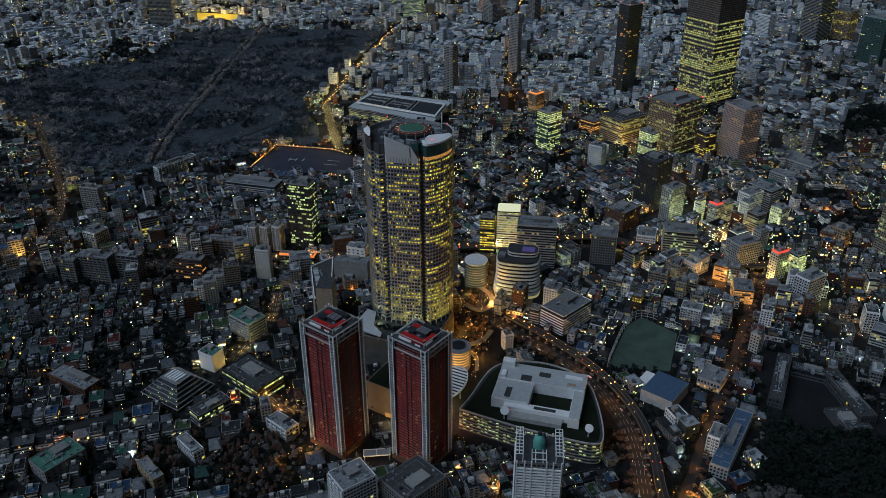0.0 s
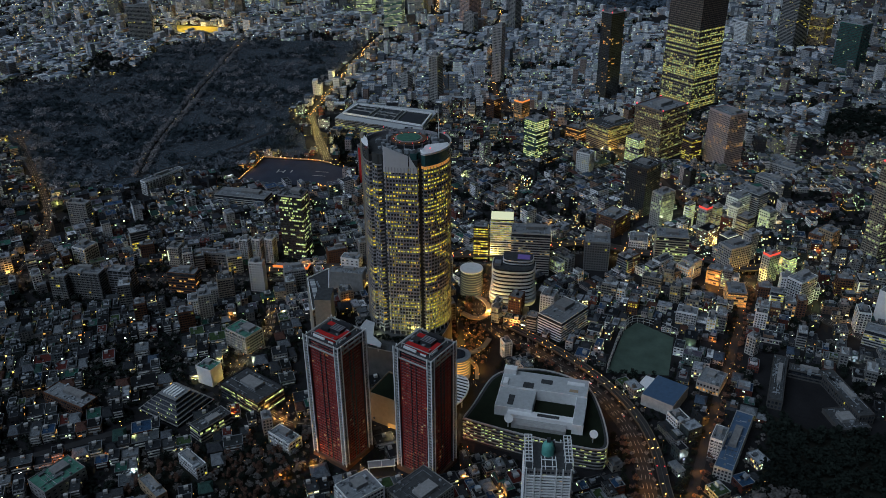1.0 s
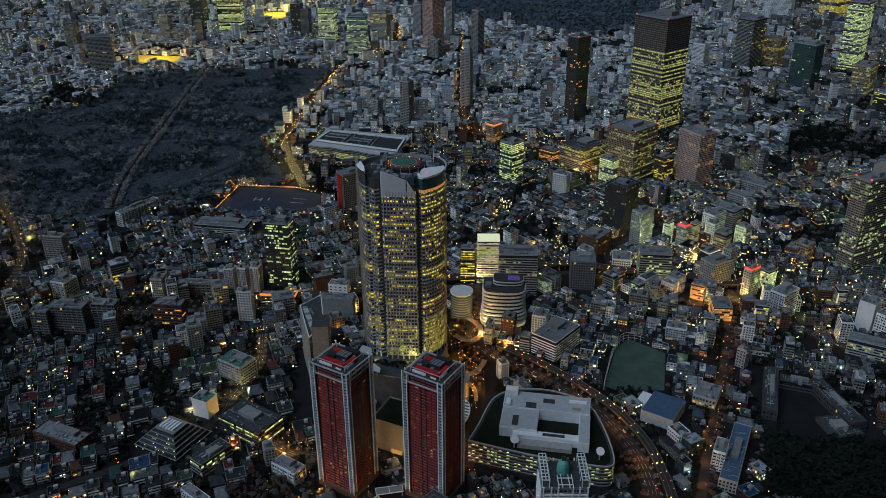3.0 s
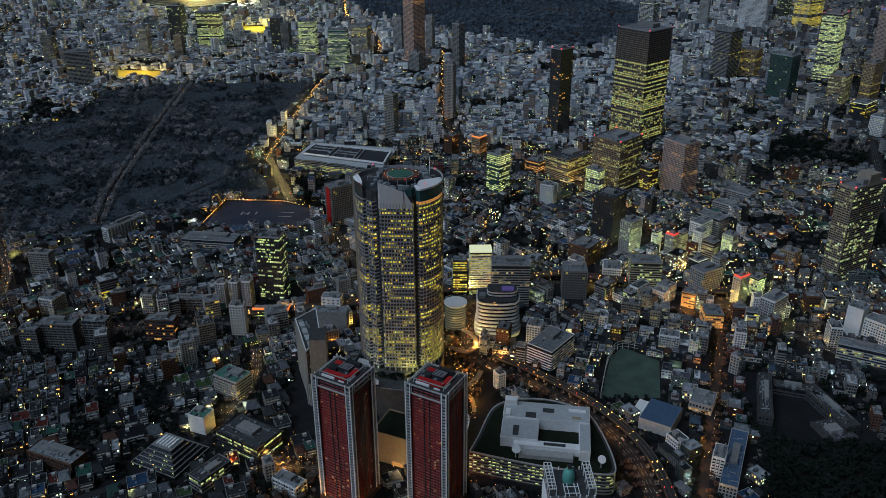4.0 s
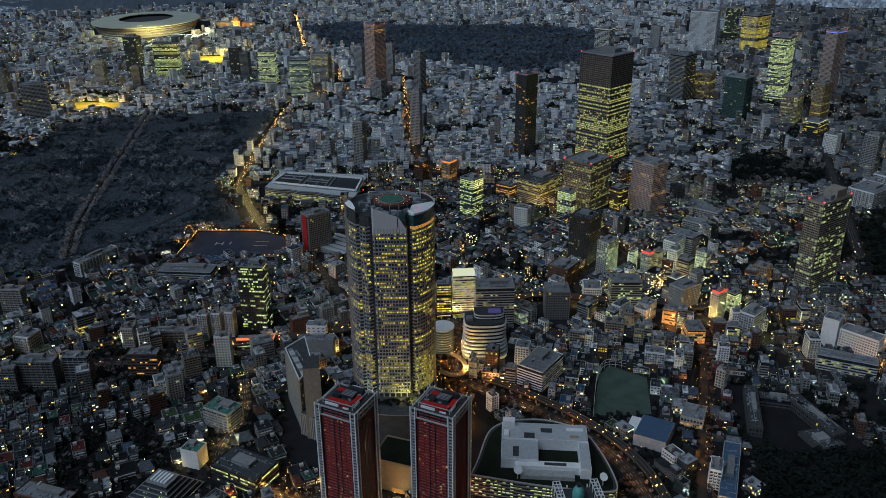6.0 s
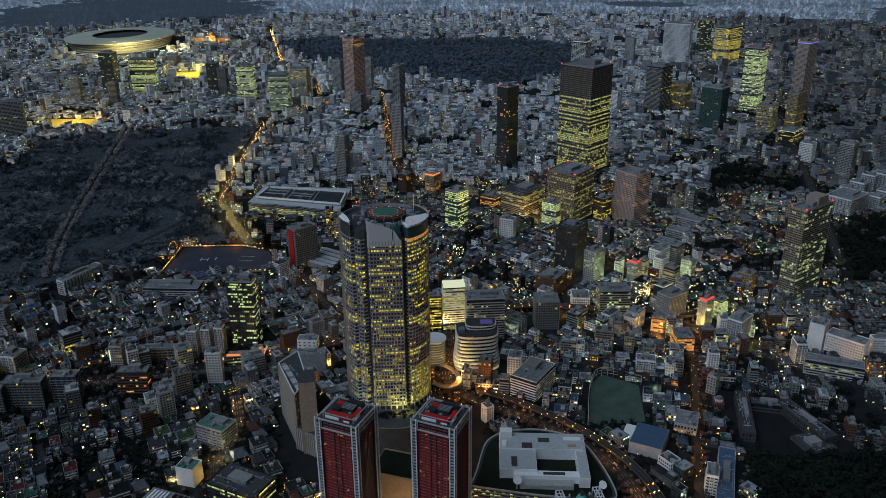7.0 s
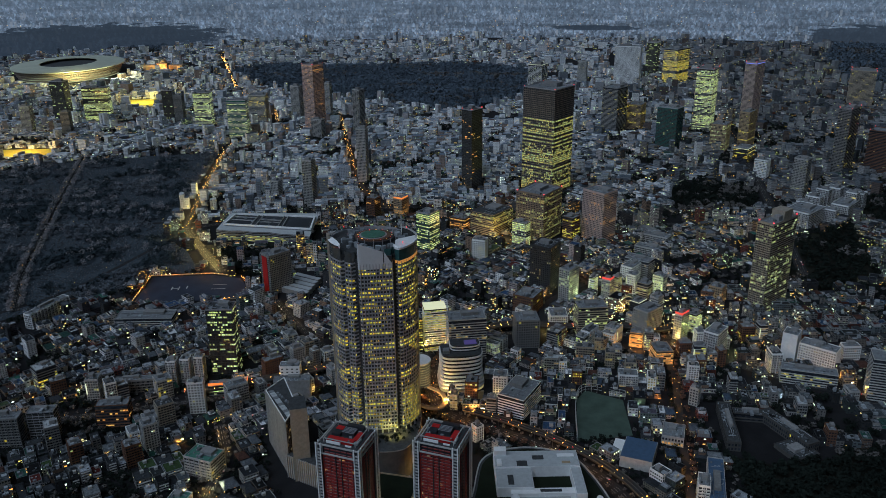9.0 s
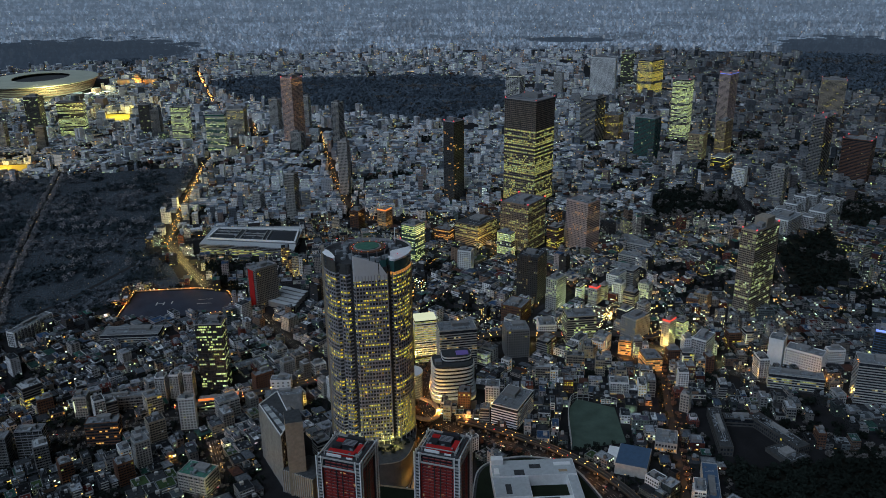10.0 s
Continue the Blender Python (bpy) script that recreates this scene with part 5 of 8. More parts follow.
def terraced_block(x, y, w, d, rot):
    """Low flats stepped back on every side, with white terrace edges and a ribbed white roof light."""
    claim(x, y, w, d, rot)
    t = thing("terraced_apartment_block", x, y, rot, "low stepped apartment block with white terrace edges", "apartment building")
    for k in range(6):
        a, b = w - k * 6.5, d - k * 6.5
        tier = part("tier", boxes("tier", [(0, 0, k * 3.3, a, b, 3.3)], M["glass"]), t)
        for s in (-1, 1):
            part("terrace_edge", boxes("terrace_edge", [(0, s * b / 2, k * 3.3 + 2.7, a + 0.8, 0.7, 1.2)], M["concrete"]), tier)
            part("terrace_edge", boxes("terrace_edge", [(s * a / 2, 0, k * 3.3 + 2.7, 0.7, b - 0.8, 1.2)], M["concrete"]), tier)
        for s in (-1, 1):
            rows = [(u, s * (b / 2 + 0.1), k * 3.3 + 0.6, 1.4, 0.15, 1.3) for u in np.arange(-a / 2 + 2, a / 2 - 1, 3.2) if rng.random() < 0.22]
            if rows:
                part("lit_glazing", boxes("lit_glazing", rows, M["litgreen"]), tier, kind="stuff")
    part("roof", boxes("roof", [(0, 0, 19.8, w - 33, d - 33, 0.4)], M["greyroof"]), t)
    for k in range(5):
        part("roof_light", boxes("roof_light", [(-8 + k * 4, 0, 20.2, 2.2, d - 38, 1.6)], M["white"]), t, "white ribbed roof light")


terraced_block(-490, 610, 58, 53, -16)

# ramps and walls of the lit plaza beside the great tower
claim(-205, 790, 70, 120, 0)
pr = thing("plaza_ramp", 0, 0, 0, "pale curved ramps and walkways round the lit plaza", "ramp")
for pts, width, z in (([(-232, 712), (-228, 745), (-214, 757), (-198, 748), (-194, 730)], 4, 7), ([(-238, 720), (-232, 760), (-212, 772), (-190, 762), (-184, 735)], 4, 4), ([(-236, 800), (-220, 780), (-205, 776), (-190, 790), (-186, 815)], 5, 6), ([(-232, 860), (-212, 848), (-198, 862), (-203, 890), (-222, 905)], 6, 8)):
    part("walkway", ribbon("walkway", smooth_line(pts, 3), width, z, 1.2, M["tan"]), pr)
    line = smooth_line(pts, 3)
    part("side_wall", ribbon("side_wall", line + normals_of(line) * width / 2, 0.5, z + 1.1, 1.8, M["beige"]), pr)
gw = thing("curved_wall", 0, 0, 0, "tall stone wall washed with golden light", "wall")
part("body", ribbon("body", smooth_line([(-196, 893), (-180, 884), (-165, 880), (-150, 884)], 3), 1.5, 14, 14, M["tan"]), gw)

# theatre hall and entrance canopy between the twin towers
th = thing("theatre_hall", -252, 655, -14, "tan windowless theatre hall with a dark roof garden", "hall")
claim(-252, 655, 46, 44, -14)
part("body", boxes("body", [(0, 0, 0, 44, 40, 36)], M["tan"]), th)
part("roof_garden", boxes("roof_garden", [(0, 0, 36, 42, 38, 0.6)], M["grass"]), th, "dark roof garden")
part("parapet", boxes("parapet", [(0, s * 20, 36, 44.6, 0.6, 1.6) for s in (-1, 1)] + [(s * 22, 0, 36, 0.6, 39, 1.6) for s in (-1, 1)], M["tan"]), th)
part("doorway", boxes("doorway", [(6, -20.2, 0, 12, 0.6, 5)], M["litorange"]), th, "lit doorway")
en = thing("entrance_canopy", -243, 574, 22, "white framed glass entrance canopy", "canopy")
claim(-243, 574, 26, 12, 22)
part("glass", boxes("glass", [(0, 0, 6, 26, 9, 0.4)], M["steel"]), en)
part("frame", boxes("frame", [(0, s * 4.6, 6, 27, 0.7, 0.8) for s in (-1, 1)] + [(u, 0, 6, 0.7, 9.4, 0.8) for u in (-13, 0, 13)], M["white"]), en)
for u in (-12, 12):
    for s in (-4, 4):
        part("post", boxes("post", [(u, s, 0, 0.5, 0.5, 6)], M["white"]), en)
pod = thing("plaza_podium", 0, 0, 0, "raised stone plaza with planting at the tower foot", "plaza")
claim(-276, 772, 104, 132, 0)
deck_line = smooth_line([(-316, 712), (-250, 706), (-234, 725), (-226, 770), (-230, 810), (-250, 832), (-285, 836), (-316, 824), (-328, 790), (-326, 755), (-316, 712)], 4)[:-1]
part("terrace", prism("terrace", deck_line, 0, MZ, M["parapet"], M["darkroof"]), pod, "dark stone retaining walls and deck")
edge_d = np.roll(deck_line, -1, 0) - deck_line
part("balustrade", boxes("balustrade", np.c_[deck_line + edge_d / 2, np.full(len(edge_d), MZ), np.linalg.norm(edge_d, axis=1) + 0.2, np.full(len(edge_d), 0.4), np.full(len(edge_d), 1.1), np.arctan2(edge_d[:, 1], edge_d[:, 0])], M["concrete"]), pod, kind="stuff")
part("canopy_roof", prism("canopy_roof", [(-322, 727), (-309, 708), (-286, 703), (-287, 710), (-301, 722), (-308, 748), (-320, 752)], MZ + 8, MZ + 9, M["paleroof"]), pod, "pale folded canopy roof")
for x, y in ((-320, 730), (-308, 712), (-290, 706), (-310, 744)):
    part("canopy_post", boxes("canopy_post", [(x, y, MZ, 0.7, 0.7, 8)], M["steel"]), pod)

# art museum with waving glass front
am = thing("art_museum", 0, 0, 0, "wide museum hall with waving glass front", "museum")
claim(-560, 1530, 210, 120, -5)
wave = [(-655, 1498), (-630, 1488), (-600, 1490), (-575, 1478), (-548, 1480), (-520, 1466), (-495, 1464), (-462, 1450)]
wave = smooth_line(wave, 5)
back = np.array([(-462, 1592), (-650, 1602)], dtype=float)
part("body", prism("body", np.r_[wave, back], 0, 21, M["panes"], M["paleroof"]), am)
for f in range(6):
    part("louvre", ribbon("louvre", wave + np.array([0, -0.8]), 1.6, 4 + f * 3.2, 0.5, M["steel"]), am)
qs = np.array([[(a[0], a[1] - 0.2, z), (b[0], b[1] - 0.2, z), (b[0], b[1] - 0.2, z + 2.2), (a[0], a[1] - 0.2, z + 2.2)] for a, b in zip(wave[:-1], wave[1:]) for z in (1.5, 4.7, 7.9, 11.1)])
part("lit_glazing", quads("lit_glazing", qs[rng.random(len(qs)) < 0.8], M["litmid"]), am, kind="stuff")
MA, MB, MC, MD = (np.array(p, dtype=float) for p in ((-643, 1517), (-465, 1482), (-467, 1557), (-634, 1580)))


def on_museum(u, v):
    """A point of the museum's roof: u along the front, v towards the back."""
    return (MA * (1 - u) + MB * u) * (1 - v) + (MD * (1 - u) + MC * u) * v


def museum_beam(u0, v0, u1, v1, width, z, tall, mat="white"):
    a, b = on_museum(u0, v0), on_museum(u1, v1)
    d = b - a
    part("roof_beam", boxes("roof_beam", [(*(a + b) / 2, z, np.linalg.norm(d) + width, width, tall, math.atan2(d[1], d[0]))], M[mat]), am)


part("roof_hall", prism("roof_hall", [MA, MB, MC, MD], 21, 24, M["steel"], M["darkroof"]), am, "dark roof hall in a pale frame")
for u0, v0, u1, v1 in ((0, 0, 1, 0), (0, 1, 1, 1), (0, 0, 0, 1), (1, 0, 1, 1)):
    museum_beam(u0, v0, u1, v1, 3.2, 24, 3.0)
for u in (0.3, 0.36, 0.62, 0.67):
    museum_beam(u, 0.04, u, 0.96, 1.4, 24, 2.2, "pale")
for u0, u1, v in ((0.02, 0.3, 0.48), (0.36, 0.62, 0.4), (0.36, 0.62, 0.6), (0.02, 0.3, 0.75)):
    museum_beam(u0, v, u1, v, 1.2, 24, 1.8, "pale")
# dark sheets laid on the roof stand in for its sunken pits
for u0, u1, v0, v1 in ((0.05, 0.28, 0.1, 0.44), (0.05, 0.28, 0.52, 0.72), (0.39, 0.6, 0.1, 0.36), (0.39, 0.6, 0.64, 0.92), (0.7, 0.96, 0.1, 0.9)):
    part("roof_pit", prism("roof_pit", [on_museum(u0, v0), on_museum(u1, v0), on_museum(u1, v1), on_museum(u0, v1)], 24, 24.5, M["darkmetal"]), am)
for k in range(14):
    u, v = rng.uniform(0.08, 0.58), rng.uniform(0.1, 0.9)
    part("roof_unit", boxes("roof_unit", [(*on_museum(u, v), 24.5, rng.uniform(2, 7), rng.uniform(2, 5), rng.uniform(1.0, 2.6), radians(-11))], M["plant"]), am)

# stadium: open oval roof over lit stands
st = thing("stadium", -1845, 3612, 0, "oval stadium with a pale ring roof and lit stands", "stadium")
claim(-1845, 3612, 500, 560, 0)
o1, o2 = ring(0, 0, 226, 262, 96), ring(0, 0, 112, 138, 96)
i = np.arange(96)
j = (i + 1) % 96
part("ring_roof", mesh_from("ring_roof", np.concatenate([np.c_[o1, np.full(96, 44)], np.c_[o1, np.full(96, 47)], np.c_[o2, np.full(96, 54)], np.c_[o2, np.full(96, 51)]]), np.concatenate([np.stack([i + a * 96, j + a * 96, j + b * 96, i + b * 96], -1) for a, b in ((0, 1), (1, 2), (2, 3), (3, 0))]), M["stadium"]), st, "pale ring roof")
for f in range(4):
    part("gallery", prism("gallery", ring(0, 0, 202 + f * 5, 236 + f * 5, 96), f * 10 + 4, f * 10 + 10, M["taupe"]), st)
part("stand", prism("stand", ring(0, 0, 198, 232, 96), 0, 42, M["litdim"], M["darkroof"]), st, "lit stands")
part("floodlight", boxes("floodlight", [(60, -200, 40, 22, 8, 10)], M["litwhite"]), st, "bright floodlight bank")

# memorial hall, floodlit orange
mh = thing("memorial_hall", -1465, 3712, 0, "stone memorial hall with a dome, floodlit orange", "hall")
claim(-1465, 3712, 180, 60, 0)
part("wing", boxes("wing", [(-55, 0, 0, 66, 28, 24)], M["tan"]), mh)
part("wing", boxes("wing", [(55, 0, 0, 66, 28, 24)], M["tan"]), mh)
part("centre_block", boxes("centre_block", [(0, 0, 0, 44, 40, 32)], M["tan"]), mh)
part("dome", prism("dome", ring(0, 0, 15, 15, 24), 32, 42, M["tan"]), mh)
part("dome_cap", prism("dome_cap", ring(0, 0, 10, 10, 24), 42, 47, M["tan"]), mh)
# wall bays glow by themselves, added to the orange lamp before the hall
for u in (-70, -40, -15, 15, 40, 70):
    part("lit_bay", boxes("lit_bay", [(u, -14.6 - 6 * (abs(u) < 20), 2, 12, 1.0, 18)], M["litorange"]), mh, "wall bay that glows orange by itself")

# floodlit sports grounds and the landing field
def field(name, poly, mat, label, category, z=0.35):
    o = np.asarray(poly, dtype=float)
    area = np.sum(o[:, 0] * np.roll(o[:, 1], -1) - np.roll(o[:, 0], -1) * o[:, 1])
    tagged(new(name, prism(name, o if area > 0 else o[::-1], -0.5, z, M[mat])), label, category, kind="structure")


LANDING = [(-716, 1190), (-720, 1304), (-615, 1312), (-562, 1296), (-546, 1266), (-540, 1212), (-660, 1196)]
SCHOOL = [(-43, 788), (-30, 880), (-15, 905), (30, 880), (26, 800)]
DARK_YARD = [(155, 826), (198, 820), (180, 758), (150, 762)]
POOL = [(-1470, 2158), (-1290, 2172), (-1310, 2262), (-1480, 2250)]
BALL = [(-1360, 2880), (-1240, 2870), (-1260, 3010), (-1380, 3000)]
field("landing_field", LANDING, "pad", "dark blue landing field with faint white marks", "landing field")
field("school_ground", SCHOOL, "turf", "green-grey school sports ground", "sports ground", 0.4)
field("school_yard", DARK_YARD, "ground", "dark school yard", "sports ground", 0.3)
field("pool_ground", POOL, "floodlit", "yellow floodlit sports ground", "sports ground", 0.35)
field("ball_ground", BALL, "floodlit", "yellow floodlit ball park", "sports ground", 0.35)
CLOSED = [LANDING, SCHOOL, DARK_YARD, POOL, BALL]
mk = thing("landing_marks", -640, 1255, 4, "faint white landing marks", "marking")
mk["kind"] = "structure"
for dx, dy, w, d in ((-30, 0, 2, 14), (-18, 0, 2, 14), (-24, 0, 12, 2), (50, 10, 24, 1.5), (50, -8, 24, 1.5), (-5, 3, 2, 12)):
    part("mark", boxes("mark", [(dx, dy, 0.36, w, d, 0.03)], M["pale"]), mk)

# safety net round the school ground
net = thing("net_fence", 0, 0, 0, "tall pale net fence on posts round the ground", "fence")
loop = smooth_line([(-43, 788), (-33, 880), (-15, 908), (33, 882)], 7)
for p in loop:
    part("post", boxes("post", [(p[0], p[1], 0, 0.5, 0.5, 13)], M["pale"]), net)
for z in (5, 9, 13):
    part("rail", ribbon("rail", loop, 0.4, z, 0.4, M["pale"]), net)
hall = thing("school_gymnasium", 22, 752, -22, "school gymnasium with a flat blue-grey roof", "gymnasium")
claim(22, 752, 38, 44, -22)
part("body", boxes("body", [(0, 0, 0, 36, 42, 14)], M["pale"]), hall)
part("roof", boxes("roof", [(0, 0, 14, 35, 41, 0.5)], M["blueroof"]), hall, "blue metal roof")
part("side_hall", boxes("side_hall", [(-24, 6, 0, 12, 22, 11)], M["white"]), hall)

# gallery roof slabs beside the museum, long slab of flats by the woods
for k in range(5):
    sh = thing("shed_hall", -452 + k * 3, 1225 + k * 14, -30, "long grey shed roof in a row", "shed", "row of shed roofs")
    part("body", boxes("body", [(0, 0, 0, 52, 9, 9)], M["concrete"]), sh)
    part("roof", boxes("roof", [(0, 0, 9, 53, 9.6, 0.6)], M["paleroof"]), sh)
claim(-446, 1255, 70, 84, -30)

# -- placed towers and blocks --
tower("office_tower", "tall grey office tower with lit lower floors", 38, 1829, 84, 80, 240, -40, style='curtain', wall='taupe', share=0.62, crown=0.28, bay=2.6, fl=4.4, lit='litmid', red=1)
tower("office_tower", "brown stone office tower with red roof lamps", -14, 1505, 61, 72, 96, -36, style='grid', wall='taupe', share=0.36, lit='litmid', red=1, bay=3.4)
tower("office_building", "glass annex with pale green lit floors", -53, 1452, 31, 15, 48, -36, style='curtain', wall='mullion', share=0.7, lit='litgreen')
tower("office_building", "yellow lit office block with a dark roof", -105, 1538, 55, 70, 45, -38, style='bands', wall='taupe', share=0.5, lit='litmid', roof='darkroof')
tower("apartment_tower", "brown tiled apartment tower beside offices", 102, 1489, 51, 40, 98, -48, style='grid', wall='rose', share=0.2, lit='litorange')
tower("office_building", "small brown office block with lit floors", 47, 1478, 23, 25, 49, -44, style='bands', wall='brown', share=0.5)
tower("office_tower", "black office tower with scattered cool lights", -31, 1245, 37, 41, 80, -30, style='grid', wall='darkmetal', share=0.14, lit='litdim', roof='darkroof')
tower("apartment_tower", "slim dark apartment tower with an orange lit core", -136, 1841, 30, 39, 188, -40, style='curtain', wall='darkmetal', share=0.12, lit='litorange', red=1)
tower("apartment_tower", "slim white apartment tower", -399, 1904, 23, 20, 130, -15, style='grid', wall='pale', share=0.05)
tower("apartment_tower", "grey apartment tower with dense balconies", -498, 1706, 23, 19, 106, -20, style='balcony', wall='pale', share=0.06)
tower("apartment_tower", "tall reddish apartment tower with lit windows", -593, 2437, 43, 46, 206, -35, style='grid', wall='rose', share=0.22, lit='litorange', red=1)
tower("apartment_tower", "pale apartment wing beside a taller tower", -675, 2603, 32, 22, 114, -25, style='grid', wall='pale', share=0.05)
tower("apartment_tower", "pale apartment wing beside a taller tower", -580, 2632, 25, 14, 116, -25, style='grid', wall='pale', share=0.05)
tower("apartment_tower", "grey apartment tower near the woods", -463, 2466, 25, 27, 125, -30, style='balcony', wall='pale', share=0.05)
tower("office_tower", "dark office tower with yellow-green lit floors", -1321, 2608, 80, 31, 114, 5, style='bands', wall='darkmetal', share=0.75, lit='litgreen')
tower("office_tower", "dark glass office tower", -1445, 2628, 46, 35, 132, -5, style='curtain', wall='darkmetal', share=0.2, lit='litgreen')
tower("office_tower", "blue-grey office tower with greenish lit floors", -961, 2543, 52, 34, 107, 0, style='bands', wall='mullion', share=0.5, lit='litgreen')
tower("office_tower", "blue-grey banded office tower", -816, 2393, 56, 31, 110, 0, style='bands', wall='pale', share=0.35, lit='litgreen', glass='greenpanes')
tower("office_tower", "pale office tower with dark glass front", -785, 2537, 52, 50, 100, 0, style='grid', wall='pale', share=0.2)
tower("office_tower", "pale gridded hotel tower", 509, 3193, 95, 60, 154, -20, style='grid', wall='white', share=0.05)
tower("office_tower", "yellow lit office tower", 710, 3253, 62, 90, 136, -45, style='bands', wall='mullion', share=0.85)
tower("office_tower", "dark banded office tower", 310, 2425, 51, 60, 133, -40, style='bands', wall='concrete', share=0.12)
tower("office_tower", "slab office tower with yellow-green lit side", 585, 2438, 50, 60, 184, -30, style='curtain', wall='mullion', share=0.6, lit='litgreen', red=1)
tower("office_tower", "tan stone tower with a blue lit top", 761, 2542, 35, 56, 186, -45, style='grid', wall='rose', share=0.06, blue=1, red=1)
tower("office_tower", "tan office tower with lit windows", 639, 2214, 27, 56, 100, -40, style='grid', wall='tan', share=0.25)
tower("office_building", "tan lit office block", 559, 2192, 41, 60, 72, -30, style='grid', wall='tan', share=0.4, lit='litgreen')
tower("office_building", "dark block with a white lit roof edge", 585, 2068, 37, 60, 36, -38, style='bands', wall='darkmetal', share=0.3, rim=1)
tower("office_tower", "broad beige office tower", 1223, 2787, 79, 60, 118, -25, style='grid', wall='beige', share=0.15, red=1)
tower("apartment_tower", "tall dark apartment tower", 783, 1942, 30, 60, 163, -45, style='balcony', wall='concrete', share=0.1, red=1)
tower("office_building", "small tan block with yellow lit front", 386, 2465, 44, 50, 74, -30, style='grid', wall='tan', share=0.3)
tower("apartment_tower", "tan apartment tower with stacked balconies", 316, 1161, 26, 70, 150, -50, style='balcony', wall='beige', share=0.24, lit='litgreen', red=1, head=1)
tower("hotel", "white hotel slab with small square windows", 317, 967, 49, 22, 32, -40, style='grid', wall='white', share=0.12, lit='litdim')
tower("hotel", "white windowless hotel service tower", 286, 989, 20, 22, 42, -35, style='blank', wall='white', share=0)
tower("office_tower", "dark glass office tower in low houses", -503, 967, 35, 26, 98, 0, style='curtain', wall='darkmetal', share=0.3, bay=2.2, lit='litgreen', roof='darkroof')
tower("office_building", "office block with a bright red side wall", -485, 1245, 27, 42, 69, -47, style='grid', wall='concrete', share=0.05, redside=1)
tower("shop_building", "white lit shop building with a glowing top", -215, 1030, 32, 22, 69, 10, style='bands', wall='white', share=0.8, lit='litmid', glowtop=1)
tower("shop_building", "narrow shop building with yellow lit floors", -243, 1020, 20, 18, 55, 8, style='bands', wall='darkmetal', share=0.95, lit='lit')
tower("office_building", "wide grey banded office block", -170, 1007, 53, 30, 62, 8, style='bands', wall='pale', share=0.15, lit='litdim')
tower("apartment_tower", "white apartment slab with many balconies", -870, 972, 33, 13, 42, 2, style='balcony', wall='pale', share=0.06)
tower("apartment_tower", "grey white apartment block with framed balconies", -792, 874, 23, 24, 26, -8, style='balcony', wall='white', share=0.1)
tower("apartment_tower", "wide grey apartment block with balconies", -727, 791, 47, 16, 39, 5, style='balcony', wall='concrete', share=0.06)
tower("apartment_tower", "grey banded apartment block", -758, 779, 23, 16, 36, 5, style='balcony', wall='concrete', share=0.08)
tower("office_building", "blue-grey glazed office block", -684, 807, 31, 16, 38, 5, style='curtain', wall='mullion', share=0.08)
tower("apartment_tower", "long low apartment slab", -608, 915, 62, 12, 18, 8, style='balcony', wall='concrete', share=0.05)
tower("apartment_tower", "thin white apartment block in a row of three", -566, 929, 13, 12, 38, 0, style='balcony', wall='white', share=0.08)
tower("apartment_tower", "thin white apartment block in a row of three", -549, 934, 12, 12, 38, 0, style='balcony', wall='white', share=0.08)
tower("apartment_tower", "thin white apartment block in a row of three", -532, 939, 12, 12, 38, 0, style='balcony', wall='white', share=0.08)
tower("office_building", "white office block with narrow front", -514, 861, 19, 10, 44, 5, style='grid', wall='white', share=0.04)
tower("hospital", "long white hospital block", -666, 1116, 88, 31, 16, 1, style='bands', wall='pale', share=0.15, lit='litdim')
tower("office_building", "brown office block with orange lit front", -610, 835, 39, 17, 30, 5, style='bands', wall='brown', share=0.3, lit='litorange')
tower("office_building", "narrow building with a tall white lit sign", -659, 896, 16, 17, 31, 4, style='grid', wall='pale', share=0.1, board=1)
tower("apartment_tower", "terraced apartment block with banded balconies", -471, 735, 36, 25, 24, -21, style='balcony', wall='pale', share=0.1, roof='greenroof')
tower("office_building", "white cube office block with a dark roof", -409, 937, 27, 15, 25, 0, style='blank', wall='white', share=0.05)
tower("office_building", "wide low grey hall", -399, 893, 47, 16, 28, 5, style='blank', wall='concrete', share=0)
tower("office_building", "stepped white banded office block", -105, 867, 35, 54, 27, -29, style='bands', wall='white', share=0.15, lit='litdim')
tower("office_building", "pale office block with green lit lower floors", 19, 1077, 44, 30, 46, 5, style='bands', wall='beige', share=0.25, lit='litgreen')
tower("office_building", "pale corner block with greenish lit windows", 3, 1197, 19, 30, 57, -40, style='grid', wall='pale', share=0.25, lit='litgreen')
tower("office_building", "white office block above the crossing", 119, 1264, 21, 32, 34, -40, style='grid', wall='white', share=0.1)
tower("office_building", "grey office block with rounded corner", 104, 1073, 25, 36, 42, -50, style='grid', wall='pale', share=0.12)
tower("office_building", "pale gridded office block", -26, 1105, 26, 30, 20, 0, style='grid', wall='white', share=0.1)
tower("office_building", "grey gridded office block", -81, 1041, 34, 30, 44, 5, style='grid', wall='concrete', share=0.1)
tower("apartment_tower", "brown and white apartment block", -67, 1158, 34, 40, 30, -30, style='grid', wall='brown', share=0.08)
tower("office_building", "narrow grey building with a red roof sign", 150, 1056, 12, 20, 40, -45, style='grid', wall='pale', share=0.06, sign='signred')
tower("apartment_tower", "white framed apartment block", 184, 1003, 21, 33, 40, -40, style='balcony', wall='white', share=0.15)
tower("office_building", "orange lit corner office block", 105, 988, 24, 30, 20, 5, style='bands', wall='tan', share=0.7, lit='litorange')
tower("school_building", "low building with green coated roof terraces", -535, 474, 29, 42, 15, -21, style='blank', wall='concrete', share=0.1, roof='greenroof')
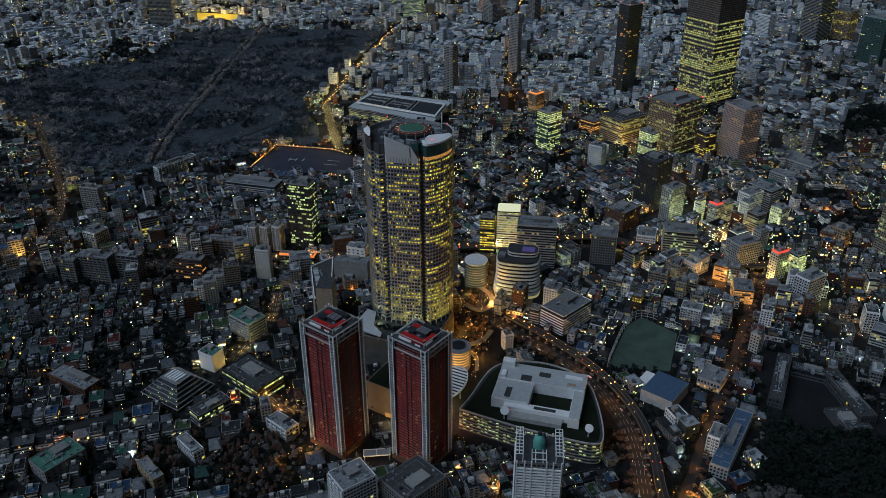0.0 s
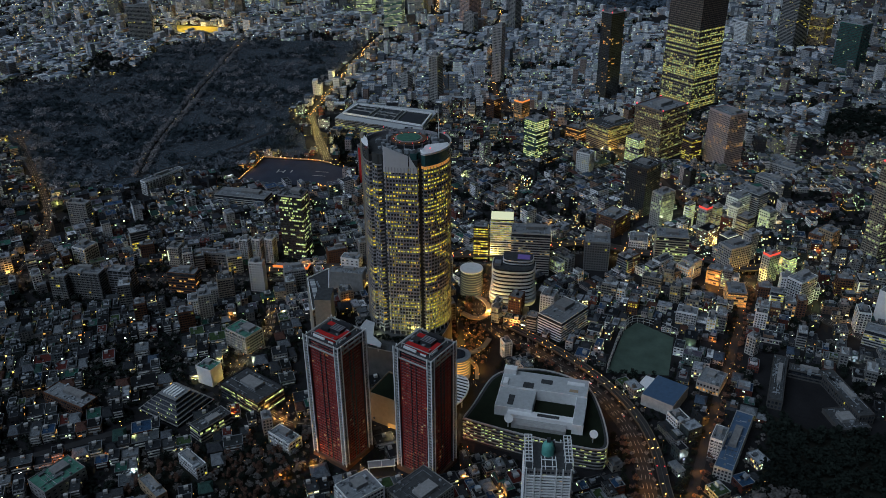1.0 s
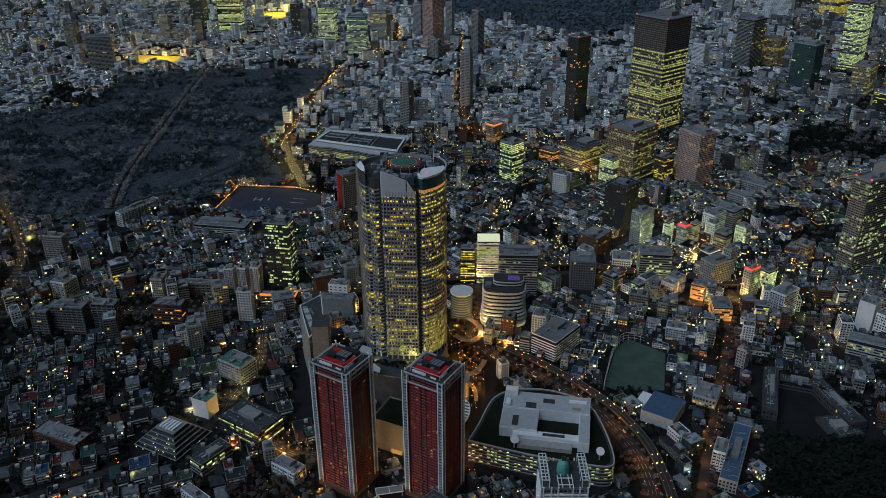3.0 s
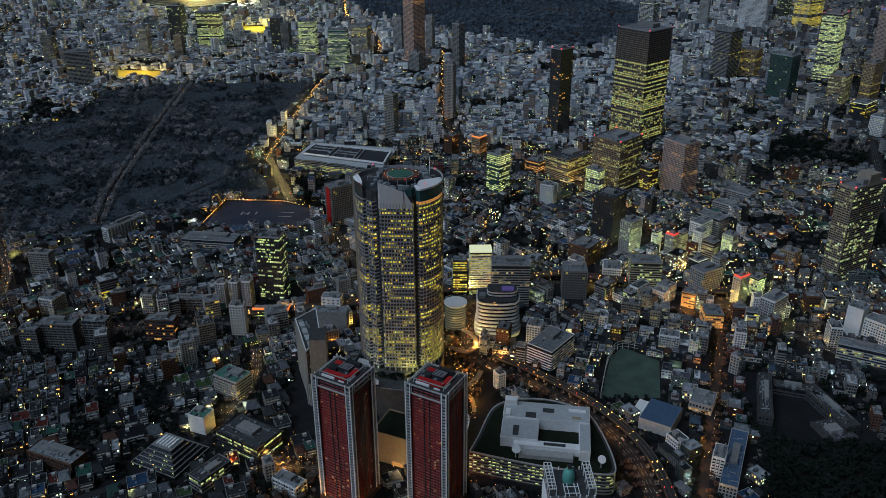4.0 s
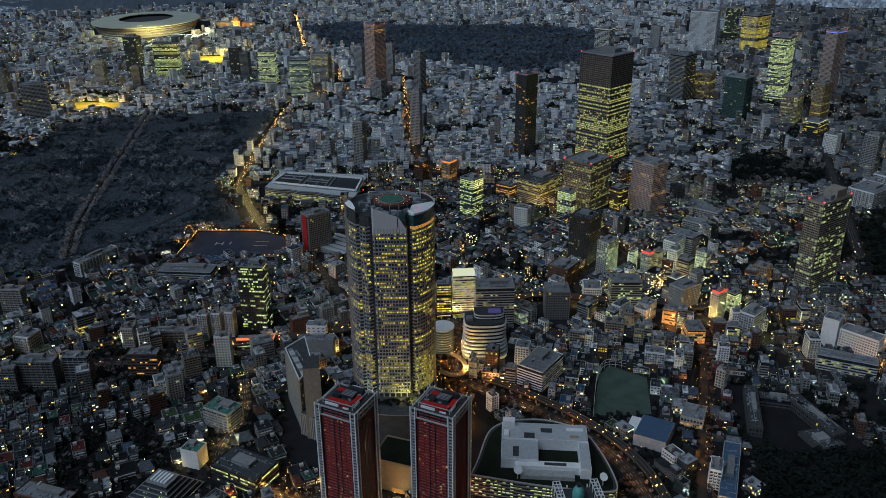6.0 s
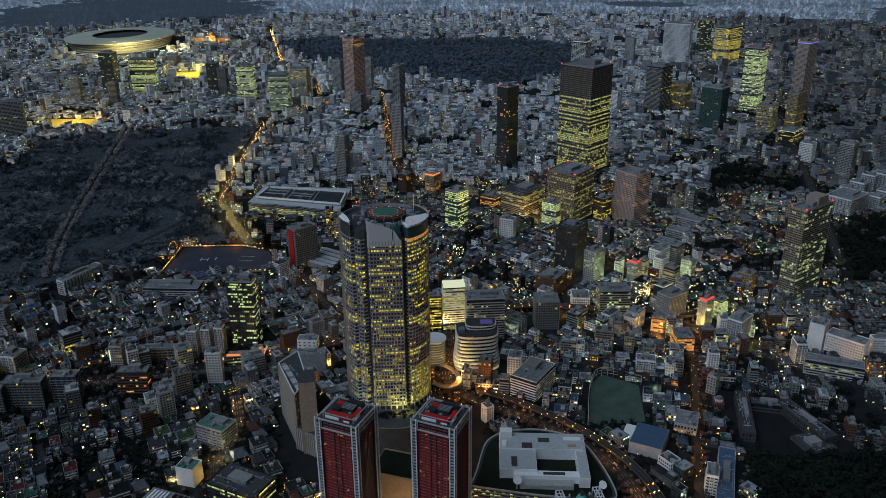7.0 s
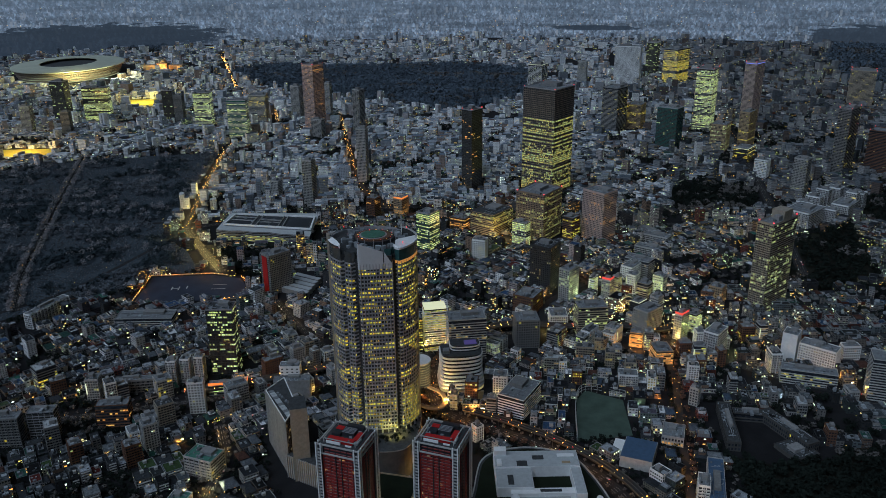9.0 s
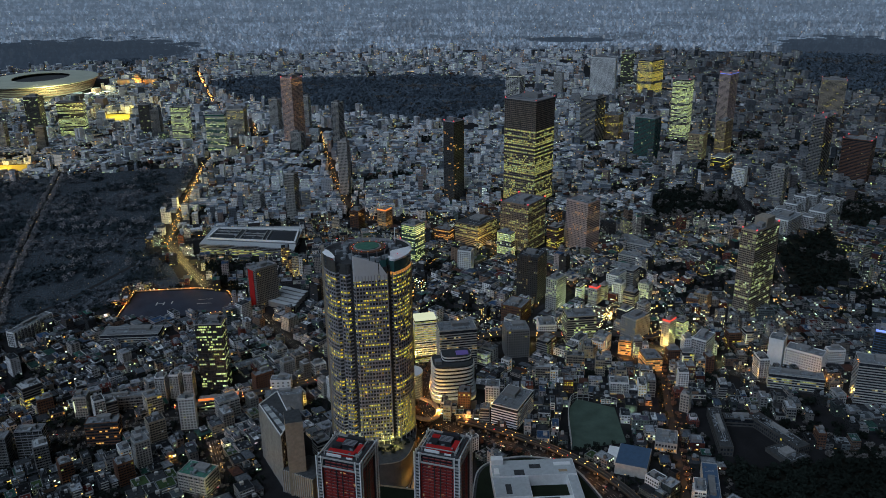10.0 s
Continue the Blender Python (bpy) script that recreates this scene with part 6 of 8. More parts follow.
tower("office_building", "flat black office building with lit strip windows", -415, 643, 59, 37, 18, -22, style='bands', wall='darkmetal', share=0.4, lit='litgreen', roof='darkroof')
tower("office_building", "low dark building with lit strip windows", -433, 584, 18, 39, 15, -26, style='bands', wall='concrete', share=0.3, lit='litgreen', roof='darkroof')
tower("house", "white house with a green pitched roof", -477, 661, 21, 18, 22, -12, style='blank', wall='white', share=0, roof='greenroof')
tower("apartment_tower", "white apartment block among bare trees", -349, 582, 31, 15, 14, -23, style='balcony', wall='white', share=0.06)
tower("office_building", "pale low building with roof plant", -422, 527, 32, 11, 13, -28, style='grid', wall='white', share=0.03)
tower("office_building", "long low building with a pinkish roof", -440, 486, 35, 11, 12, -30, style='blank', wall='tan', share=0.05)
tower("office_building", "wide low brown building", -602, 583, 60, 21, 14, -13, style='grid', wall='brown', share=0.03, roof='greyroof')
tower("apartment_tower", "white banded apartment tower with a flat roof", -240, 507, 28, 33, 40, -38, style='balcony', wall='white', share=0.06)
tower("office_building", "dark low office block with glass sheds on its roof", -190, 530, 39, 46, 28, -30, style='grid', wall='concrete', share=0.05, roof='darkroof')
tower("office_building", "white office block with orange lit windows", 72, 792, 25, 30, 12, -18, style='grid', wall='pale', share=0.6, lit='litorange')
tower("apartment_tower", "white apartment block beside the orange street", 75, 681, 12, 23, 24, -15, style='balcony', wall='white', share=0.1)
tower("row_building", "long building with a blue metal roof", 91, 687, 17, 95, 14, -15, style='grid', wall='pale', share=0.05, roof='blueroof')
tower("apartment_tower", "grey apartment block beside the expressway", 119, 870, 11, 10, 25, -35, style='grid', wall='pale', share=0.05)
tower("apartment_tower", "long low housing slab", 210, 1489, 66, 14, 14, -62, style='balcony', wall='concrete', share=0.03)
tower("apartment_tower", "white stepped apartment complex", 536, 1560, 51, 70, 35, -47, style='balcony', wall='white', share=0.04)
tower("apartment_tower", "white stepped apartment complex", 643, 1612, 35, 60, 30, -44, style='balcony', wall='white', share=0.04)
tower("office_tower", "green glass office tower with yellow lit floors", -232, 1436, 30, 33, 75, -35, style='curtain', wall='tealglass', glass='greenpanes', share=0.45, lit='litgreen')
tower("office_building", "white slim office block with lit front", -135, 1385, 25, 19, 38, -20, style='grid', wall='white', share=0.2)
tower("office_building", "brown office block with orange lit floors", -170, 1547, 35, 20, 26, -30, style='bands', wall='brown', share=0.6, lit='litorange')
tower("office_building", "tall narrow block with red and white sign lights", -294, 1636, 21, 25, 40, -30, style='grid', wall='tan', share=0.3, lit='litorange', sign='signorange')
tower("apartment_tower", "slim dark apartment tower", -352, 1629, 21, 21, 44, -30, style='balcony', wall='brown', share=0.15, lit='litorange')
tower("office_building", "brown tiled block with an orange lit side", 229, 1182, 19, 25, 22, -30, style='grid', wall='brown', share=0.4, lit='litorange')
tower("apartment_tower", "small pale apartment tower", -588, 1780, 19, 19, 40, -20, style='grid', wall='pale', share=0.05)
tower("apartment_tower", "white stepped housing block", 212, 1461, 50, 22, 16, -35, style='balcony', wall='pale', share=0.02)
tower("apartment_tower", "white stepped housing block", 184, 1395, 54, 22, 16, -35, style='balcony', wall='pale', share=0.02)
tower("apartment_building", "long pale apartment slab beside the woods", -830, 1138, 78, 13, 24, 68, style="balcony", wall="white", share=0.03)
tower("office_building", "low dark building with an orange neon roof sign", -487, 908, 50, 14, 14, 6, style="bands", wall="concrete", share=0.3, lit="litgreen", sign="signorange")
tower("office_building", "narrow shop block with a red lit roof sign", 67, 1196, 15, 14, 36, -38, style="grid", wall="pale", share=0.35, lit="litgreen",sign='signred')
tower("office_building", "olive grey office block with yellow lit floors", 125, 1186, 20, 18, 34, -38, style="bands", wall="beige", share=0.4, lit="litmid")
tower("shop_building", "slim shop block with green lit front", 44, 1200, 9, 14, 40, -38, style="bands", wall="white", share=0.8, lit="litgreen",board=1)
tower("shop_building", "slim shop block with yellow lit floors", 84, 1204, 10, 14, 38, -38, style="bands", wall="pale", share=0.8, lit="litmid",board=3)
tower("office_building", "white office block with a lit roof storey", 113, 1218, 16, 18, 36, -38, style="grid", wall="white", share=0.2, lit="litgreen",board=1)
tower("office_building", "grey slab office block with strip windows", 140, 1292, 44, 26, 34, -38, style="bands", wall="pale", share=0.1, lit="litdim")
tower("office_building", "pale block with green lit stair", 160, 1226, 18, 16, 30, -38, style="grid", wall="pale", share=0.3, lit="litgreen",board=3)
tower("office_building", "brown block with orange washed walls", 242, 1180, 22, 20, 30, -38, style="grid", wall="tan", share=0.3, lit="litorange")
tower("shop_building", "low shop block with orange lit floors", 80, 1034, 18, 16, 22, -20, style="bands", wall="tan", share=0.7, lit="litorange",board=4)
tower("office_building", "slim tower with a column of white lights", 128, 1118, 14, 16, 40, -45, style="grid", wall="pale", share=0.15, lit="litgreen",board=1)
tower("office_building", "dark narrow office block with a sloping lit roof edge", 98, 1112, 16, 22, 36, -45, style="grid", wall="darkmetal", share=0.12, lit="litdim",rim=1)
tower("office_building", "green lit glass office block", 176, 1080, 16, 18, 30, -45, style="bands", wall="mullion", share=0.7, lit="litgreen")

tower("apartment_building", "pale slab of flats beside the cemetery", -1470, 2072, 66, 22, 94, 20, style="balcony", wall="pale", share=0.05)
tower("office_tower", "grey office tower among far lights", -1701, 2288, 34, 30, 86, 5, style="grid", wall="concrete", share=0.2, lit="litmid")
tower("office_tower", "slim grey office tower near the stadium", -1490, 2478, 30, 26, 81, 0, style="grid", wall="pale", share=0.15, lit="litgreen")
tower("office_tower", "teal glass office tower with dark floors", 425, 2222, 58, 44, 112, -38, style="curtain", wall="tealglass", glass="greenpanes", share=0.06, lit="litgreen")
tower("office_building", "plain white office block in low houses", 184, 2423, 36, 30, 60, -35, style="grid", wall="white", share=0.03)
tower("office_tower", "white framed office tower with a lit crown", 104, 2680, 48, 44, 163, -30, style="curtain", wall="white", share=0.1, lit="litgreen", rim=1)
tower("office_tower", "dark brown office tower at the wood's edge", 879, 1938, 66, 50, 106, -40, style="bands", wall="brown", share=0.05, lit="litdim", red=1)
tower("apartment_tower", "slim grey tower beside the far park", 345, 3259, 34, 30, 87, -20, style="grid", wall="pale", share=0.05)
tower("office_tower", "dark office tower behind the hotel", 674, 3484, 44, 40, 130, -30, style="curtain", wall="darkmetal", share=0.2, lit="litgreen")
tower("office_building", "white office block with lit stair side", 576, 1913, 30, 26, 44, -38, style="grid", wall="white", share=0.3, lit="litmid")
tower("apartment_tower", "pale stepped apartment tower on the slope", 603, 1752, 30, 26, 88, -42, style="balcony", wall="pale", share=0.1, lit="litmid")
tower("apartment_building", "pinkish grey slab of flats", -1363, 2461, 26, 20, 66, 0, style="grid", wall="beige", share=0.06)
tower("office_tower", "dark office tower among lit blocks", -1100, 2640, 34, 30, 98, 0, style="curtain", wall="darkmetal", share=0.08, lit="litgreen")
tower("office_tower", "dark grey office tower among lit blocks", -1055, 2600, 26, 30, 88, 0, style="grid", wall="concrete", share=0.1, lit="litdim")
tower("apartment_building", "pale low wing before the reddish tower", -578, 2385, 38, 18, 53, -30, style="balcony", wall="pale", share=0.06)
tower("office_building", "long grey office slab with strip windows", 384, 880, 76, 30, 58, -18, style="bands", wall="pale", share=0.08, lit="litdim")
tower("office_building", "dark blue glass office block", 436, 975, 34, 30, 55, -30, style="curtain", wall="blueroof", share=0.02, lit="litdim", sign="signblue")
tower("hotel", "low hotel podium with a lit top floor", 285, 922, 70, 20, 20, -18, style="bands", wall="pale", share=0.3, lit="litmid")
for x, y, w, h in ((590, 1640, 30, 36), (620, 1665, 26, 44), (655, 1690, 30, 40), (560, 1620, 26, 30), (690, 1655, 28, 38), (600, 1580, 26, 26), (665, 1630, 22, 46)):
    tower("apartment_building", "white stepped flats on the wooded slope", x, y, w, w * 0.8, h, -44, style="balcony", wall="white", share=0.04, plants=4)
tower("school_building", "dark grey school wing with a flat roof", 143, 810, 15, 88, 12, -9, style="grid", wall="parapet", share=0.02, roof="darkroof")
tower("school_building", "low school hall along the dark yard", 180, 834, 46, 13, 10, -9, style="bands", wall="parapet", share=0.03, roof="darkroof")
tower("school_building", "grey school wing with a glass roof", 211, 800, 17, 80, 12, 23, style="grid", wall="parapet", share=0.02, roof="darkroof")
tower("school_building", "low dark hall with a pale roof edge", 208, 764, 34, 36, 4, 22, style="blank", wall="parapet", share=0, roof="darkroof")


# ---- the fabric of small buildings ----
crng = np.random.default_rng(21)
EYE_AXIS = np.array([-110.0, -40.0])


def in_view_fan(p, margin=60.0):
    d = p - EYE_AXIS
    head = np.degrees(np.arctan2(d[:, 0], d[:, 1]))
    dist = np.linalg.norm(d, axis=1)
    slack = np.degrees(np.arctan2(margin + 120, dist))
    return (head > -46.5 - slack) & (head < 30.5 + slack) & (dist > 440) & (dist < 4790)


def free_of(p, r):
    """True where a lot of half-size r keeps clear of roads, woods, fields and placed buildings."""
    ok = np.ones(len(p), bool)
    for poly, _ in WOODS:
        ok &= ~in_poly(p, poly)
    for poly in CLOSED:
        ok &= ~in_poly(p, poly)
        ok &= from_line(p, list(poly) + [poly[0]]) > r
    for line, width in LINES:
        near = from_line(p, line[::3] if len(line) > 12 else line)
        ok &= near > width / 2 + r + 1.0
    for line in EXP_LINES:
        ok &= from_line(p, line[::3]) > 9 + r
    for x, y, hw, hd, a in TAKEN:
        d = p - np.array([x, y])
        u = d[:, 0] * math.cos(a) + d[:, 1] * math.sin(a)
        v = -d[:, 0] * math.sin(a) + d[:, 1] * math.cos(a)
        ok &= (np.abs(u) > hw + r + 1.5) | (np.abs(v) > hd + r + 1.5)
    return ok


def make_lots():
    """Lots in rows along little streets, the rows turned differently from quarter to quarter."""
    seeds, angles = [], []
    while len(seeds) < 100:
        p = np.array([crng.uniform(-3600, 2700), crng.uniform(380, 5000)])
        keep = crng.random() < (1.0 if p[1] < 2200 else 0.55)
        if keep and in_view_fan(p[None], 400)[0]:
            seeds.append(p)
            angles.append(crng.choice([-22, -10, 5, 18, 33, 48]) + crng.uniform(-6, 6))
    seeds = np.array(seeds)
    rows = []
    for k, (s, a) in enumerate(zip(seeds, angles)):
        far = s[1] > 2300
        grow = 1.55 if s[1] > 3200 else (1.2 if far else 1.0)
        ca, sa = math.cos(radians(a)), math.sin(radians(a))
        v = -620.0
        row = 0
        while v < 620:
            depth = crng.uniform(13, 21) * grow
            u = -620.0 + crng.uniform(0, 20)
            cnt = 0
            while u < 620:
                width = crng.choice([9.5, 12, 14, 16.5, 20, 27], p=[0.16, 0.24, 0.24, 0.18, 0.12, 0.06]) * grow * crng.uniform(0.9, 1.1)
                cu, cv = u + width / 2, v + depth / 2
                rows.append((s[0] + cu * ca - cv * sa, s[1] + cu * sa + cv * ca, width - crng.uniform(0.3, 1.5), depth - crng.uniform(0.3, 2.0), radians(a + crng.normal(0, 1.2)), k))
                u += width
                cnt += 1
                if cnt % 6 == 0:
                    u += crng.uniform(4, 7)
            v += depth
            row += 1
            if row % 2 == 0:
                v += crng.uniform(3.5, 6.5)
    lots = np.array(rows)
    p = lots[:, :2]
    lots = lots[in_view_fan(p)]
    p = lots[:, :2]
    own = np.empty(len(p), int)
    for c in range(0, len(p), 20000):
        own[c:c + 20000] = np.argmin(((p[c:c + 20000, None] - seeds[None]) ** 2).sum(-1), 1)
    lots = lots[own == lots[:, 5].astype(int)]
    r = np.minimum(lots[:, 2], lots[:, 3]) / 2
    lots = lots[free_of(lots[:, :2], r)]
    return lots[crng.random(len(lots)) < 0.97]


def grove(p):
    """Where a quarter keeps trees in place of houses."""
    out = []
    for x, y in p:
        s = 60.0 if y < 1000 else 95.0
        out.append(noise.noise((x / s, y / (s * 0.8), 9.5)) + 0.35 * noise.noise((x / 22, y / 22, 4.5)))
    return np.array(out)


LOTS = make_lots()
green = grove(LOTS[:, :2]) > np.where((LOTS[:, 1] < 1000) & ((LOTS[:, 0] < -470) | (LOTS[:, 0] > 130)), 0.2, np.where(LOTS[:, 1] < 1000, 0.46, np.where(LOTS[:, 1] < 1700, 0.4, 0.31)))
GROVES = LOTS[green & (LOTS[:, 1] < 2600)]
LOTS = LOTS[~green]
P = LOTS[:, :2]
road_near = np.full(len(P), 1e9)
for line, width in LINES:
    if width >= 14:
        road_near = np.minimum(road_near, from_line(P, line[::3]) - width / 2)
centre = np.exp(-(((P[:, 0] - 90) / 190) ** 2 + ((P[:, 1] - 1130) / 190) ** 2))
chance = 0.1 + 0.5 * np.exp(-road_near / 28) + 0.4 * centre + 0.14 * np.clip((P[:, 1] - 1700) / 1500, 0, 1)
tall = crng.random(len(P)) < chance
HT = np.where(tall, crng.gamma(4.0, 4.0, len(P)) + 8, crng.gamma(7.0, 0.8, len(P)) + 3.6)
HT = np.clip(HT, 5.5, 48)
slim = np.minimum(LOTS[:, 2], LOTS[:, 3])
HT = np.minimum(HT, slim * 2.3)
far_rng = np.random.default_rng(64)
rise = (P[:, 1] > 1350) & (far_rng.random(len(P)) < 0.02)
HT = np.where(rise, np.minimum(far_rng.uniform(20, 52, len(P)), np.maximum(slim, 12) * 3.4), HT)
low_quarter = ((P[:, 1] < 900) & (P[:, 0] > -110) & (P[:, 0] < 150)) | ((P[:, 1] < 740) & (P[:, 0] < -400))
HT = np.where(low_quarter, np.minimum(HT, 9 + 0.25 * HT), HT)
DIST = np.linalg.norm(P - EYE_AXIS, axis=1)

# taller ones near the walk stand as buildings of their own
STYLES = ["grid", "balcony", "bands", "grid", "balcony", "grid"]
WALLS = ["pale", "white", "concrete", "beige", "pale", "brown", "concrete", "white"]
cand = np.where((HT > 17) & (DIST < 1500) & (slim > 8))[0]
cand = cand[np.argsort(DIST[cand])][:150]
for k in cand:
    x, y, w, d, a, _ = LOTS[k]
    s, wl = STYLES[k % 6], WALLS[(k * 7) % 8]
    kind = "apartment_building" if s == "balcony" else "office_building"
    shade = {"pale": "pale grey", "white": "white", "concrete": "grey concrete", "beige": "beige tiled", "brown": "brown tiled"}[wl]
    shape = {"grid": "with rows of square windows", "balcony": "with balconies on each floor", "bands": "with strip windows"}[s]
    share = float(np.clip(crng.gamma(1.2, 0.09) + 0.35 * centre[k], 0, 0.7))
    tower(kind, "%s mid-rise block %s" % (shade, shape), x, y, w, d, HT[k], math.degrees(a), style=s, wall=wl, share=share, lit=["lit", "litdim", "litgreen", "litorange", "litdim"][k % 5], bay=2.9, fl=3.3, roof=["greyroof", "darkroof", "paleroof", "greyroof"][k % 4], category=kind.replace("_", " "), plants=2, board=int(centre[k] > 0.25 and k % 2 == 0) * (1 + k % 4))
rest = np.ones(len(LOTS), bool)
rest[cand] = False

# small houses in the nearest quarter stand singly
near = np.where(rest & (HT < 17) & (P[:, 1] < 760) & (P[:, 0] > -640) & (P[:, 0] < 140))[0]
near = near[np.argsort(np.hypot(P[near, 0] + 420, (P[near, 1] - 560)))][:290]
rest[near] = False


def block_mesh(name, lots, heights, mats, inset=0.45, sink=0.8, single=False):
    """Flat-roofed blocks with a raised roof edge: walls, rim and a sunk roof."""
    n = len(lots)
    sx = np.array([-1, 1, 1, -1]) / 2
    sy = np.array([-1, -1, 1, 1]) / 2
    a = lots[:, 4:5]
    ca, sa = np.cos(a), np.sin(a)

    def level(shrink, z):
        lx, ly = (lots[:, 2:3] - shrink) * sx, (lots[:, 3:4] - shrink) * sy
        return np.stack([lots[:, 0:1] + lx * ca - ly * sa, lots[:, 1:2] + lx * sa + ly * ca, np.broadcast_to(z[:, None], (n, 4))], -1)
    z0 = np.zeros(n)
    v = np.concatenate([level(0, z0), level(0, heights), level(2 * inset, heights), level(2 * inset, heights - sink)], 1)
    s = [[i, (i + 1) % 4, (i + 1) % 4 + 4, i + 4] for i in range(4)]
    rim = [[i + 4, (i + 1) % 4 + 4, (i + 1) % 4 + 8, i + 8] for i in range(4)]
    inner = [[i + 8, (i + 1) % 4 + 8, (i + 1) % 4 + 12, i + 12] for i in range(4)]
    f = np.array(s + rim + inner + [[12, 13, 14, 15]])
    faces = (np.arange(n)[:, None, None] * 16 + f[None]).reshape(-1, 4)
    idx = np.tile([0] * 4 + [2] * 8 + [1], n)
    off = crng.uniform(0, 90, n)
    uv = np.zeros((n, 13, 4, 2))
    w, d = lots[:, 2], lots[:, 3]
    start = np.stack([off, off + w, off + w + d, off + 2 * w + d], 1)
    length = np.stack([w, d, w, d], 1)
    for i in range(4):
        uv[:, i, 0, 0] = uv[:, i, 3, 0] = start[:, i]
        uv[:, i, 1, 0] = uv[:, i, 2, 0] = start[:, i] + length[:, i]
        uv[:, i, 2, 1] = uv[:, i, 3, 1] = heights
    return mesh_from(name, v.reshape(-1, 3), faces, mats, idx, uv.reshape(-1, 2))


def simple_blocks(name, lots, heights, mats):
    n = len(lots)
    v = box_corners(np.c_[lots[:, :2], np.zeros(n), lots[:, 2:4], heights, lots[:, 4]])
    faces = (np.arange(n)[:, None, None] * 8 + BOXF[None, :5]).reshape(-1, 4)
    w, d = lots[:, 2], lots[:, 3]
    off = crng.uniform(0, 90, n)
    uv = np.zeros((n, 5, 4, 2))
    start = np.stack([off, off + w, off + w + d, off + 2 * w + d], 1)
    length = np.stack([w, d, w, d], 1)
    for i in range(4):
        uv[:, i, 0, 0] = uv[:, i, 3, 0] = start[:, i]
        uv[:, i, 1, 0] = uv[:, i, 2, 0] = start[:, i] + length[:, i]
        uv[:, i, 2, 1] = uv[:, i, 3, 1] = heights
    return mesh_from(name, v.reshape(-1, 3), faces, mats, np.tile([0, 0, 0, 0, 1], n), uv.reshape(-1, 2))


def gable_blocks(name, lots, heights, mats, rise):
    """Houses with a ridge along the longer side and small eaves."""
    n = len(lots)
    w, d, a = lots[:, 2], lots[:, 3], lots[:, 4]
    ca, sa = np.cos(a)[:, None], np.sin(a)[:, None]

    def place(lx, ly, z):
        return np.stack([lots[:, 0:1] + lx * ca - ly * sa, lots[:, 1:2] + lx * sa + ly * ca, z], -1)
    sx, sy = np.array([-1, 1, 1, -1]) / 2, np.array([-1, -1, 1, 1]) / 2
    zz = np.zeros((n, 4))
    base = place(w[:, None] * sx, d[:, None] * sy, zz)
    eave = place(w[:, None] * sx, d[:, None] * sy, zz + heights[:, None])
    wide = place((w[:, None] + 1.0) * sx, (d[:, None] + 1.0) * sy, zz + heights[:, None] - 0.1)
    ridge = place(np.stack([-w * 0.3, w * 0.3], 1), np.zeros((n, 2)), np.repeat((heights + rise)[:, None], 2, 1))
    v = np.concatenate([base, eave, wide, ridge], 1)
    q = np.array([[0, 1, 5, 4], [1, 2, 6, 5], [2, 3, 7, 6], [3, 0, 4, 7], [8, 9, 13, 12], [10, 11, 12, 13]])
    t = np.array([[9, 10, 13], [11, 8, 12]])
    k = np.arange(n)[:, None, None] * 14
    off = crng.uniform(0, 90, n)
    uv = np.zeros((n, 6, 4, 2))
    start = np.stack([off, off + w, off + w + d, off + 2 * w + d], 1)
    length = np.stack([w, d, w, d], 1)
    for i in range(4):
        uv[:, i, 0, 0] = uv[:, i, 3, 0] = start[:, i]
        uv[:, i, 1, 0] = uv[:, i, 2, 0] = start[:, i] + length[:, i]
        uv[:, i, 2, 1] = uv[:, i, 3, 1] = heights
    uv = np.concatenate([uv.reshape(-1, 2), np.zeros((n * 6, 2))])
    return mesh_from(name, v.reshape(-1, 3), [(k + q[None]).reshape(-1, 4), (k + t[None]).reshape(-1, 3)], mats, np.concatenate([np.tile([0, 0, 0, 0, 1, 1], n), np.ones(2 * n)]), uv)


# some lots hold two joined blocks of unequal height, some a set-back upper storey
split = rest & (LOTS[:, 2] > 12.5) & (crng.random(len(LOTS)) < 0.42)
split[near] = False
S, hs = LOTS[split].copy(), HT[split]
cut = crng.uniform(0.35, 0.65, len(S))
ux = np.c_[np.cos(S[:, 4]), np.sin(S[:, 4])]
uy = np.c_[-np.sin(S[:, 4]), np.cos(S[:, 4])]
A, B = S.copy(), S.copy()
A[:, 2], B[:, 2] = S[:, 2] * cut - 0.3, S[:, 2] * (1 - cut) - 0.3
A[:, :2] = S[:, :2] - ux * (S[:, 2:3] * (1 - cut[:, None]) / 2)
B[:, :2] = S[:, :2] + ux * (S[:, 2:3] * cut[:, None] / 2)
B[:, 3] = S[:, 3] * crng.uniform(0.6, 1.0, len(S))
B[:, :2] += uy * ((S[:, 3] - B[:, 3]) * crng.choice([-0.5, 0.5], len(S)))[:, None]
hb = np.clip(hs * crng.uniform(0.45, 1.25, len(S)), 3.5, 48)
back = (~split) & rest & (HT < 20) & (crng.random(len(LOTS)) < 0.35)
C, hc = LOTS[back].copy(), HT[back] + crng.uniform(2.6, 3.6, back.sum())
C[:, 2] *= crng.uniform(0.45, 0.75, len(C))
C[:, 3] *= crng.uniform(0.45, 0.8, len(C))
C[:, :2] += np.c_[np.cos(C[:, 4]), np.sin(C[:, 4])] * (crng.uniform(-0.12, 0.12, len(C)) * LOTS[back, 2])[:, None]
LOTS[split] = A
LOTS = np.concatenate([LOTS, B, C])
HT = np.concatenate([HT, hb, hc])
rest = np.concatenate([rest, np.ones(len(B) + len(C), bool)])
upper = np.concatenate([np.zeros(len(P), bool), np.zeros(len(B), bool), np.ones(len(C), bool)])
P = LOTS[:, :2]
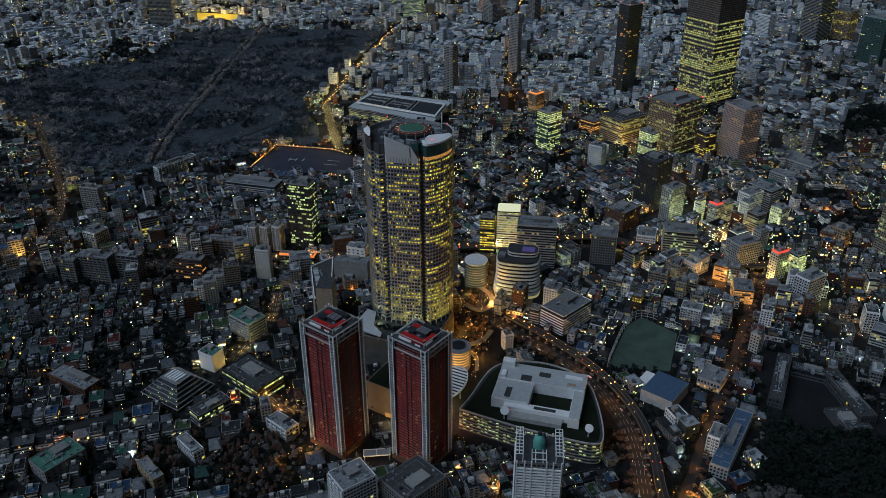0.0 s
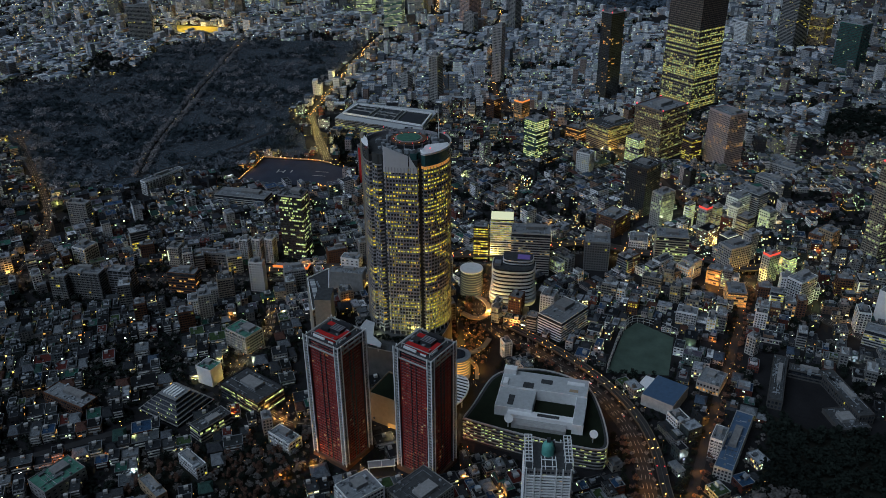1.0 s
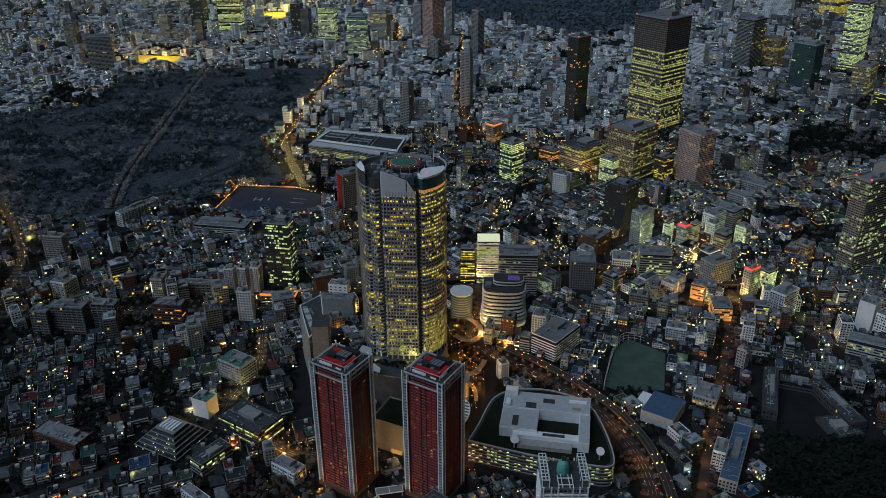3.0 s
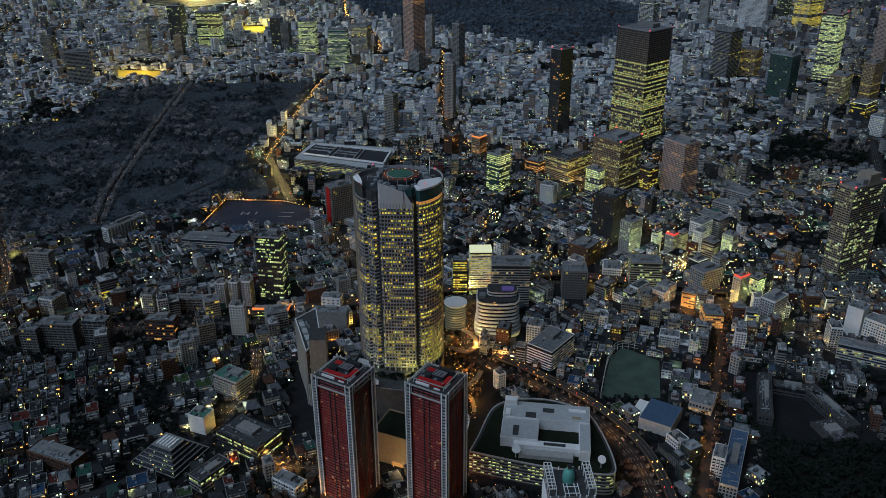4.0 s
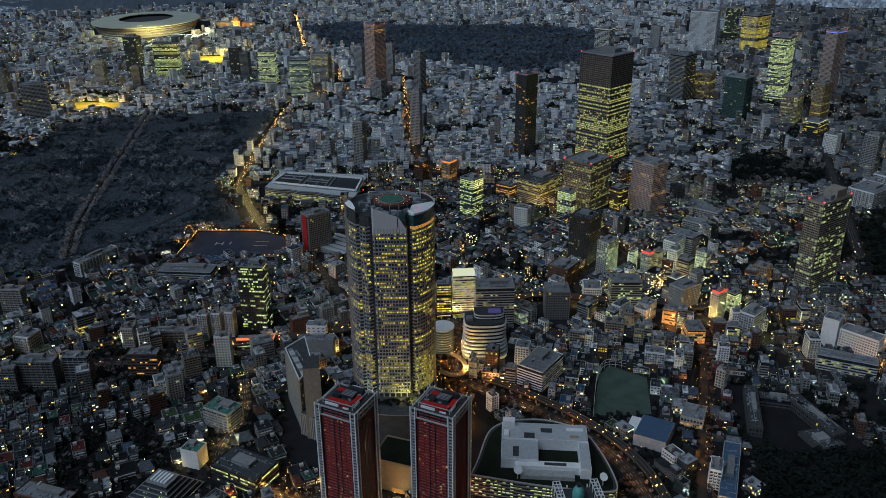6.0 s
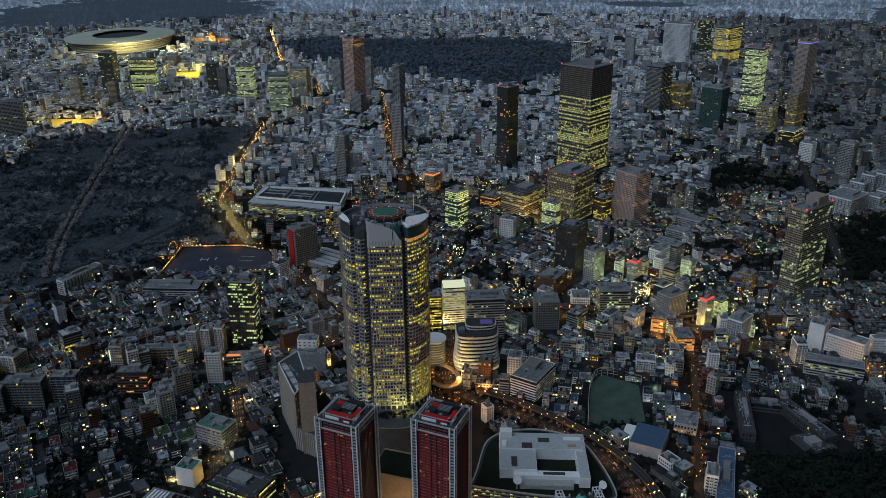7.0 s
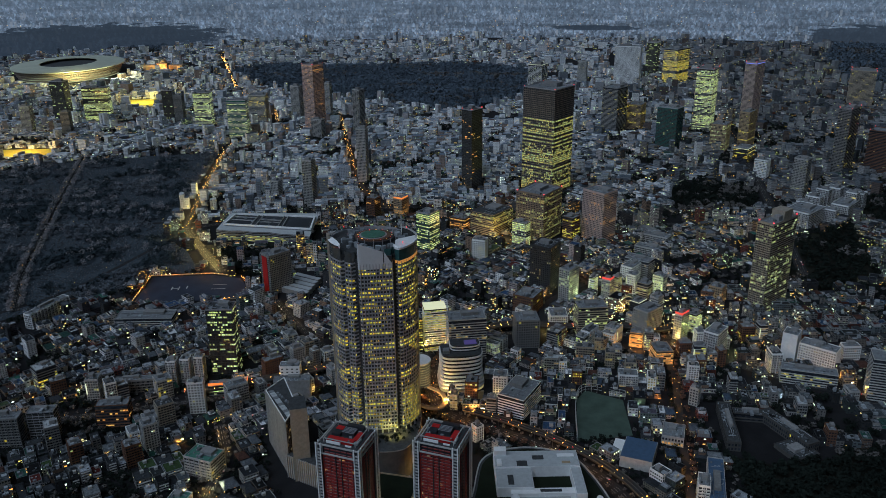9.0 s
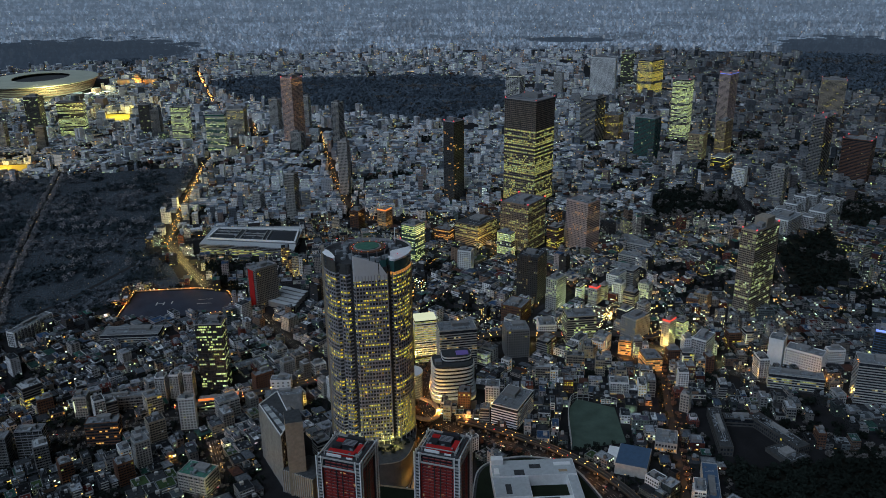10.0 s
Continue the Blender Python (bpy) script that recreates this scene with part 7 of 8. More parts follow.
DIST = np.linalg.norm(P - EYE_AXIS, axis=1)
CITY = [M["wall"], M["roof"], M["rim"]]
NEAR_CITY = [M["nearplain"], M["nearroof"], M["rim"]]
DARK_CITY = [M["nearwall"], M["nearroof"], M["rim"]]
MID_CITY = [M["midplain"], M["roof"], M["rim"]]
pane_rng = np.random.default_rng(33)


def house_panes(lots, heights, glow_share):
    """Window panes on all four sides of plain blocks; returns the dark and the lit ones."""
    dark, lit = [], []
    for (x, y, w, d, a, *_), h, share in zip(lots, heights, glow_share):
        floors = max(1, int((h - 0.6) / 3.05))
        fh = (h - 0.8) / floors
        bay = pane_rng.uniform(2.3, 3.6)
        wide, tall = pane_rng.uniform(0.42, 0.8), pane_rng.uniform(0.4, 0.6)
        for side in range(4):
            length, depth = (w, d) if side % 2 == 0 else (d, w)
            nb = max(1, int((length - 0.8) / bay))
            bw = length / nb
            u, z = np.meshgrid((np.arange(nb) + 0.5) * bw - length / 2, (np.arange(floors) + 0.52) * fh)
            u, z = u.ravel(), z.ravel()
            keep = pane_rng.random(len(u)) < 0.86
            u, z = u[keep], z[keep]
            du = np.array([-1, 1, 1, -1]) * bw * wide / 2
            dz = np.array([-1, -1, 1, 1]) * fh * tall / 2
            lx, ly = u[:, None] + du, np.full((len(u), 4), -depth / 2 - 0.05)
            k = a + side * math.pi / 2
            q = np.stack([x + lx * math.cos(k) - ly * math.sin(k), y + lx * math.sin(k) + ly * math.cos(k), z[:, None] + dz], -1)
            on = pane_rng.random(len(u)) < share
            dark.append(q[~on])
            lit.append(q[on])
    return np.concatenate(dark), np.concatenate(lit)
house_kinds = (("flat-roofed house with a raised roof edge", "flat"), ("small house with a tiled hipped roof", "gable"))
for c, k in enumerate(near):
    x, y, w, d, a, _ = LOTS[k]
    gable = (k % 5 in (1, 3)) and HT[k] < 11 and w < 17
    t = thing("house", x, y, math.degrees(a), "small pale " + house_kinds[1][0][6:] if gable else "pale grey " + house_kinds[0][0], "house", "houses of the near quarter")
    one = np.array([[0, 0, w, d, 0, 0]])
    dq, lq = house_panes(one, [HT[k] * (0.8 if gable else 1.0)], [0.04 + 0.2 * (k % 9 == 0)])
    part("dark_glazing", quads("dark_glazing", dq, M["glass"]), t, "dark window panes", kind="stuff")
    if len(lq):
        part("lit_glazing", quads("lit_glazing", lq, M["housepane"]), t, "lit window panes", kind="stuff")
    if gable:
        part("house_shell", gable_blocks("house_shell", one, HT[k:k + 1] * 0.8, [M["nearplain"], M["pitched"]], np.array([min(w, d) * 0.28])), t)
        part("porch", boxes("porch", [(w * 0.2, -d / 2 - 0.8, 0, 3.0, 1.8, 2.8)], M["pale"]), t)
    else:
        part("wall", block_mesh("wall", one, HT[k:k + 1], NEAR_CITY), t)
        part("stair_head", boxes("stair_head", [(w * crng.uniform(-0.25, 0.25), d * 0.22, HT[k] - 0.8, min(4, w * 0.4), min(3.5, d * 0.35), 3.0)], M["pale"]), t)
        part("roof_unit", boxes("roof_unit", [(w * crng.uniform(-0.3, 0.3), -d * 0.2, HT[k] - 0.8, 1.6, 1.2, 1.2)], M["plant"]), t)
        part("balcony", boxes("balcony", [(0, -d / 2 - 0.6, z, w * 0.8, 1.2, 1.0) for z in np.arange(3.2, HT[k] - 2, 3.2)], M["pale"]), t)

flat = rest & ((crng.random(len(LOTS)) < 0.66) | (HT > 11) | (LOTS[:, 2] > 17) | upper)
gab = rest & ~flat
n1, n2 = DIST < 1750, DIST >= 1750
# near and right-hand lots take the vignette-darkened walls and roofs
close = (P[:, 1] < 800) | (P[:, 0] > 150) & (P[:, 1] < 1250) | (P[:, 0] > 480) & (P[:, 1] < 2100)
built = DIST < 1420
glow_share = np.clip(pane_rng.gamma(0.5, 0.13, len(P)) + 0.3 * np.exp(-(((P[:, 0] - 80) / 190) ** 2 + ((P[:, 1] - 1140) / 150) ** 2)), 0, 0.6)
for sel, mats, label in ((flat & n1 & close & built, NEAR_CITY, "dense flat-roofed houses and blocks in vignette-darkened tones"), (flat & n1 & ~close & built, MID_CITY, "dense grey flat-roofed city houses and blocks"), (flat & n1 & ~built & ~close, CITY, "grey flat-roofed blocks farther off"), (flat & n1 & ~built & close, DARK_CITY, "flat-roofed blocks farther off in vignette-darkened tones")):
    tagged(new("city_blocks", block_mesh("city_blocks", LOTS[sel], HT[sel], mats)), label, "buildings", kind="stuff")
    if mats is NEAR_CITY or mats is MID_CITY:
        ground_floor = sel & ~upper
        dq, lq = house_panes(LOTS[ground_floor], HT[ground_floor], glow_share[ground_floor])
        tagged(new("house_windows", quads("house_windows", dq, M["glass"])), "dark window panes of the city houses", "windows", kind="stuff")
        tagged(new("lit_house_windows", quads("lit_house_windows", lq, M["housepane"])), "lit window panes of the city houses", "windows", kind="stuff")
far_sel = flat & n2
# far blocks towards the right take the vignette-darkened copies
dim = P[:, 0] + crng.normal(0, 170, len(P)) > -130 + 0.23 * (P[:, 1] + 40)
tagged(new("far_city_blocks", simple_blocks("far_city_blocks", LOTS[far_sel & dim], HT[far_sel & dim], [M["dimwall"], M["dimroof"]])), "far right-hand city blocks in vignette-darkened tones", "buildings", kind="stuff")
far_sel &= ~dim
tagged(new("far_city_blocks", simple_blocks("far_city_blocks", LOTS[far_sel], HT[far_sel], [M["hazewall"], M["hazeroof"]])), "far city blocks with haze put into their pale tones", "buildings", kind="stuff")
for sel, wall_mat, label in ((gab & close, "nearwall", "small houses with tiled hipped roofs and vignette-darkened walls"), (gab & ~close, "wall", "small houses with tiled hipped roofs")):
    tagged(new("tiled_houses", gable_blocks("tiled_houses", LOTS[sel], HT[sel] * 0.8, [M[wall_mat], M["pitched"]], np.minimum(LOTS[sel, 2], LOTS[sel, 3]) * 0.25)), label, "buildings", kind="stuff")
# stair heads, tanks and machines on the flat roofs
sel = flat & n1
L, h = LOTS[sel], HT[sel]
m = len(L)
dx, dy = crng.uniform(-0.25, 0.25, m) * L[:, 2], crng.uniform(-0.25, 0.25, m) * L[:, 3]
ca, sa = np.cos(L[:, 4]), np.sin(L[:, 4])
heads = np.c_[L[:, 0] + dx * ca - dy * sa, L[:, 1] + dx * sa + dy * ca, h - 0.8, np.minimum(crng.uniform(2.5, 6, m), L[:, 2] * 0.5), np.minimum(crng.uniform(2.5, 5, m), L[:, 3] * 0.5), crng.uniform(2.2, 4.2, m), L[:, 4]]
heads = heads[crng.random(m) < 0.7]
tagged(new("roof_stair_heads", boxes("roof_stair_heads", heads, M["plant"])), "stair heads and tanks on the flat roofs", "roof clutter", kind="stuff")
units = []
for _ in range(3):
    dx, dy = crng.uniform(-0.4, 0.4, m) * L[:, 2], crng.uniform(-0.4, 0.4, m) * L[:, 3]
    u = np.c_[L[:, 0] + dx * ca - dy * sa, L[:, 1] + dx * sa + dy * ca, h - 0.8, crng.uniform(0.9, 2.6, m), crng.uniform(0.8, 2.0, m), crng.uniform(0.9, 1.8, m), L[:, 4]]
    units.append(u[(DIST[sel] < 1300) & (crng.random(m) < 0.7)])
tagged(new("roof_machines", boxes("roof_machines", np.concatenate(units), M["plant"])), "small air-conditioning machines on the roofs", "roof clutter", kind="stuff")

# terraces and patched sheets on the nearer roofs, lean-to sheds in the yards
patches, sheds = [], []
for _ in range(3):
    dx, dy = crng.uniform(-0.3, 0.3, m) * L[:, 2], crng.uniform(-0.3, 0.3, m) * L[:, 3]
    u = np.c_[L[:, 0] + dx * ca - dy * sa, L[:, 1] + dx * sa + dy * ca, h - 0.8, crng.uniform(0.12, 0.38, m) * L[:, 2], crng.uniform(0.12, 0.38, m) * L[:, 3], crng.uniform(0.06, 0.5, m), L[:, 4]]
    patches.append(u[(DIST[sel] < 1350) & (crng.random(m) < 0.55)])
tagged(new("roof_terraces", boxes("roof_terraces", np.concatenate(patches), M["rim"])), "pale terraces and patches on the roofs", "roof clutter", kind="stuff")
for sgn in (-1, 1):
    k = (DIST < 1300) & (crng.random(len(LOTS)) < 0.3) & ~upper
    q = LOTS[k]
    off = (q[:, 3] / 2 + 0.9) * sgn
    sheds.append(np.c_[q[:, 0] - np.sin(q[:, 4]) * off, q[:, 1] + np.cos(q[:, 4]) * off, np.zeros(len(q)), crng.uniform(2, 5, len(q)), np.full(len(q), 1.8), crng.uniform(2.4, 5.5, len(q)), q[:, 4]])
tagged(new("yard_sheds", boxes("yard_sheds", np.concatenate(sheds), M["rim"])), "small sheds and stairs beside the houses", "sheds", kind="stuff")

# ---- trees ----


def clumps(points, size, height, per, seed, leaf=0.52):
    """Ragged crowns: many small bent leaf clumps for every tree."""
    g = np.random.default_rng(seed)
    n = len(points)
    r = g.uniform(0.75, 1.3, n) * size
    hgt = g.uniform(0.75, 1.25, n) * height
    d = g.normal(0, 1, (n, per, 3))
    d /= np.linalg.norm(d, axis=2, keepdims=True)
    rad = g.uniform(0.35, 1.0, (n, per, 1)) ** 0.6
    c = d * rad * r[:, None, None] * np.array([1, 1, 0.72])
    c[:, :, 2] += (hgt * 0.62)[:, None]
    c[:, :, :2] += points[:, None, :2]
    s = g.uniform(0.5, 1.0, (n, per, 1)) * r[:, None, None] * leaf
    a = g.normal(0, 1, (n, per, 3)) * np.array([1, 1, 0.35])
    a /= np.linalg.norm(a, axis=2, keepdims=True)
    b = np.cross(a, g.normal(0, 1, (n, per, 3)) * np.array([0.35, 0.35, 1]))
    b /= np.linalg.norm(b, axis=2, keepdims=True)
    k = np.cross(a, b)
    q = np.stack([c - a * s, c + b * s * 0.8 + k * s * 0.3, c + a * s * g.uniform(0.6, 1.1, (n, per, 1)), c - b * s * 0.8 + k * s * 0.3], 2)
    return q.reshape(-1, 4, 3)


def scatter(poly, spacing, seed, keep=0.9):
    g = np.random.default_rng(seed)
    o = np.asarray(poly, dtype=float)
    lo, hi = o.min(0), o.max(0)
    xs, ys = np.meshgrid(np.arange(lo[0], hi[0], spacing), np.arange(lo[1], hi[1], spacing))
    p = np.c_[xs.ravel(), ys.ravel()] + g.uniform(-0.45, 0.45, (xs.size, 2)) * spacing
    p = p[in_poly(p, poly) & (g.random(len(p)) < keep)]
    ok = np.ones(len(p), bool)
    for line, width in LINES:
        ok &= from_line(p, line[::2]) > width / 2 + 2
    for poly2 in CLOSED:
        ok &= ~in_poly(p, poly2)
    for x, y, hw, hd, a in TAKEN:
        dd = p - np.array([x, y])
        u = dd[:, 0] * math.cos(a) + dd[:, 1] * math.sin(a)
        v = -dd[:, 0] * math.sin(a) + dd[:, 1] * math.cos(a)
        ok &= (np.abs(u) > hw + 4) | (np.abs(v) > hd + 4)
    return p[ok]


WOOD_PLAN = [(CEMETERY, 12, 5.5, 11, 26), (FAR_WOOD, 18, 11, 15, 22), (SHRINE_WOOD, 26, 12, 18, 14), (PALACE_WOOD, 24, 12, 18, 14), (HILL_WOOD, 11, 6, 13, 26), (EAST_WOOD, 12, 6, 12, 22), (RIGHT_WOOD, 13, 6, 12, 24), (SCHOOL_WOOD, 9, 5, 10, 44), (PARK_STRIP, 9, 5, 10, 36)]
for c, (poly, gap, size, height, per) in enumerate(WOOD_PLAN):
    p = scatter(poly, gap, 50 + c)
    if c == 0:
        p = p[np.array([noise.noise((q[0] / 70, q[1] / 70, 0.5)) + 0.4 * noise.noise((q[0] / 25, q[1] / 25, 3.5)) for q in p]) > -0.16]
    bare = np.array([noise.noise((q[0] / 120, q[1] / 60, 7.5 + c)) for q in p]) + np.random.default_rng(c).normal(0, 0.18, len(p)) > (-0.02 if c == 0 else 0.4)
    if c == 0:
        bare |= from_line(p, MAIN[5][1]) < 16
    if c == 0:
        pale = np.array([noise.noise((q[0] / 45, q[1] / 32, 21.5)) for q in p]) + np.random.default_rng(70).normal(0, 0.12, len(p)) > 0.3
        tagged(new("cherry_trees", quads("cherry_trees", clumps(p[pale], 6.0, 10, 40, 71, 0.3), M["cherry"])), "pale bare cherry trees in clusters", "trees", kind="stuff")
        p, bare = p[~pale], bare[~pale]
    if bare.any():
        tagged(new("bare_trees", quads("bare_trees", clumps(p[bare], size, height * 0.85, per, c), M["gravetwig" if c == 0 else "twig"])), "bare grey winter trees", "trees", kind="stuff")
    tagged(new("evergreen_trees", quads("evergreen_trees", clumps(p[~bare], size, height, per, 90 + c), M["graveleaf" if c == 0 else "hazeleaf" if 1 <= c <= 3 else "leaf"])), "dark evergreen trees of the park, far ones haze-tinted", "trees", kind="stuff")
av = smooth_line(MAIN[5][1], 6.5)
for sgn in (-1, 1):
    q = av + normals_of(av) * sgn * 8.5 + np.random.default_rng(8).uniform(-1.5, 1.5, av.shape)
    q = q[np.random.default_rng(14 + sgn).random(len(q)) < 0.7]
    tagged(new("cherry_trees", quads("cherry_trees", clumps(q, 5.6, 9, 44, 60 + sgn, 0.3), M["cherry"])), "pale bare cherry trees along the cemetery avenue", "trees", kind="stuff")
gp = scatter(CEMETERY, 5.5, 91, 0.8)
gp = gp[np.array([noise.noise((q[0] / 70, q[1] / 70, 0.5)) for q in gp]) < 0.0]
gg = np.random.default_rng(12)
tagged(new("gravestones", boxes("gravestones", np.c_[gp, np.full(len(gp), 0.1), gg.uniform(1.0, 2.6, len(gp)), gg.uniform(1.0, 2.2, len(gp)), gg.uniform(0.8, 2.0, len(gp)), np.full(len(gp), 0.3)], M["graves"])), "grey gravestones between the trees", "graves", kind="stuff")
# street and garden trees between houses
g2 = np.random.default_rng(5)
pick = g2.choice(len(LOTS), min(len(LOTS), 7000), replace=False)
pick = pick[DIST[pick] < 1500]
pp = P[pick] + np.c_[np.cos(LOTS[pick, 4]), np.sin(LOTS[pick, 4])] * (LOTS[pick, 2:3] / 2 + 2.0)
tagged(new("garden_trees", quads("garden_trees", clumps(pp, 2.6, 6.5, 22, 77), M["leaf"])), "dark garden trees between the houses", "trees", kind="stuff")
street = LINES[2][0]
street = street[np.linalg.norm(street - EYE_AXIS, axis=1) < 1350]
sn = normals_of(street)
for off in (-9.5, -6.5, 6.5, 9.5):
    q = np.repeat(street, 2, axis=0) + np.repeat(sn, 2, axis=0) * off + g2.uniform(-2.5, 2.5, (2 * len(street), 2))
    q = q[(g2.random(len(q)) < 0.8) & free_of(q, -0.5)] if abs(off) > 8 else q[g2.random(len(q)) < 0.6]
    if len(q):
        tagged(new("street_trees", quads("street_trees", clumps(q, 2.4, 7, 34, int(off + 20)), M["leaf" if off > 0 else "blossom"])), "dark trees along the orange lit street", "trees", kind="stuff")
line = LINES[1][0]
nrm = normals_of(line)
for off in (11, 16, 21, 26):
    for sgn in (-1, 1):
        q = line + nrm * sgn * off + g2.uniform(-2, 2, line.shape)
        far_off = np.ones(len(q), bool)
        for x, y, hw, hd, a in TAKEN:
            dd = q - np.array([x, y])
            far_off &= (np.abs(dd[:, 0] * math.cos(a) + dd[:, 1] * math.sin(a)) > hw + 2) | (np.abs(-dd[:, 0] * math.sin(a) + dd[:, 1] * math.cos(a)) > hd + 2)
        far_off &= from_line(q, EXP_LINES[1]) > 8
        q = q[far_off & (g2.random(len(q)) < 0.75)]
        tagged(new("slope_trees", quads("slope_trees", clumps(q, 3.2, 7.5, 40, off + sgn), M["blossom" if off < 18 else "leaf"])), "russet and dark trees along the expressway", "trees", kind="stuff")
for line, width in LINES[:9]:
    nrm = normals_of(line)
    if width < 12:
        continue
    for sgn in (-1, 1):
        q = line + nrm * sgn * (width / 2 - 1.2)
        q = q[(np.linalg.norm(q - EYE_AXIS, axis=1) < 1700)]
        if len(q):
            tagged(new("avenue_trees", quads("avenue_trees", clumps(q, 2.4, 7, 22, len(q)), M["twig"])), "bare avenue trees beside the road", "trees", kind="stuff")


def tree(x, y, size, height, mat, seed, label):
    t = thing("tree", x, y, seed * 40 % 360, label, "tree", "trees by the twin towers")
    bm = bmesh.new()
    bmesh.ops.create_cone(bm, segments=7, radius1=0.38, radius2=0.14, depth=height * 0.6, matrix=Matrix.Translation((0, 0, height * 0.3)))
    g = random.Random(seed)
    for k in range(5):
        an = g.uniform(0, math.tau)
        bmesh.ops.create_cone(bm, segments=5, radius1=0.14, radius2=0.04, depth=size * 1.1, matrix=Matrix.Translation((math.cos(an) * size * 0.35, math.sin(an) * size * 0.35, height * (0.42 + 0.06 * k))) @ Matrix.Rotation(an, 4, "Z") @ Matrix.Rotation(0.9, 4, "Y"))
    me = bpy.data.meshes.new("trunk")
    bm.to_mesh(me)
    bm.free()
    me.materials.append(M["bark"])
    part("trunk", me, t)
    lobes = []
    for k in range(9):
        an, far = g.uniform(0, math.tau), g.uniform(0.15, 0.75) * size
        q = clumps(np.array([[math.cos(an) * far, math.sin(an) * far]]), size * g.uniform(0.3, 0.5), height * 0.6, 70, seed * 20 + k, 0.3)
        lobes.append(q + np.array([0, 0, height * g.uniform(0.12, 0.5)]))
    part("crown", quads("crown", np.concatenate(lobes), M[mat]), t)
    return t


front = np.concatenate([scatter(FRONT_WOOD, 9, 3), scatter(LEFT_WOOD, 9, 4), scatter(GARDEN, 8, 6)])
kinds = [tree(-1e4, -1e4, 4.2, 9, "blossom", 1, "russet autumn tree beside the towers"), tree(-1e4, -1e4, 4.6, 10, "leaf", 2, "dark evergreen tree beside the towers"), tree(-1e4, -1e4, 4.0, 8.5, "twig", 3, "bare winter tree beside the towers")]
for c, p in enumerate(front):
    copy_thing(kinds[(0, 2, 0, 0, 1, 2, 0)[c % 7]], pose(p[0], p[1], 0, 0, 0, c * 67 % 360))
for k in kinds:
    for o in list(k.children_recursive) + [k]:
        bpy.data.objects.remove(o)

# small groves
rep_g = np.repeat(GROVES, 3, axis=0)
gpts = rep_g[:, :2] + np.random.default_rng(41).uniform(-0.45, 0.45, (len(rep_g), 2)) * rep_g[:, 2:4]
some = np.random.default_rng(42).random(len(gpts)) < 0.25
tagged(new("grove_trees", quads("grove_trees", clumps(gpts[~some], 4.0, 8.5, 30, 43), M["leaf"])), "dark groves between the houses", "trees", kind="stuff")
tagged(new("grove_trees", quads("grove_trees", clumps(gpts[some], 3.6, 8, 30, 44), M["twig"])), "bare trees in the groves", "trees", kind="stuff")
# dark trees fill the yards between the near houses
ZONE = [(-760, 440), (130, 440), (130, 800), (-760, 960)]
yp = scatter(ZONE, 7.0, 17, 0.85)
near_lots = LOTS[DIST < 1250]
clear = np.ones(len(yp), bool)
for x, y, w, d, a, _ in near_lots:
    e = yp - np.array([x, y])
    clear &= (np.abs(e[:, 0] * math.cos(a) + e[:, 1] * math.sin(a)) > w / 2 + 1.4) | (np.abs(-e[:, 0] * math.sin(a) + e[:, 1] * math.cos(a)) > d / 2 + 1.4)
for line in EXP_LINES:
    clear &= from_line(yp, line) > 11
for line, width in LINES:
    clear &= from_line(yp, line) > width / 2 + 2.5
yp = yp[clear]
odd = g2.random(len(yp)) < 0.3
tagged(new("yard_trees", quads("yard_trees", clumps(yp[~odd], 2.4, 6.0, 34, 31), M["leaf"])), "dark trees in the yards between houses", "trees", kind="stuff")
tagged(new("yard_trees", quads("yard_trees", clumps(yp[odd], 2.2, 5.5, 34, 33), M["twig"])), "bare trees in the yards between houses", "trees", kind="stuff")
tg = np.random.default_rng(52)
an = tg.uniform(math.pi * 1.03, math.pi * 1.97, 110)
rr = tg.uniform(1.1, 1.35, 110)
foot = np.c_[MX + 46 * rr * np.cos(an), MY + 46 * rr * np.sin(an)]
foot = foot[in_poly(foot, deck_line)]
court = np.c_[tg.uniform(-440, -402, 70), tg.uniform(690, 800, 70)]
court = court[(from_line(court, LINES[3][0]) > 8) & (court[:, 0] < -412 + (court[:, 1] - 790) * -0.2)]
tagged(new("court_trees", quads("court_trees", np.concatenate([clumps(foot, 1.8, 4.5, 40, 53) + np.array([0, 0, MZ]), clumps(court, 2.6, 6.5, 40, 54)]), M["leaf"])), "dark trees round the foot of the great tower", "trees", kind="stuff")
po = np.array([(-236 + 6 * (k % 9) + 3 * math.sin(k), 765 + 9 * (k // 9) + 4 * math.cos(k * 2.3)) for k in range(90)])
po = po[(from_line(po, LINES[18][0]) > 6) & (from_line(po, LINES[1][0]) > 12)]
tagged(new("plaza_trees", quads("plaza_trees", clumps(po, 2.4, 6.5, 40, 35), M["blossom"])), "russet trees of the lit plaza", "trees", kind="stuff")

# ---- street lamps, cars and lit signs ----


def lamp_row(name, pts, height, mat, size, label):
    n = len(pts)
    heads = np.c_[pts, np.full(n, height), np.full(n, size), np.full(n, size), np.full(n, size * 0.7)]
    posts = np.c_[pts, np.full(n, 0.0), np.full(n, 0.25), np.full(n, 0.25), np.full(n, height)]
    tagged(new(name + "_posts", boxes(name + "_posts", posts, M["darkmetal"])), "slim dark lamp posts", "street lamps", kind="stuff")
    tagged(new(name + "_heads", boxes(name + "_heads", heads, M[mat])), label, "street lamps", kind="stuff")


rows = []
for (line, width), (name, pts, w0) in zip(LINES, MAIN):
    n = normals_of(line)
    step = 2 if w0 >= 12 else 3
    for sgn in (-1, 1):
        rows.append((line + n * sgn * (width / 2 - 0.8))[::step])
sod = np.concatenate(rows)
sod = sod[np.random.default_rng(3).random(len(sod)) < 0.4]
sod = sod[np.linalg.norm(sod - EYE_AXIS, axis=1) < 4600]
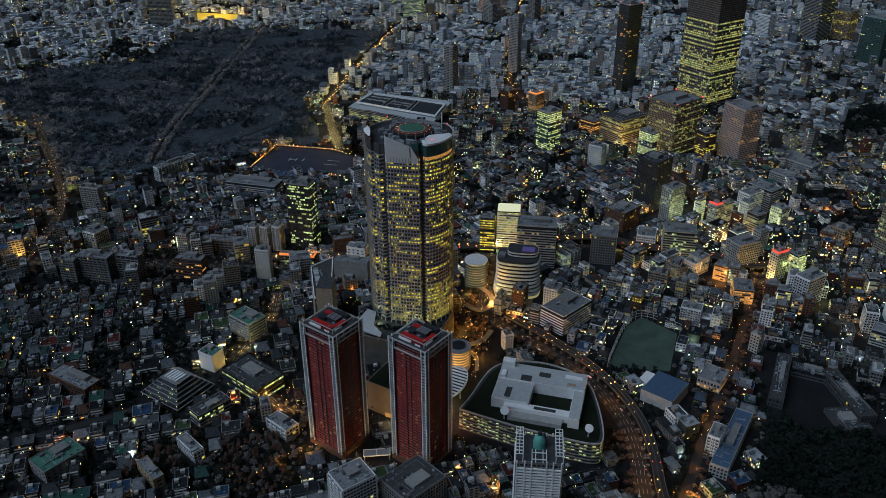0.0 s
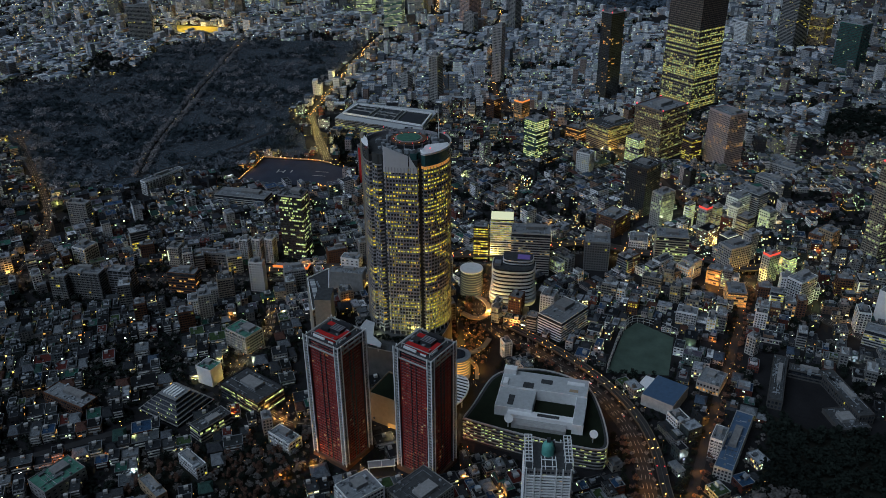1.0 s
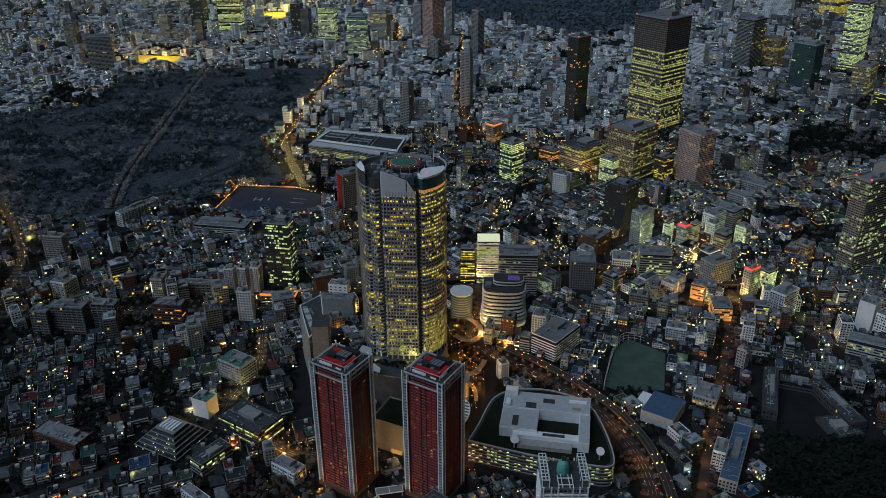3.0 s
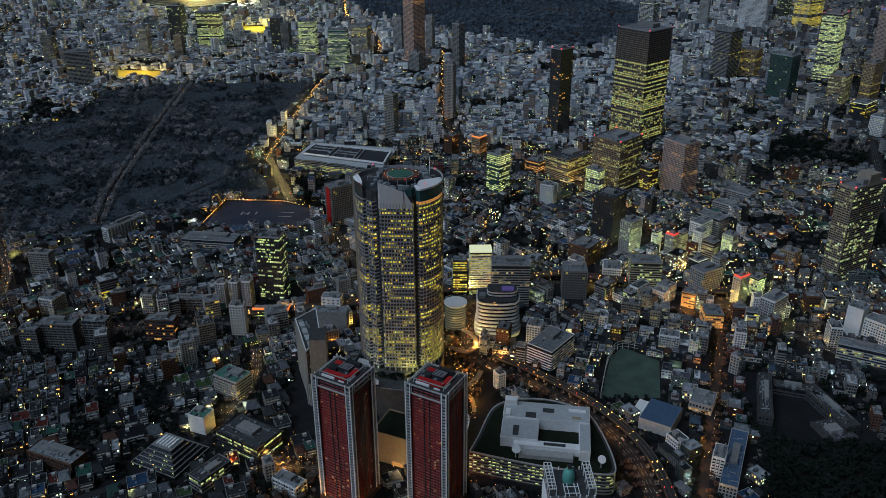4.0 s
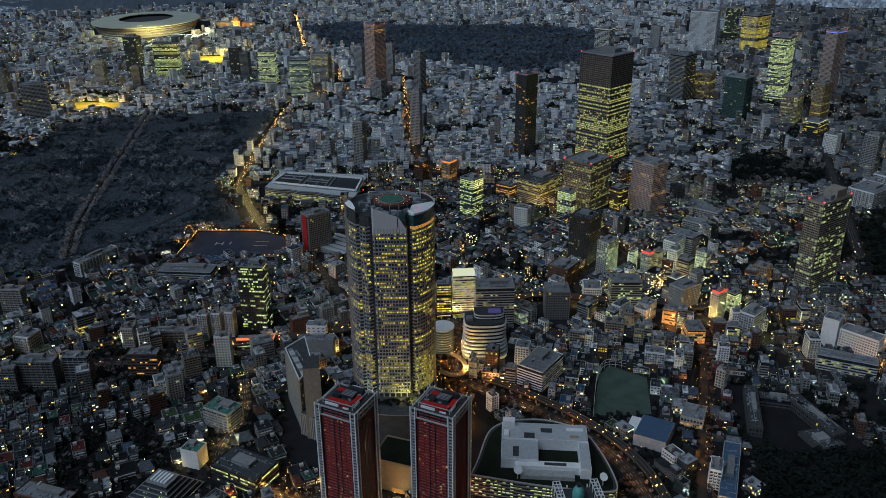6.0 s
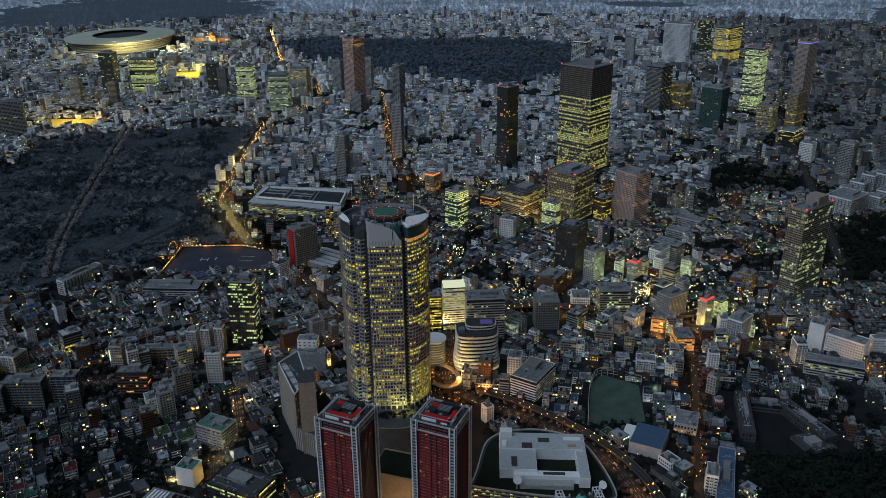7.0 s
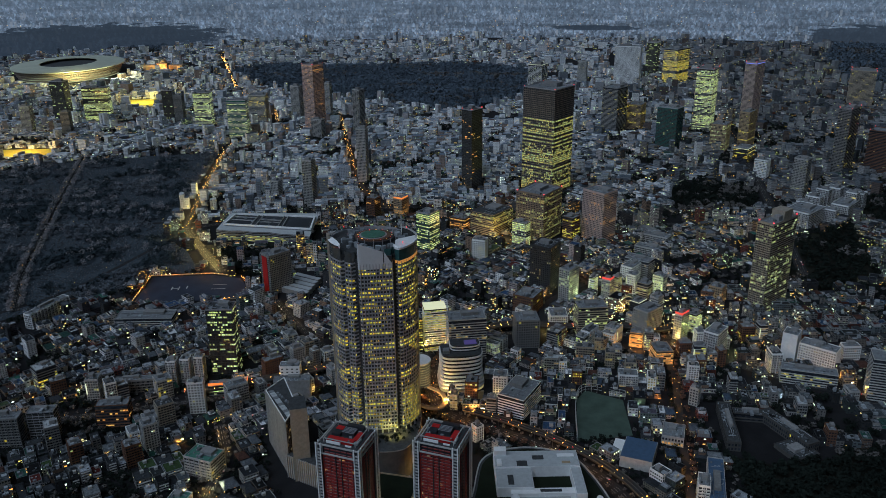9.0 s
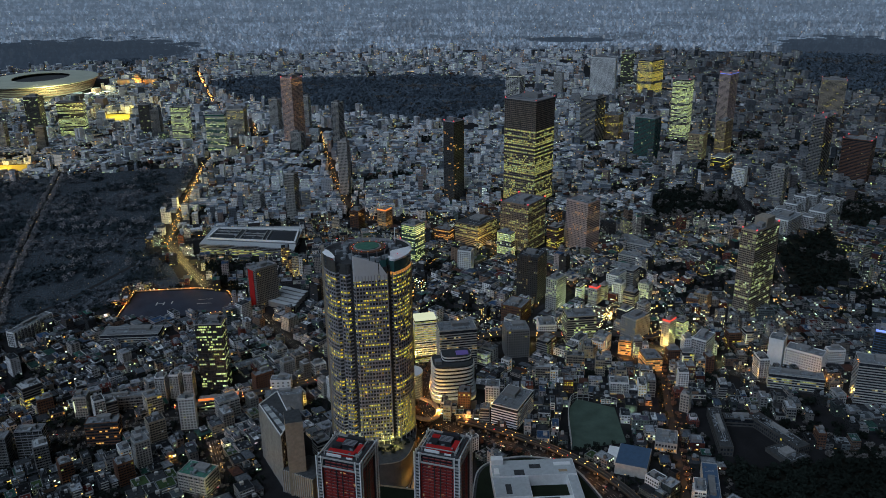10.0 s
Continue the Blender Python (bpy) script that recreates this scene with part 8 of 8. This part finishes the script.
lamp_row("road_lamp", sod, 8.5, "lamp_o", 0.55, "orange sodium lamps along the roads")
ex = np.concatenate([l[::2] + normals_of(l)[::2] * s for l in EXP_LINES for s in (-7, 7)])
ex = ex[np.random.default_rng(4).random(len(ex)) < 0.45]
lamp_row("expressway_lamp", ex, 18.0, "lamp_o", 0.6, "orange sodium lamps above the expressway")
pick = g2.choice(len(LOTS), min(len(LOTS), 17000), replace=False)
off = LOTS[pick]
lp = off[:, :2] + np.c_[-np.sin(off[:, 4]), np.cos(off[:, 4])] * (off[:, 3:4] / 2 + 1.6)
lamp_row("lane_lamp", lp[DIST[pick] < 2300], 5.5, "lamp_w", 0.55, "small pale lamps in the lanes")
farp = lp[DIST[pick] >= 2300]
farp = farp[g2.random(len(farp)) < 0.24]
lamp_row("far_lamp", farp, 9, "lamp_w", 1.15, "far lights of the city")
# lit shop fronts and stair windows low on the walls
sp = np.where(DIST < 2600)[0]
wgt = 0.23 + 0.75 * np.exp(-(((P[sp, 0] - 80) / 300) ** 2 + ((P[sp, 1] - 1130) / 230) ** 2))
for line, width in LINES:
    if width >= 12:
        wgt += 0.25 * np.exp(-np.clip(from_line(P[sp], line[::3]) - width / 2, 0, 900) / 25)
sp = np.repeat(sp, 3)
sp = sp[g2.random(len(sp)) < np.repeat(np.clip(wgt, 0, 0.9), 3)]
q = LOTS[sp]
side = g2.integers(0, 3, len(sp))
ang = q[:, 4] + np.array([0, math.pi / 2, -math.pi / 2])[side]
reach = np.where(side == 0, q[:, 3], q[:, 2]) / 2 + 0.12
run = np.where(side == 0, q[:, 2], q[:, 3])
slide = g2.uniform(-0.35, 0.35, len(sp)) * run
bx = q[:, 0] + np.sin(ang) * reach + np.cos(ang) * slide
by = q[:, 1] - np.cos(ang) * reach + np.sin(ang) * slide
zz = np.where(g2.random(len(sp)) < 0.45, 1.0, g2.uniform(0.1, 0.85, len(sp)) * HT[sp])
fronts = np.c_[bx, by, zz, g2.uniform(0.6, 1.0, len(sp)) * np.where(g2.random(len(sp)) < 0.22, 4.0, 1.3), np.full(len(sp), 0.2), g2.uniform(0.5, 1.15, len(sp)), ang]
tagged(new("shop_fronts", boxes("shop_fronts", fronts, M["shopfront"])), "small lit shop fronts and windows along the lanes", "lit windows", kind="stuff")
# golden lamps of the plaza, the ring road and the foot of the twin towers
gl = np.random.default_rng(77)
gold = np.concatenate([np.c_[gl.uniform(-238, -180, 120), gl.uniform(700, 830, 120)], np.c_[gl.uniform(-250, -190, 50), gl.uniform(840, 920, 50)], np.c_[gl.uniform(-390, -130, 90), gl.uniform(500, 640, 90)], np.c_[gl.uniform(-470, -340, 60), gl.uniform(600, 720, 60)], np.c_[gl.uniform(60, 120, 90), gl.uniform(600, 1050, 90)]])
ok = np.ones(len(gold), bool)
for x, y, hw, hd, a in TAKEN:
    if hw > 30 and abs(x + 205) < 1 and abs(y - 790) < 1:
        continue
    e = gold - np.array([x, y])
    ok &= (np.abs(e[:, 0] * math.cos(a) + e[:, 1] * math.sin(a)) > hw + 1) | (np.abs(-e[:, 0] * math.sin(a) + e[:, 1] * math.cos(a)) > hd + 1)
lamp_row("plaza_lamp", gold[ok], 5.5, "lamp_o", 0.42, "golden lamps of the plazas and gardens")
# headlights and tail lights of the far traffic
tl = np.random.default_rng(61)
far_cars = []
for idx in (2, 6):
    q = LINES[idx][0]
    q = q[np.linalg.norm(q - EYE_AXIS, axis=1) > 1500]
    q = np.repeat(q, 4, axis=0) + tl.uniform(-6, 6, (len(q) * 4, 2))
    far_cars.append(q[tl.random(len(q)) < (0.3 if idx == 2 else 0.6)])
far_cars = np.concatenate(far_cars)
sz = np.clip(np.linalg.norm(far_cars - EYE_AXIS, axis=1) * 0.00038, 0.6, 1.5)
tagged(new("far_traffic", boxes("far_traffic", np.c_[far_cars, np.full(len(far_cars), 0.9), sz, sz, sz * 0.8], M["lamp_o"])), "far traffic lights on the avenues", "cars", kind="stuff")
deck_cars = []
for line, height, lanes in ((EXP_LINES[0], 11, (-5, -2.2, 2.2, 5)), (EXP_LINES[1], 8, (-3, 3))):
    nrm = normals_of(line)
    for off in lanes:
        q = np.repeat(line + nrm * off, 2, axis=0) + tl.uniform(-1.0, 1.0, (2 * len(line), 2))
        q = q[tl.random(len(q)) < 0.4]
        deck_cars.append(np.c_[q, np.full(len(q), height + 0.7), np.full(len(q), 0.75), np.full(len(q), 0.75), np.full(len(q), 0.5)])
deck_cars = np.concatenate(deck_cars)
white = tl.random(len(deck_cars)) < 0.8
tagged(new("expressway_traffic", boxes("expressway_traffic", deck_cars[white], M["lamp_o"])), "headlights on the elevated expressway", "cars", kind="stuff")
tagged(new("expressway_traffic", boxes("expressway_traffic", deck_cars[~white], M["lamp_r"])), "red tail lights on the elevated expressway", "cars", kind="stuff")
# lamps on a string along the landing field and the cemetery avenue
edge = np.concatenate([smooth_line(r, 7) for r in ([(-718, 1190), (-723, 1306)], [(-720, 1306), (-616, 1315), (-590, 1308)], [(-560, 1298), (-543, 1266), (-537, 1212), (-575, 1204)])])
lamp_row("field_lamp", edge, 3, "lamp_o", 0.8, "orange lamps round the landing field")
ef = thing("field_fence", 0, 0, 0, "low orange-lit fence round the landing field", "fence")
for run in ([(-719, 1188), (-724, 1308), (-616, 1318), (-585, 1308)], [(-558, 1300), (-541, 1268), (-535, 1210), (-580, 1202)]):
    part("rail", ribbon("rail", np.asarray(run, dtype=float), 0.5, 2.6, 2.2, M["tan"]), ef)
av = smooth_line([(-897, 1165), (-958, 1312), (-1042, 1612), (-1105, 1842), (-1191, 2161)], 16)
lamp_row("avenue_lamp", (av + np.array([8, 0]))[::6], 6, "lamp_w", 0.55, "pale lamps of the cemetery avenue")


def car_model(colour, label):
    c = thing("car", 0, 0, 0, label, "car", "cars on the roads")
    bm = bmesh.new()
    side = [(-2.2, 0.35), (2.2, 0.35), (2.25, 0.8), (1.3, 0.95), (0.7, 1.42), (-1.1, 1.45), (-1.9, 1.0), (-2.25, 0.9)]
    l = [bm.verts.new((x, -0.85, z)) for x, z in side]
    r = [bm.verts.new((x, 0.85, z)) for x, z in side]
    bm.faces.new(l[::-1])
    bm.faces.new(r)
    for k in range(len(side)):
        bm.faces.new((l[k], l[(k + 1) % 8], r[(k + 1) % 8], r[k]))
    bmesh.ops.recalc_face_normals(bm, faces=bm.faces)
    me = bpy.data.meshes.new("body")
    bm.to_mesh(me)
    bm.free()
    me.materials.append(colour)
    part("body", me, c)
    for s in (-0.6, 0.6):
        part("headlight", boxes("headlight", [(2.25, s, 0.55, 0.2, 0.45, 0.3)], M["lamp_w"]), c, "white headlight")
        part("tail_light", boxes("tail_light", [(-2.25, s, 0.65, 0.2, 0.4, 0.3)], M["lamp_r"]), c, "red tail light")
        for x in (-1.4, 1.4):
            part("wheel", boxes("wheel", [(x, s * 1.35, 0, 0.62, 0.22, 0.62)], M["darkmetal"]), c)
    return c


cars = [car_model(M["white"], "white car with its lights on"), car_model(M["darkmetal"], "black car with its lights on"), car_model(M["steel"], "silver car with its lights on")]
g3 = np.random.default_rng(9)
count = 0
for idx, (line, width) in enumerate(LINES):
    if width < 12:
        continue
    n = normals_of(line)
    for m in range(1, len(line) - 1):
        if np.linalg.norm(line[m] - EYE_AXIS) > 1500 or count > 190 or g3.random() > 0.34:
            continue
        sgn = g3.choice([-1, 1])
        p = line[m] + n[m] * sgn * width * 0.3
        d = line[m + 1] - line[m]
        a = math.degrees(math.atan2(d[1], d[0])) + (180 if sgn > 0 else 0)
        copy_thing(cars[count % 3], pose(p[0], p[1], 0.26 + 0.03 * (idx + 1), 0, 0, a))
        count += 1
for k in cars:
    for o in list(k.children_recursive) + [k]:
        bpy.data.objects.remove(o)


def glow_lamp(x, y, z, watts, colour, radius=1.5):
    l = new("street_glow", bpy.data.lights.new("street_glow", "POINT"))
    l.data.energy, l.data.color, l.data.shadow_soft_size = watts, colour, radius
    l.location = (x, y, z)


ORANGE, YELLOW, PALE = (1.0, 0.38, 0.06), (1.0, 0.64, 0.14), (0.95, 1.0, 0.6)
for idx, watts, step in ((0, 5000, 6), (1, 14000, 5), (2, 4200, 3), (3, 6500, 3), (6, 26000, 5), (7, 70000, 4), (8, 8000, 5), (12, 8000, 5), (13, 12000, 5), (14, 14000, 5), (17, 9000, 4), (18, 16000, 4)):
    line = LINES[idx][0]
    for p in line[2::step]:
        if np.linalg.norm(p - EYE_AXIS) < 2300:
            glow_lamp(p[0], p[1], (22, 11, 6, 6)[idx] if idx < 4 else 11, watts * 0.55, ORANGE if idx in (1, 2, 14, 17) else (1.0, 0.72, 0.2) if idx in (6, 7) else (1.0, 0.5, 0.09))
for p in edge[::7]:
    glow_lamp(p[0], p[1], 4.5, 5000, (1.0, 0.3, 0.05))
# lights at the great tower's foot, the plazas and the crossing
for x, y, z, w, c in ((-251, 741, MZ + 3, 12000, (1.0, 0.82, 0.2)), (-262, 737, MZ + 3, 5000, (1.0, 0.82, 0.2)), (-301, 738, MZ + 3, 3000, PALE), (-330, 540, 5, 12000, ORANGE), (-262, 560, 5, 9000, ORANGE), (-232, 556, 5, 9000, (1.0, 0.5, 0.12)), (-176, 566, 5, 10000, ORANGE), (-150, 600, 5, 14000, ORANGE), (-330, 640, 6, 16000, (1.0, 0.5, 0.1)), (-360, 585, 5, 12000, ORANGE), (-385, 650, 6, 14000, (1.0, 0.5, 0.1)), (-30, 640, 6, 12000, ORANGE), (-226, 722, 8, 14000, (1.0, 0.45, 0.07)), (-188, 760, 6, 14000, (1.0, 0.45, 0.07)), (-222, 770, 7, 6000, YELLOW), (-205, 815, 7, 9000, (1.0, 0.45, 0.07)), (-235, 885, 10, 14000, YELLOW), (-200, 872, 9, 20000, (1.0, 0.55, 0.12)), (-165, 850, 10, 15000, ORANGE), (-205, 660, 8, 30000, PALE), (-192, 628, 8, 30000, (1.0, 0.3, 0.15)), (-196, 896, 8, 14000, YELLOW), (-246, 616, 12, 9000, (1.0, 0.66, 0.3)), (-545, 492, 7, 12000, (1.0, 0.25, 0.06)), (-530, 470, 7, 12000, ORANGE), (-500, 545, 8, 14000, (0.95, 0.9, 0.3)), (-212, 766, 5, 9000, (1.0, 0.5, 0.07)), (-200, 785, 5, 9000, (1.0, 0.5, 0.07)), (-225, 800, 5, 6000, (1.0, 0.5, 0.07)), (-175, 876, 4, 14000, YELLOW), (-310, 560, 6, 20000, ORANGE), (-160, 575, 8, 26000, ORANGE), (-120, 560, 8, 26000, ORANGE), (30, 1188, 9, 32000, (0.85, 1.0, 0.45)), (45, 1170, 9, 38000, (0.8, 1.0, 0.3)), (100, 1178, 12, 38000, (0.95, 0.95, 0.3)), (15, 1215, 10, 24000, (0.85, 1.0, 0.45)), (70, 1225, 10, 24000, (0.9, 1.0, 0.4)), (150, 1205, 10, 20000, (0.9, 1.0, 0.4)), (330, 925, 8, 14000, ORANGE), (375, 962, 8, 14000, (1.0, 0.3, 0.05)), (300, 1010, 8, 12000, ORANGE), (260, 940, 8, 9000, YELLOW), (210, 1000, 8, 9000, (0.9, 1.0, 0.4)), (88, 1140, 8, 40000, YELLOW), (136, 1168, 8, 30000, (0.9, 1.0, 0.4)), (187, 1061, 8, 28000, (0.8, 1.0, 0.25)), (76, 1013, 8, 34000, ORANGE), (142, 1040, 8, 26000, YELLOW), (60, 1120, 8, 26000, YELLOW), (-10, 1140, 8, 26000, (0.85, 1.0, 0.35)), (20, 1050, 7, 16000, (0.85, 1.0, 0.35)), (-45, 1075, 7, 22000, YELLOW), (225, 1150, 8, 22000, ORANGE), (-230, 1012, 16, 40000, YELLOW), (-195, 1022, 14, 40000, YELLOW), (-85, 1480, 14, 60000, YELLOW), (-120, 1480, 12, 50000, YELLOW), (-20, 600, 8, 30000, ORANGE), (60, 600, 8, 40000, YELLOW), (-690, 1120, 12, 40000, (0.8, 1.0, 0.3)), (-480, 925, 8, 9000, ORANGE), (-1380, 2205, 45, 420000, YELLOW), (-1300, 2940, 45, 520000, (1.0, 0.8, 0.2)), (-1700, 3345, 50, 1600000, (1.0, 0.9, 0.3)), (-1560, 3420, 40, 700000, (1.0, 0.9, 0.4)), (-1560, 3330, 45, 350000, PALE), (-1465, 3670, 10, 250000, ORANGE), (-446, 700, 9, 9000, PALE), (-420, 605, 8, 26000, ORANGE), (-370, 615, 8, 26000, ORANGE)):
    glow_lamp(x, y, z, w * 0.8, c)
# lamps over the lanes and small squares, each with its own colour
lane = np.random.default_rng(88)
where = np.where((DIST < 1750) & ~upper)[0]
near_street = np.full(len(where), 1e9)
for line, width in LINES:
    near_street = np.minimum(near_street, from_line(P[where], line[::3]))
odds = 0.25 + np.exp(-near_street / 30) + 1.5 * np.exp(-(((P[where, 0] - 90) / 220) ** 2 + ((P[where, 1] - 1140) / 170) ** 2))
LANE_COLOURS = [(1.0, 0.36, 0.05), (1.0, 0.55, 0.1), (1.0, 0.78, 0.2), (0.85, 1.0, 0.35), (0.7, 1.0, 0.55), (0.8, 0.95, 1.0)]
for k in lane.choice(where, 170, replace=False, p=odds / odds.sum()):
    x, y, w, d, a, _ = LOTS[k]
    off = d / 2 + 2.2
    glow_lamp(x + math.sin(a) * off, y - math.cos(a) * off, lane.uniform(3.5, 6.5), float(lane.gamma(1.5, 2300)), LANE_COLOURS[lane.choice(6, p=[0.22, 0.22, 0.2, 0.16, 0.1, 0.1])], 0.6)
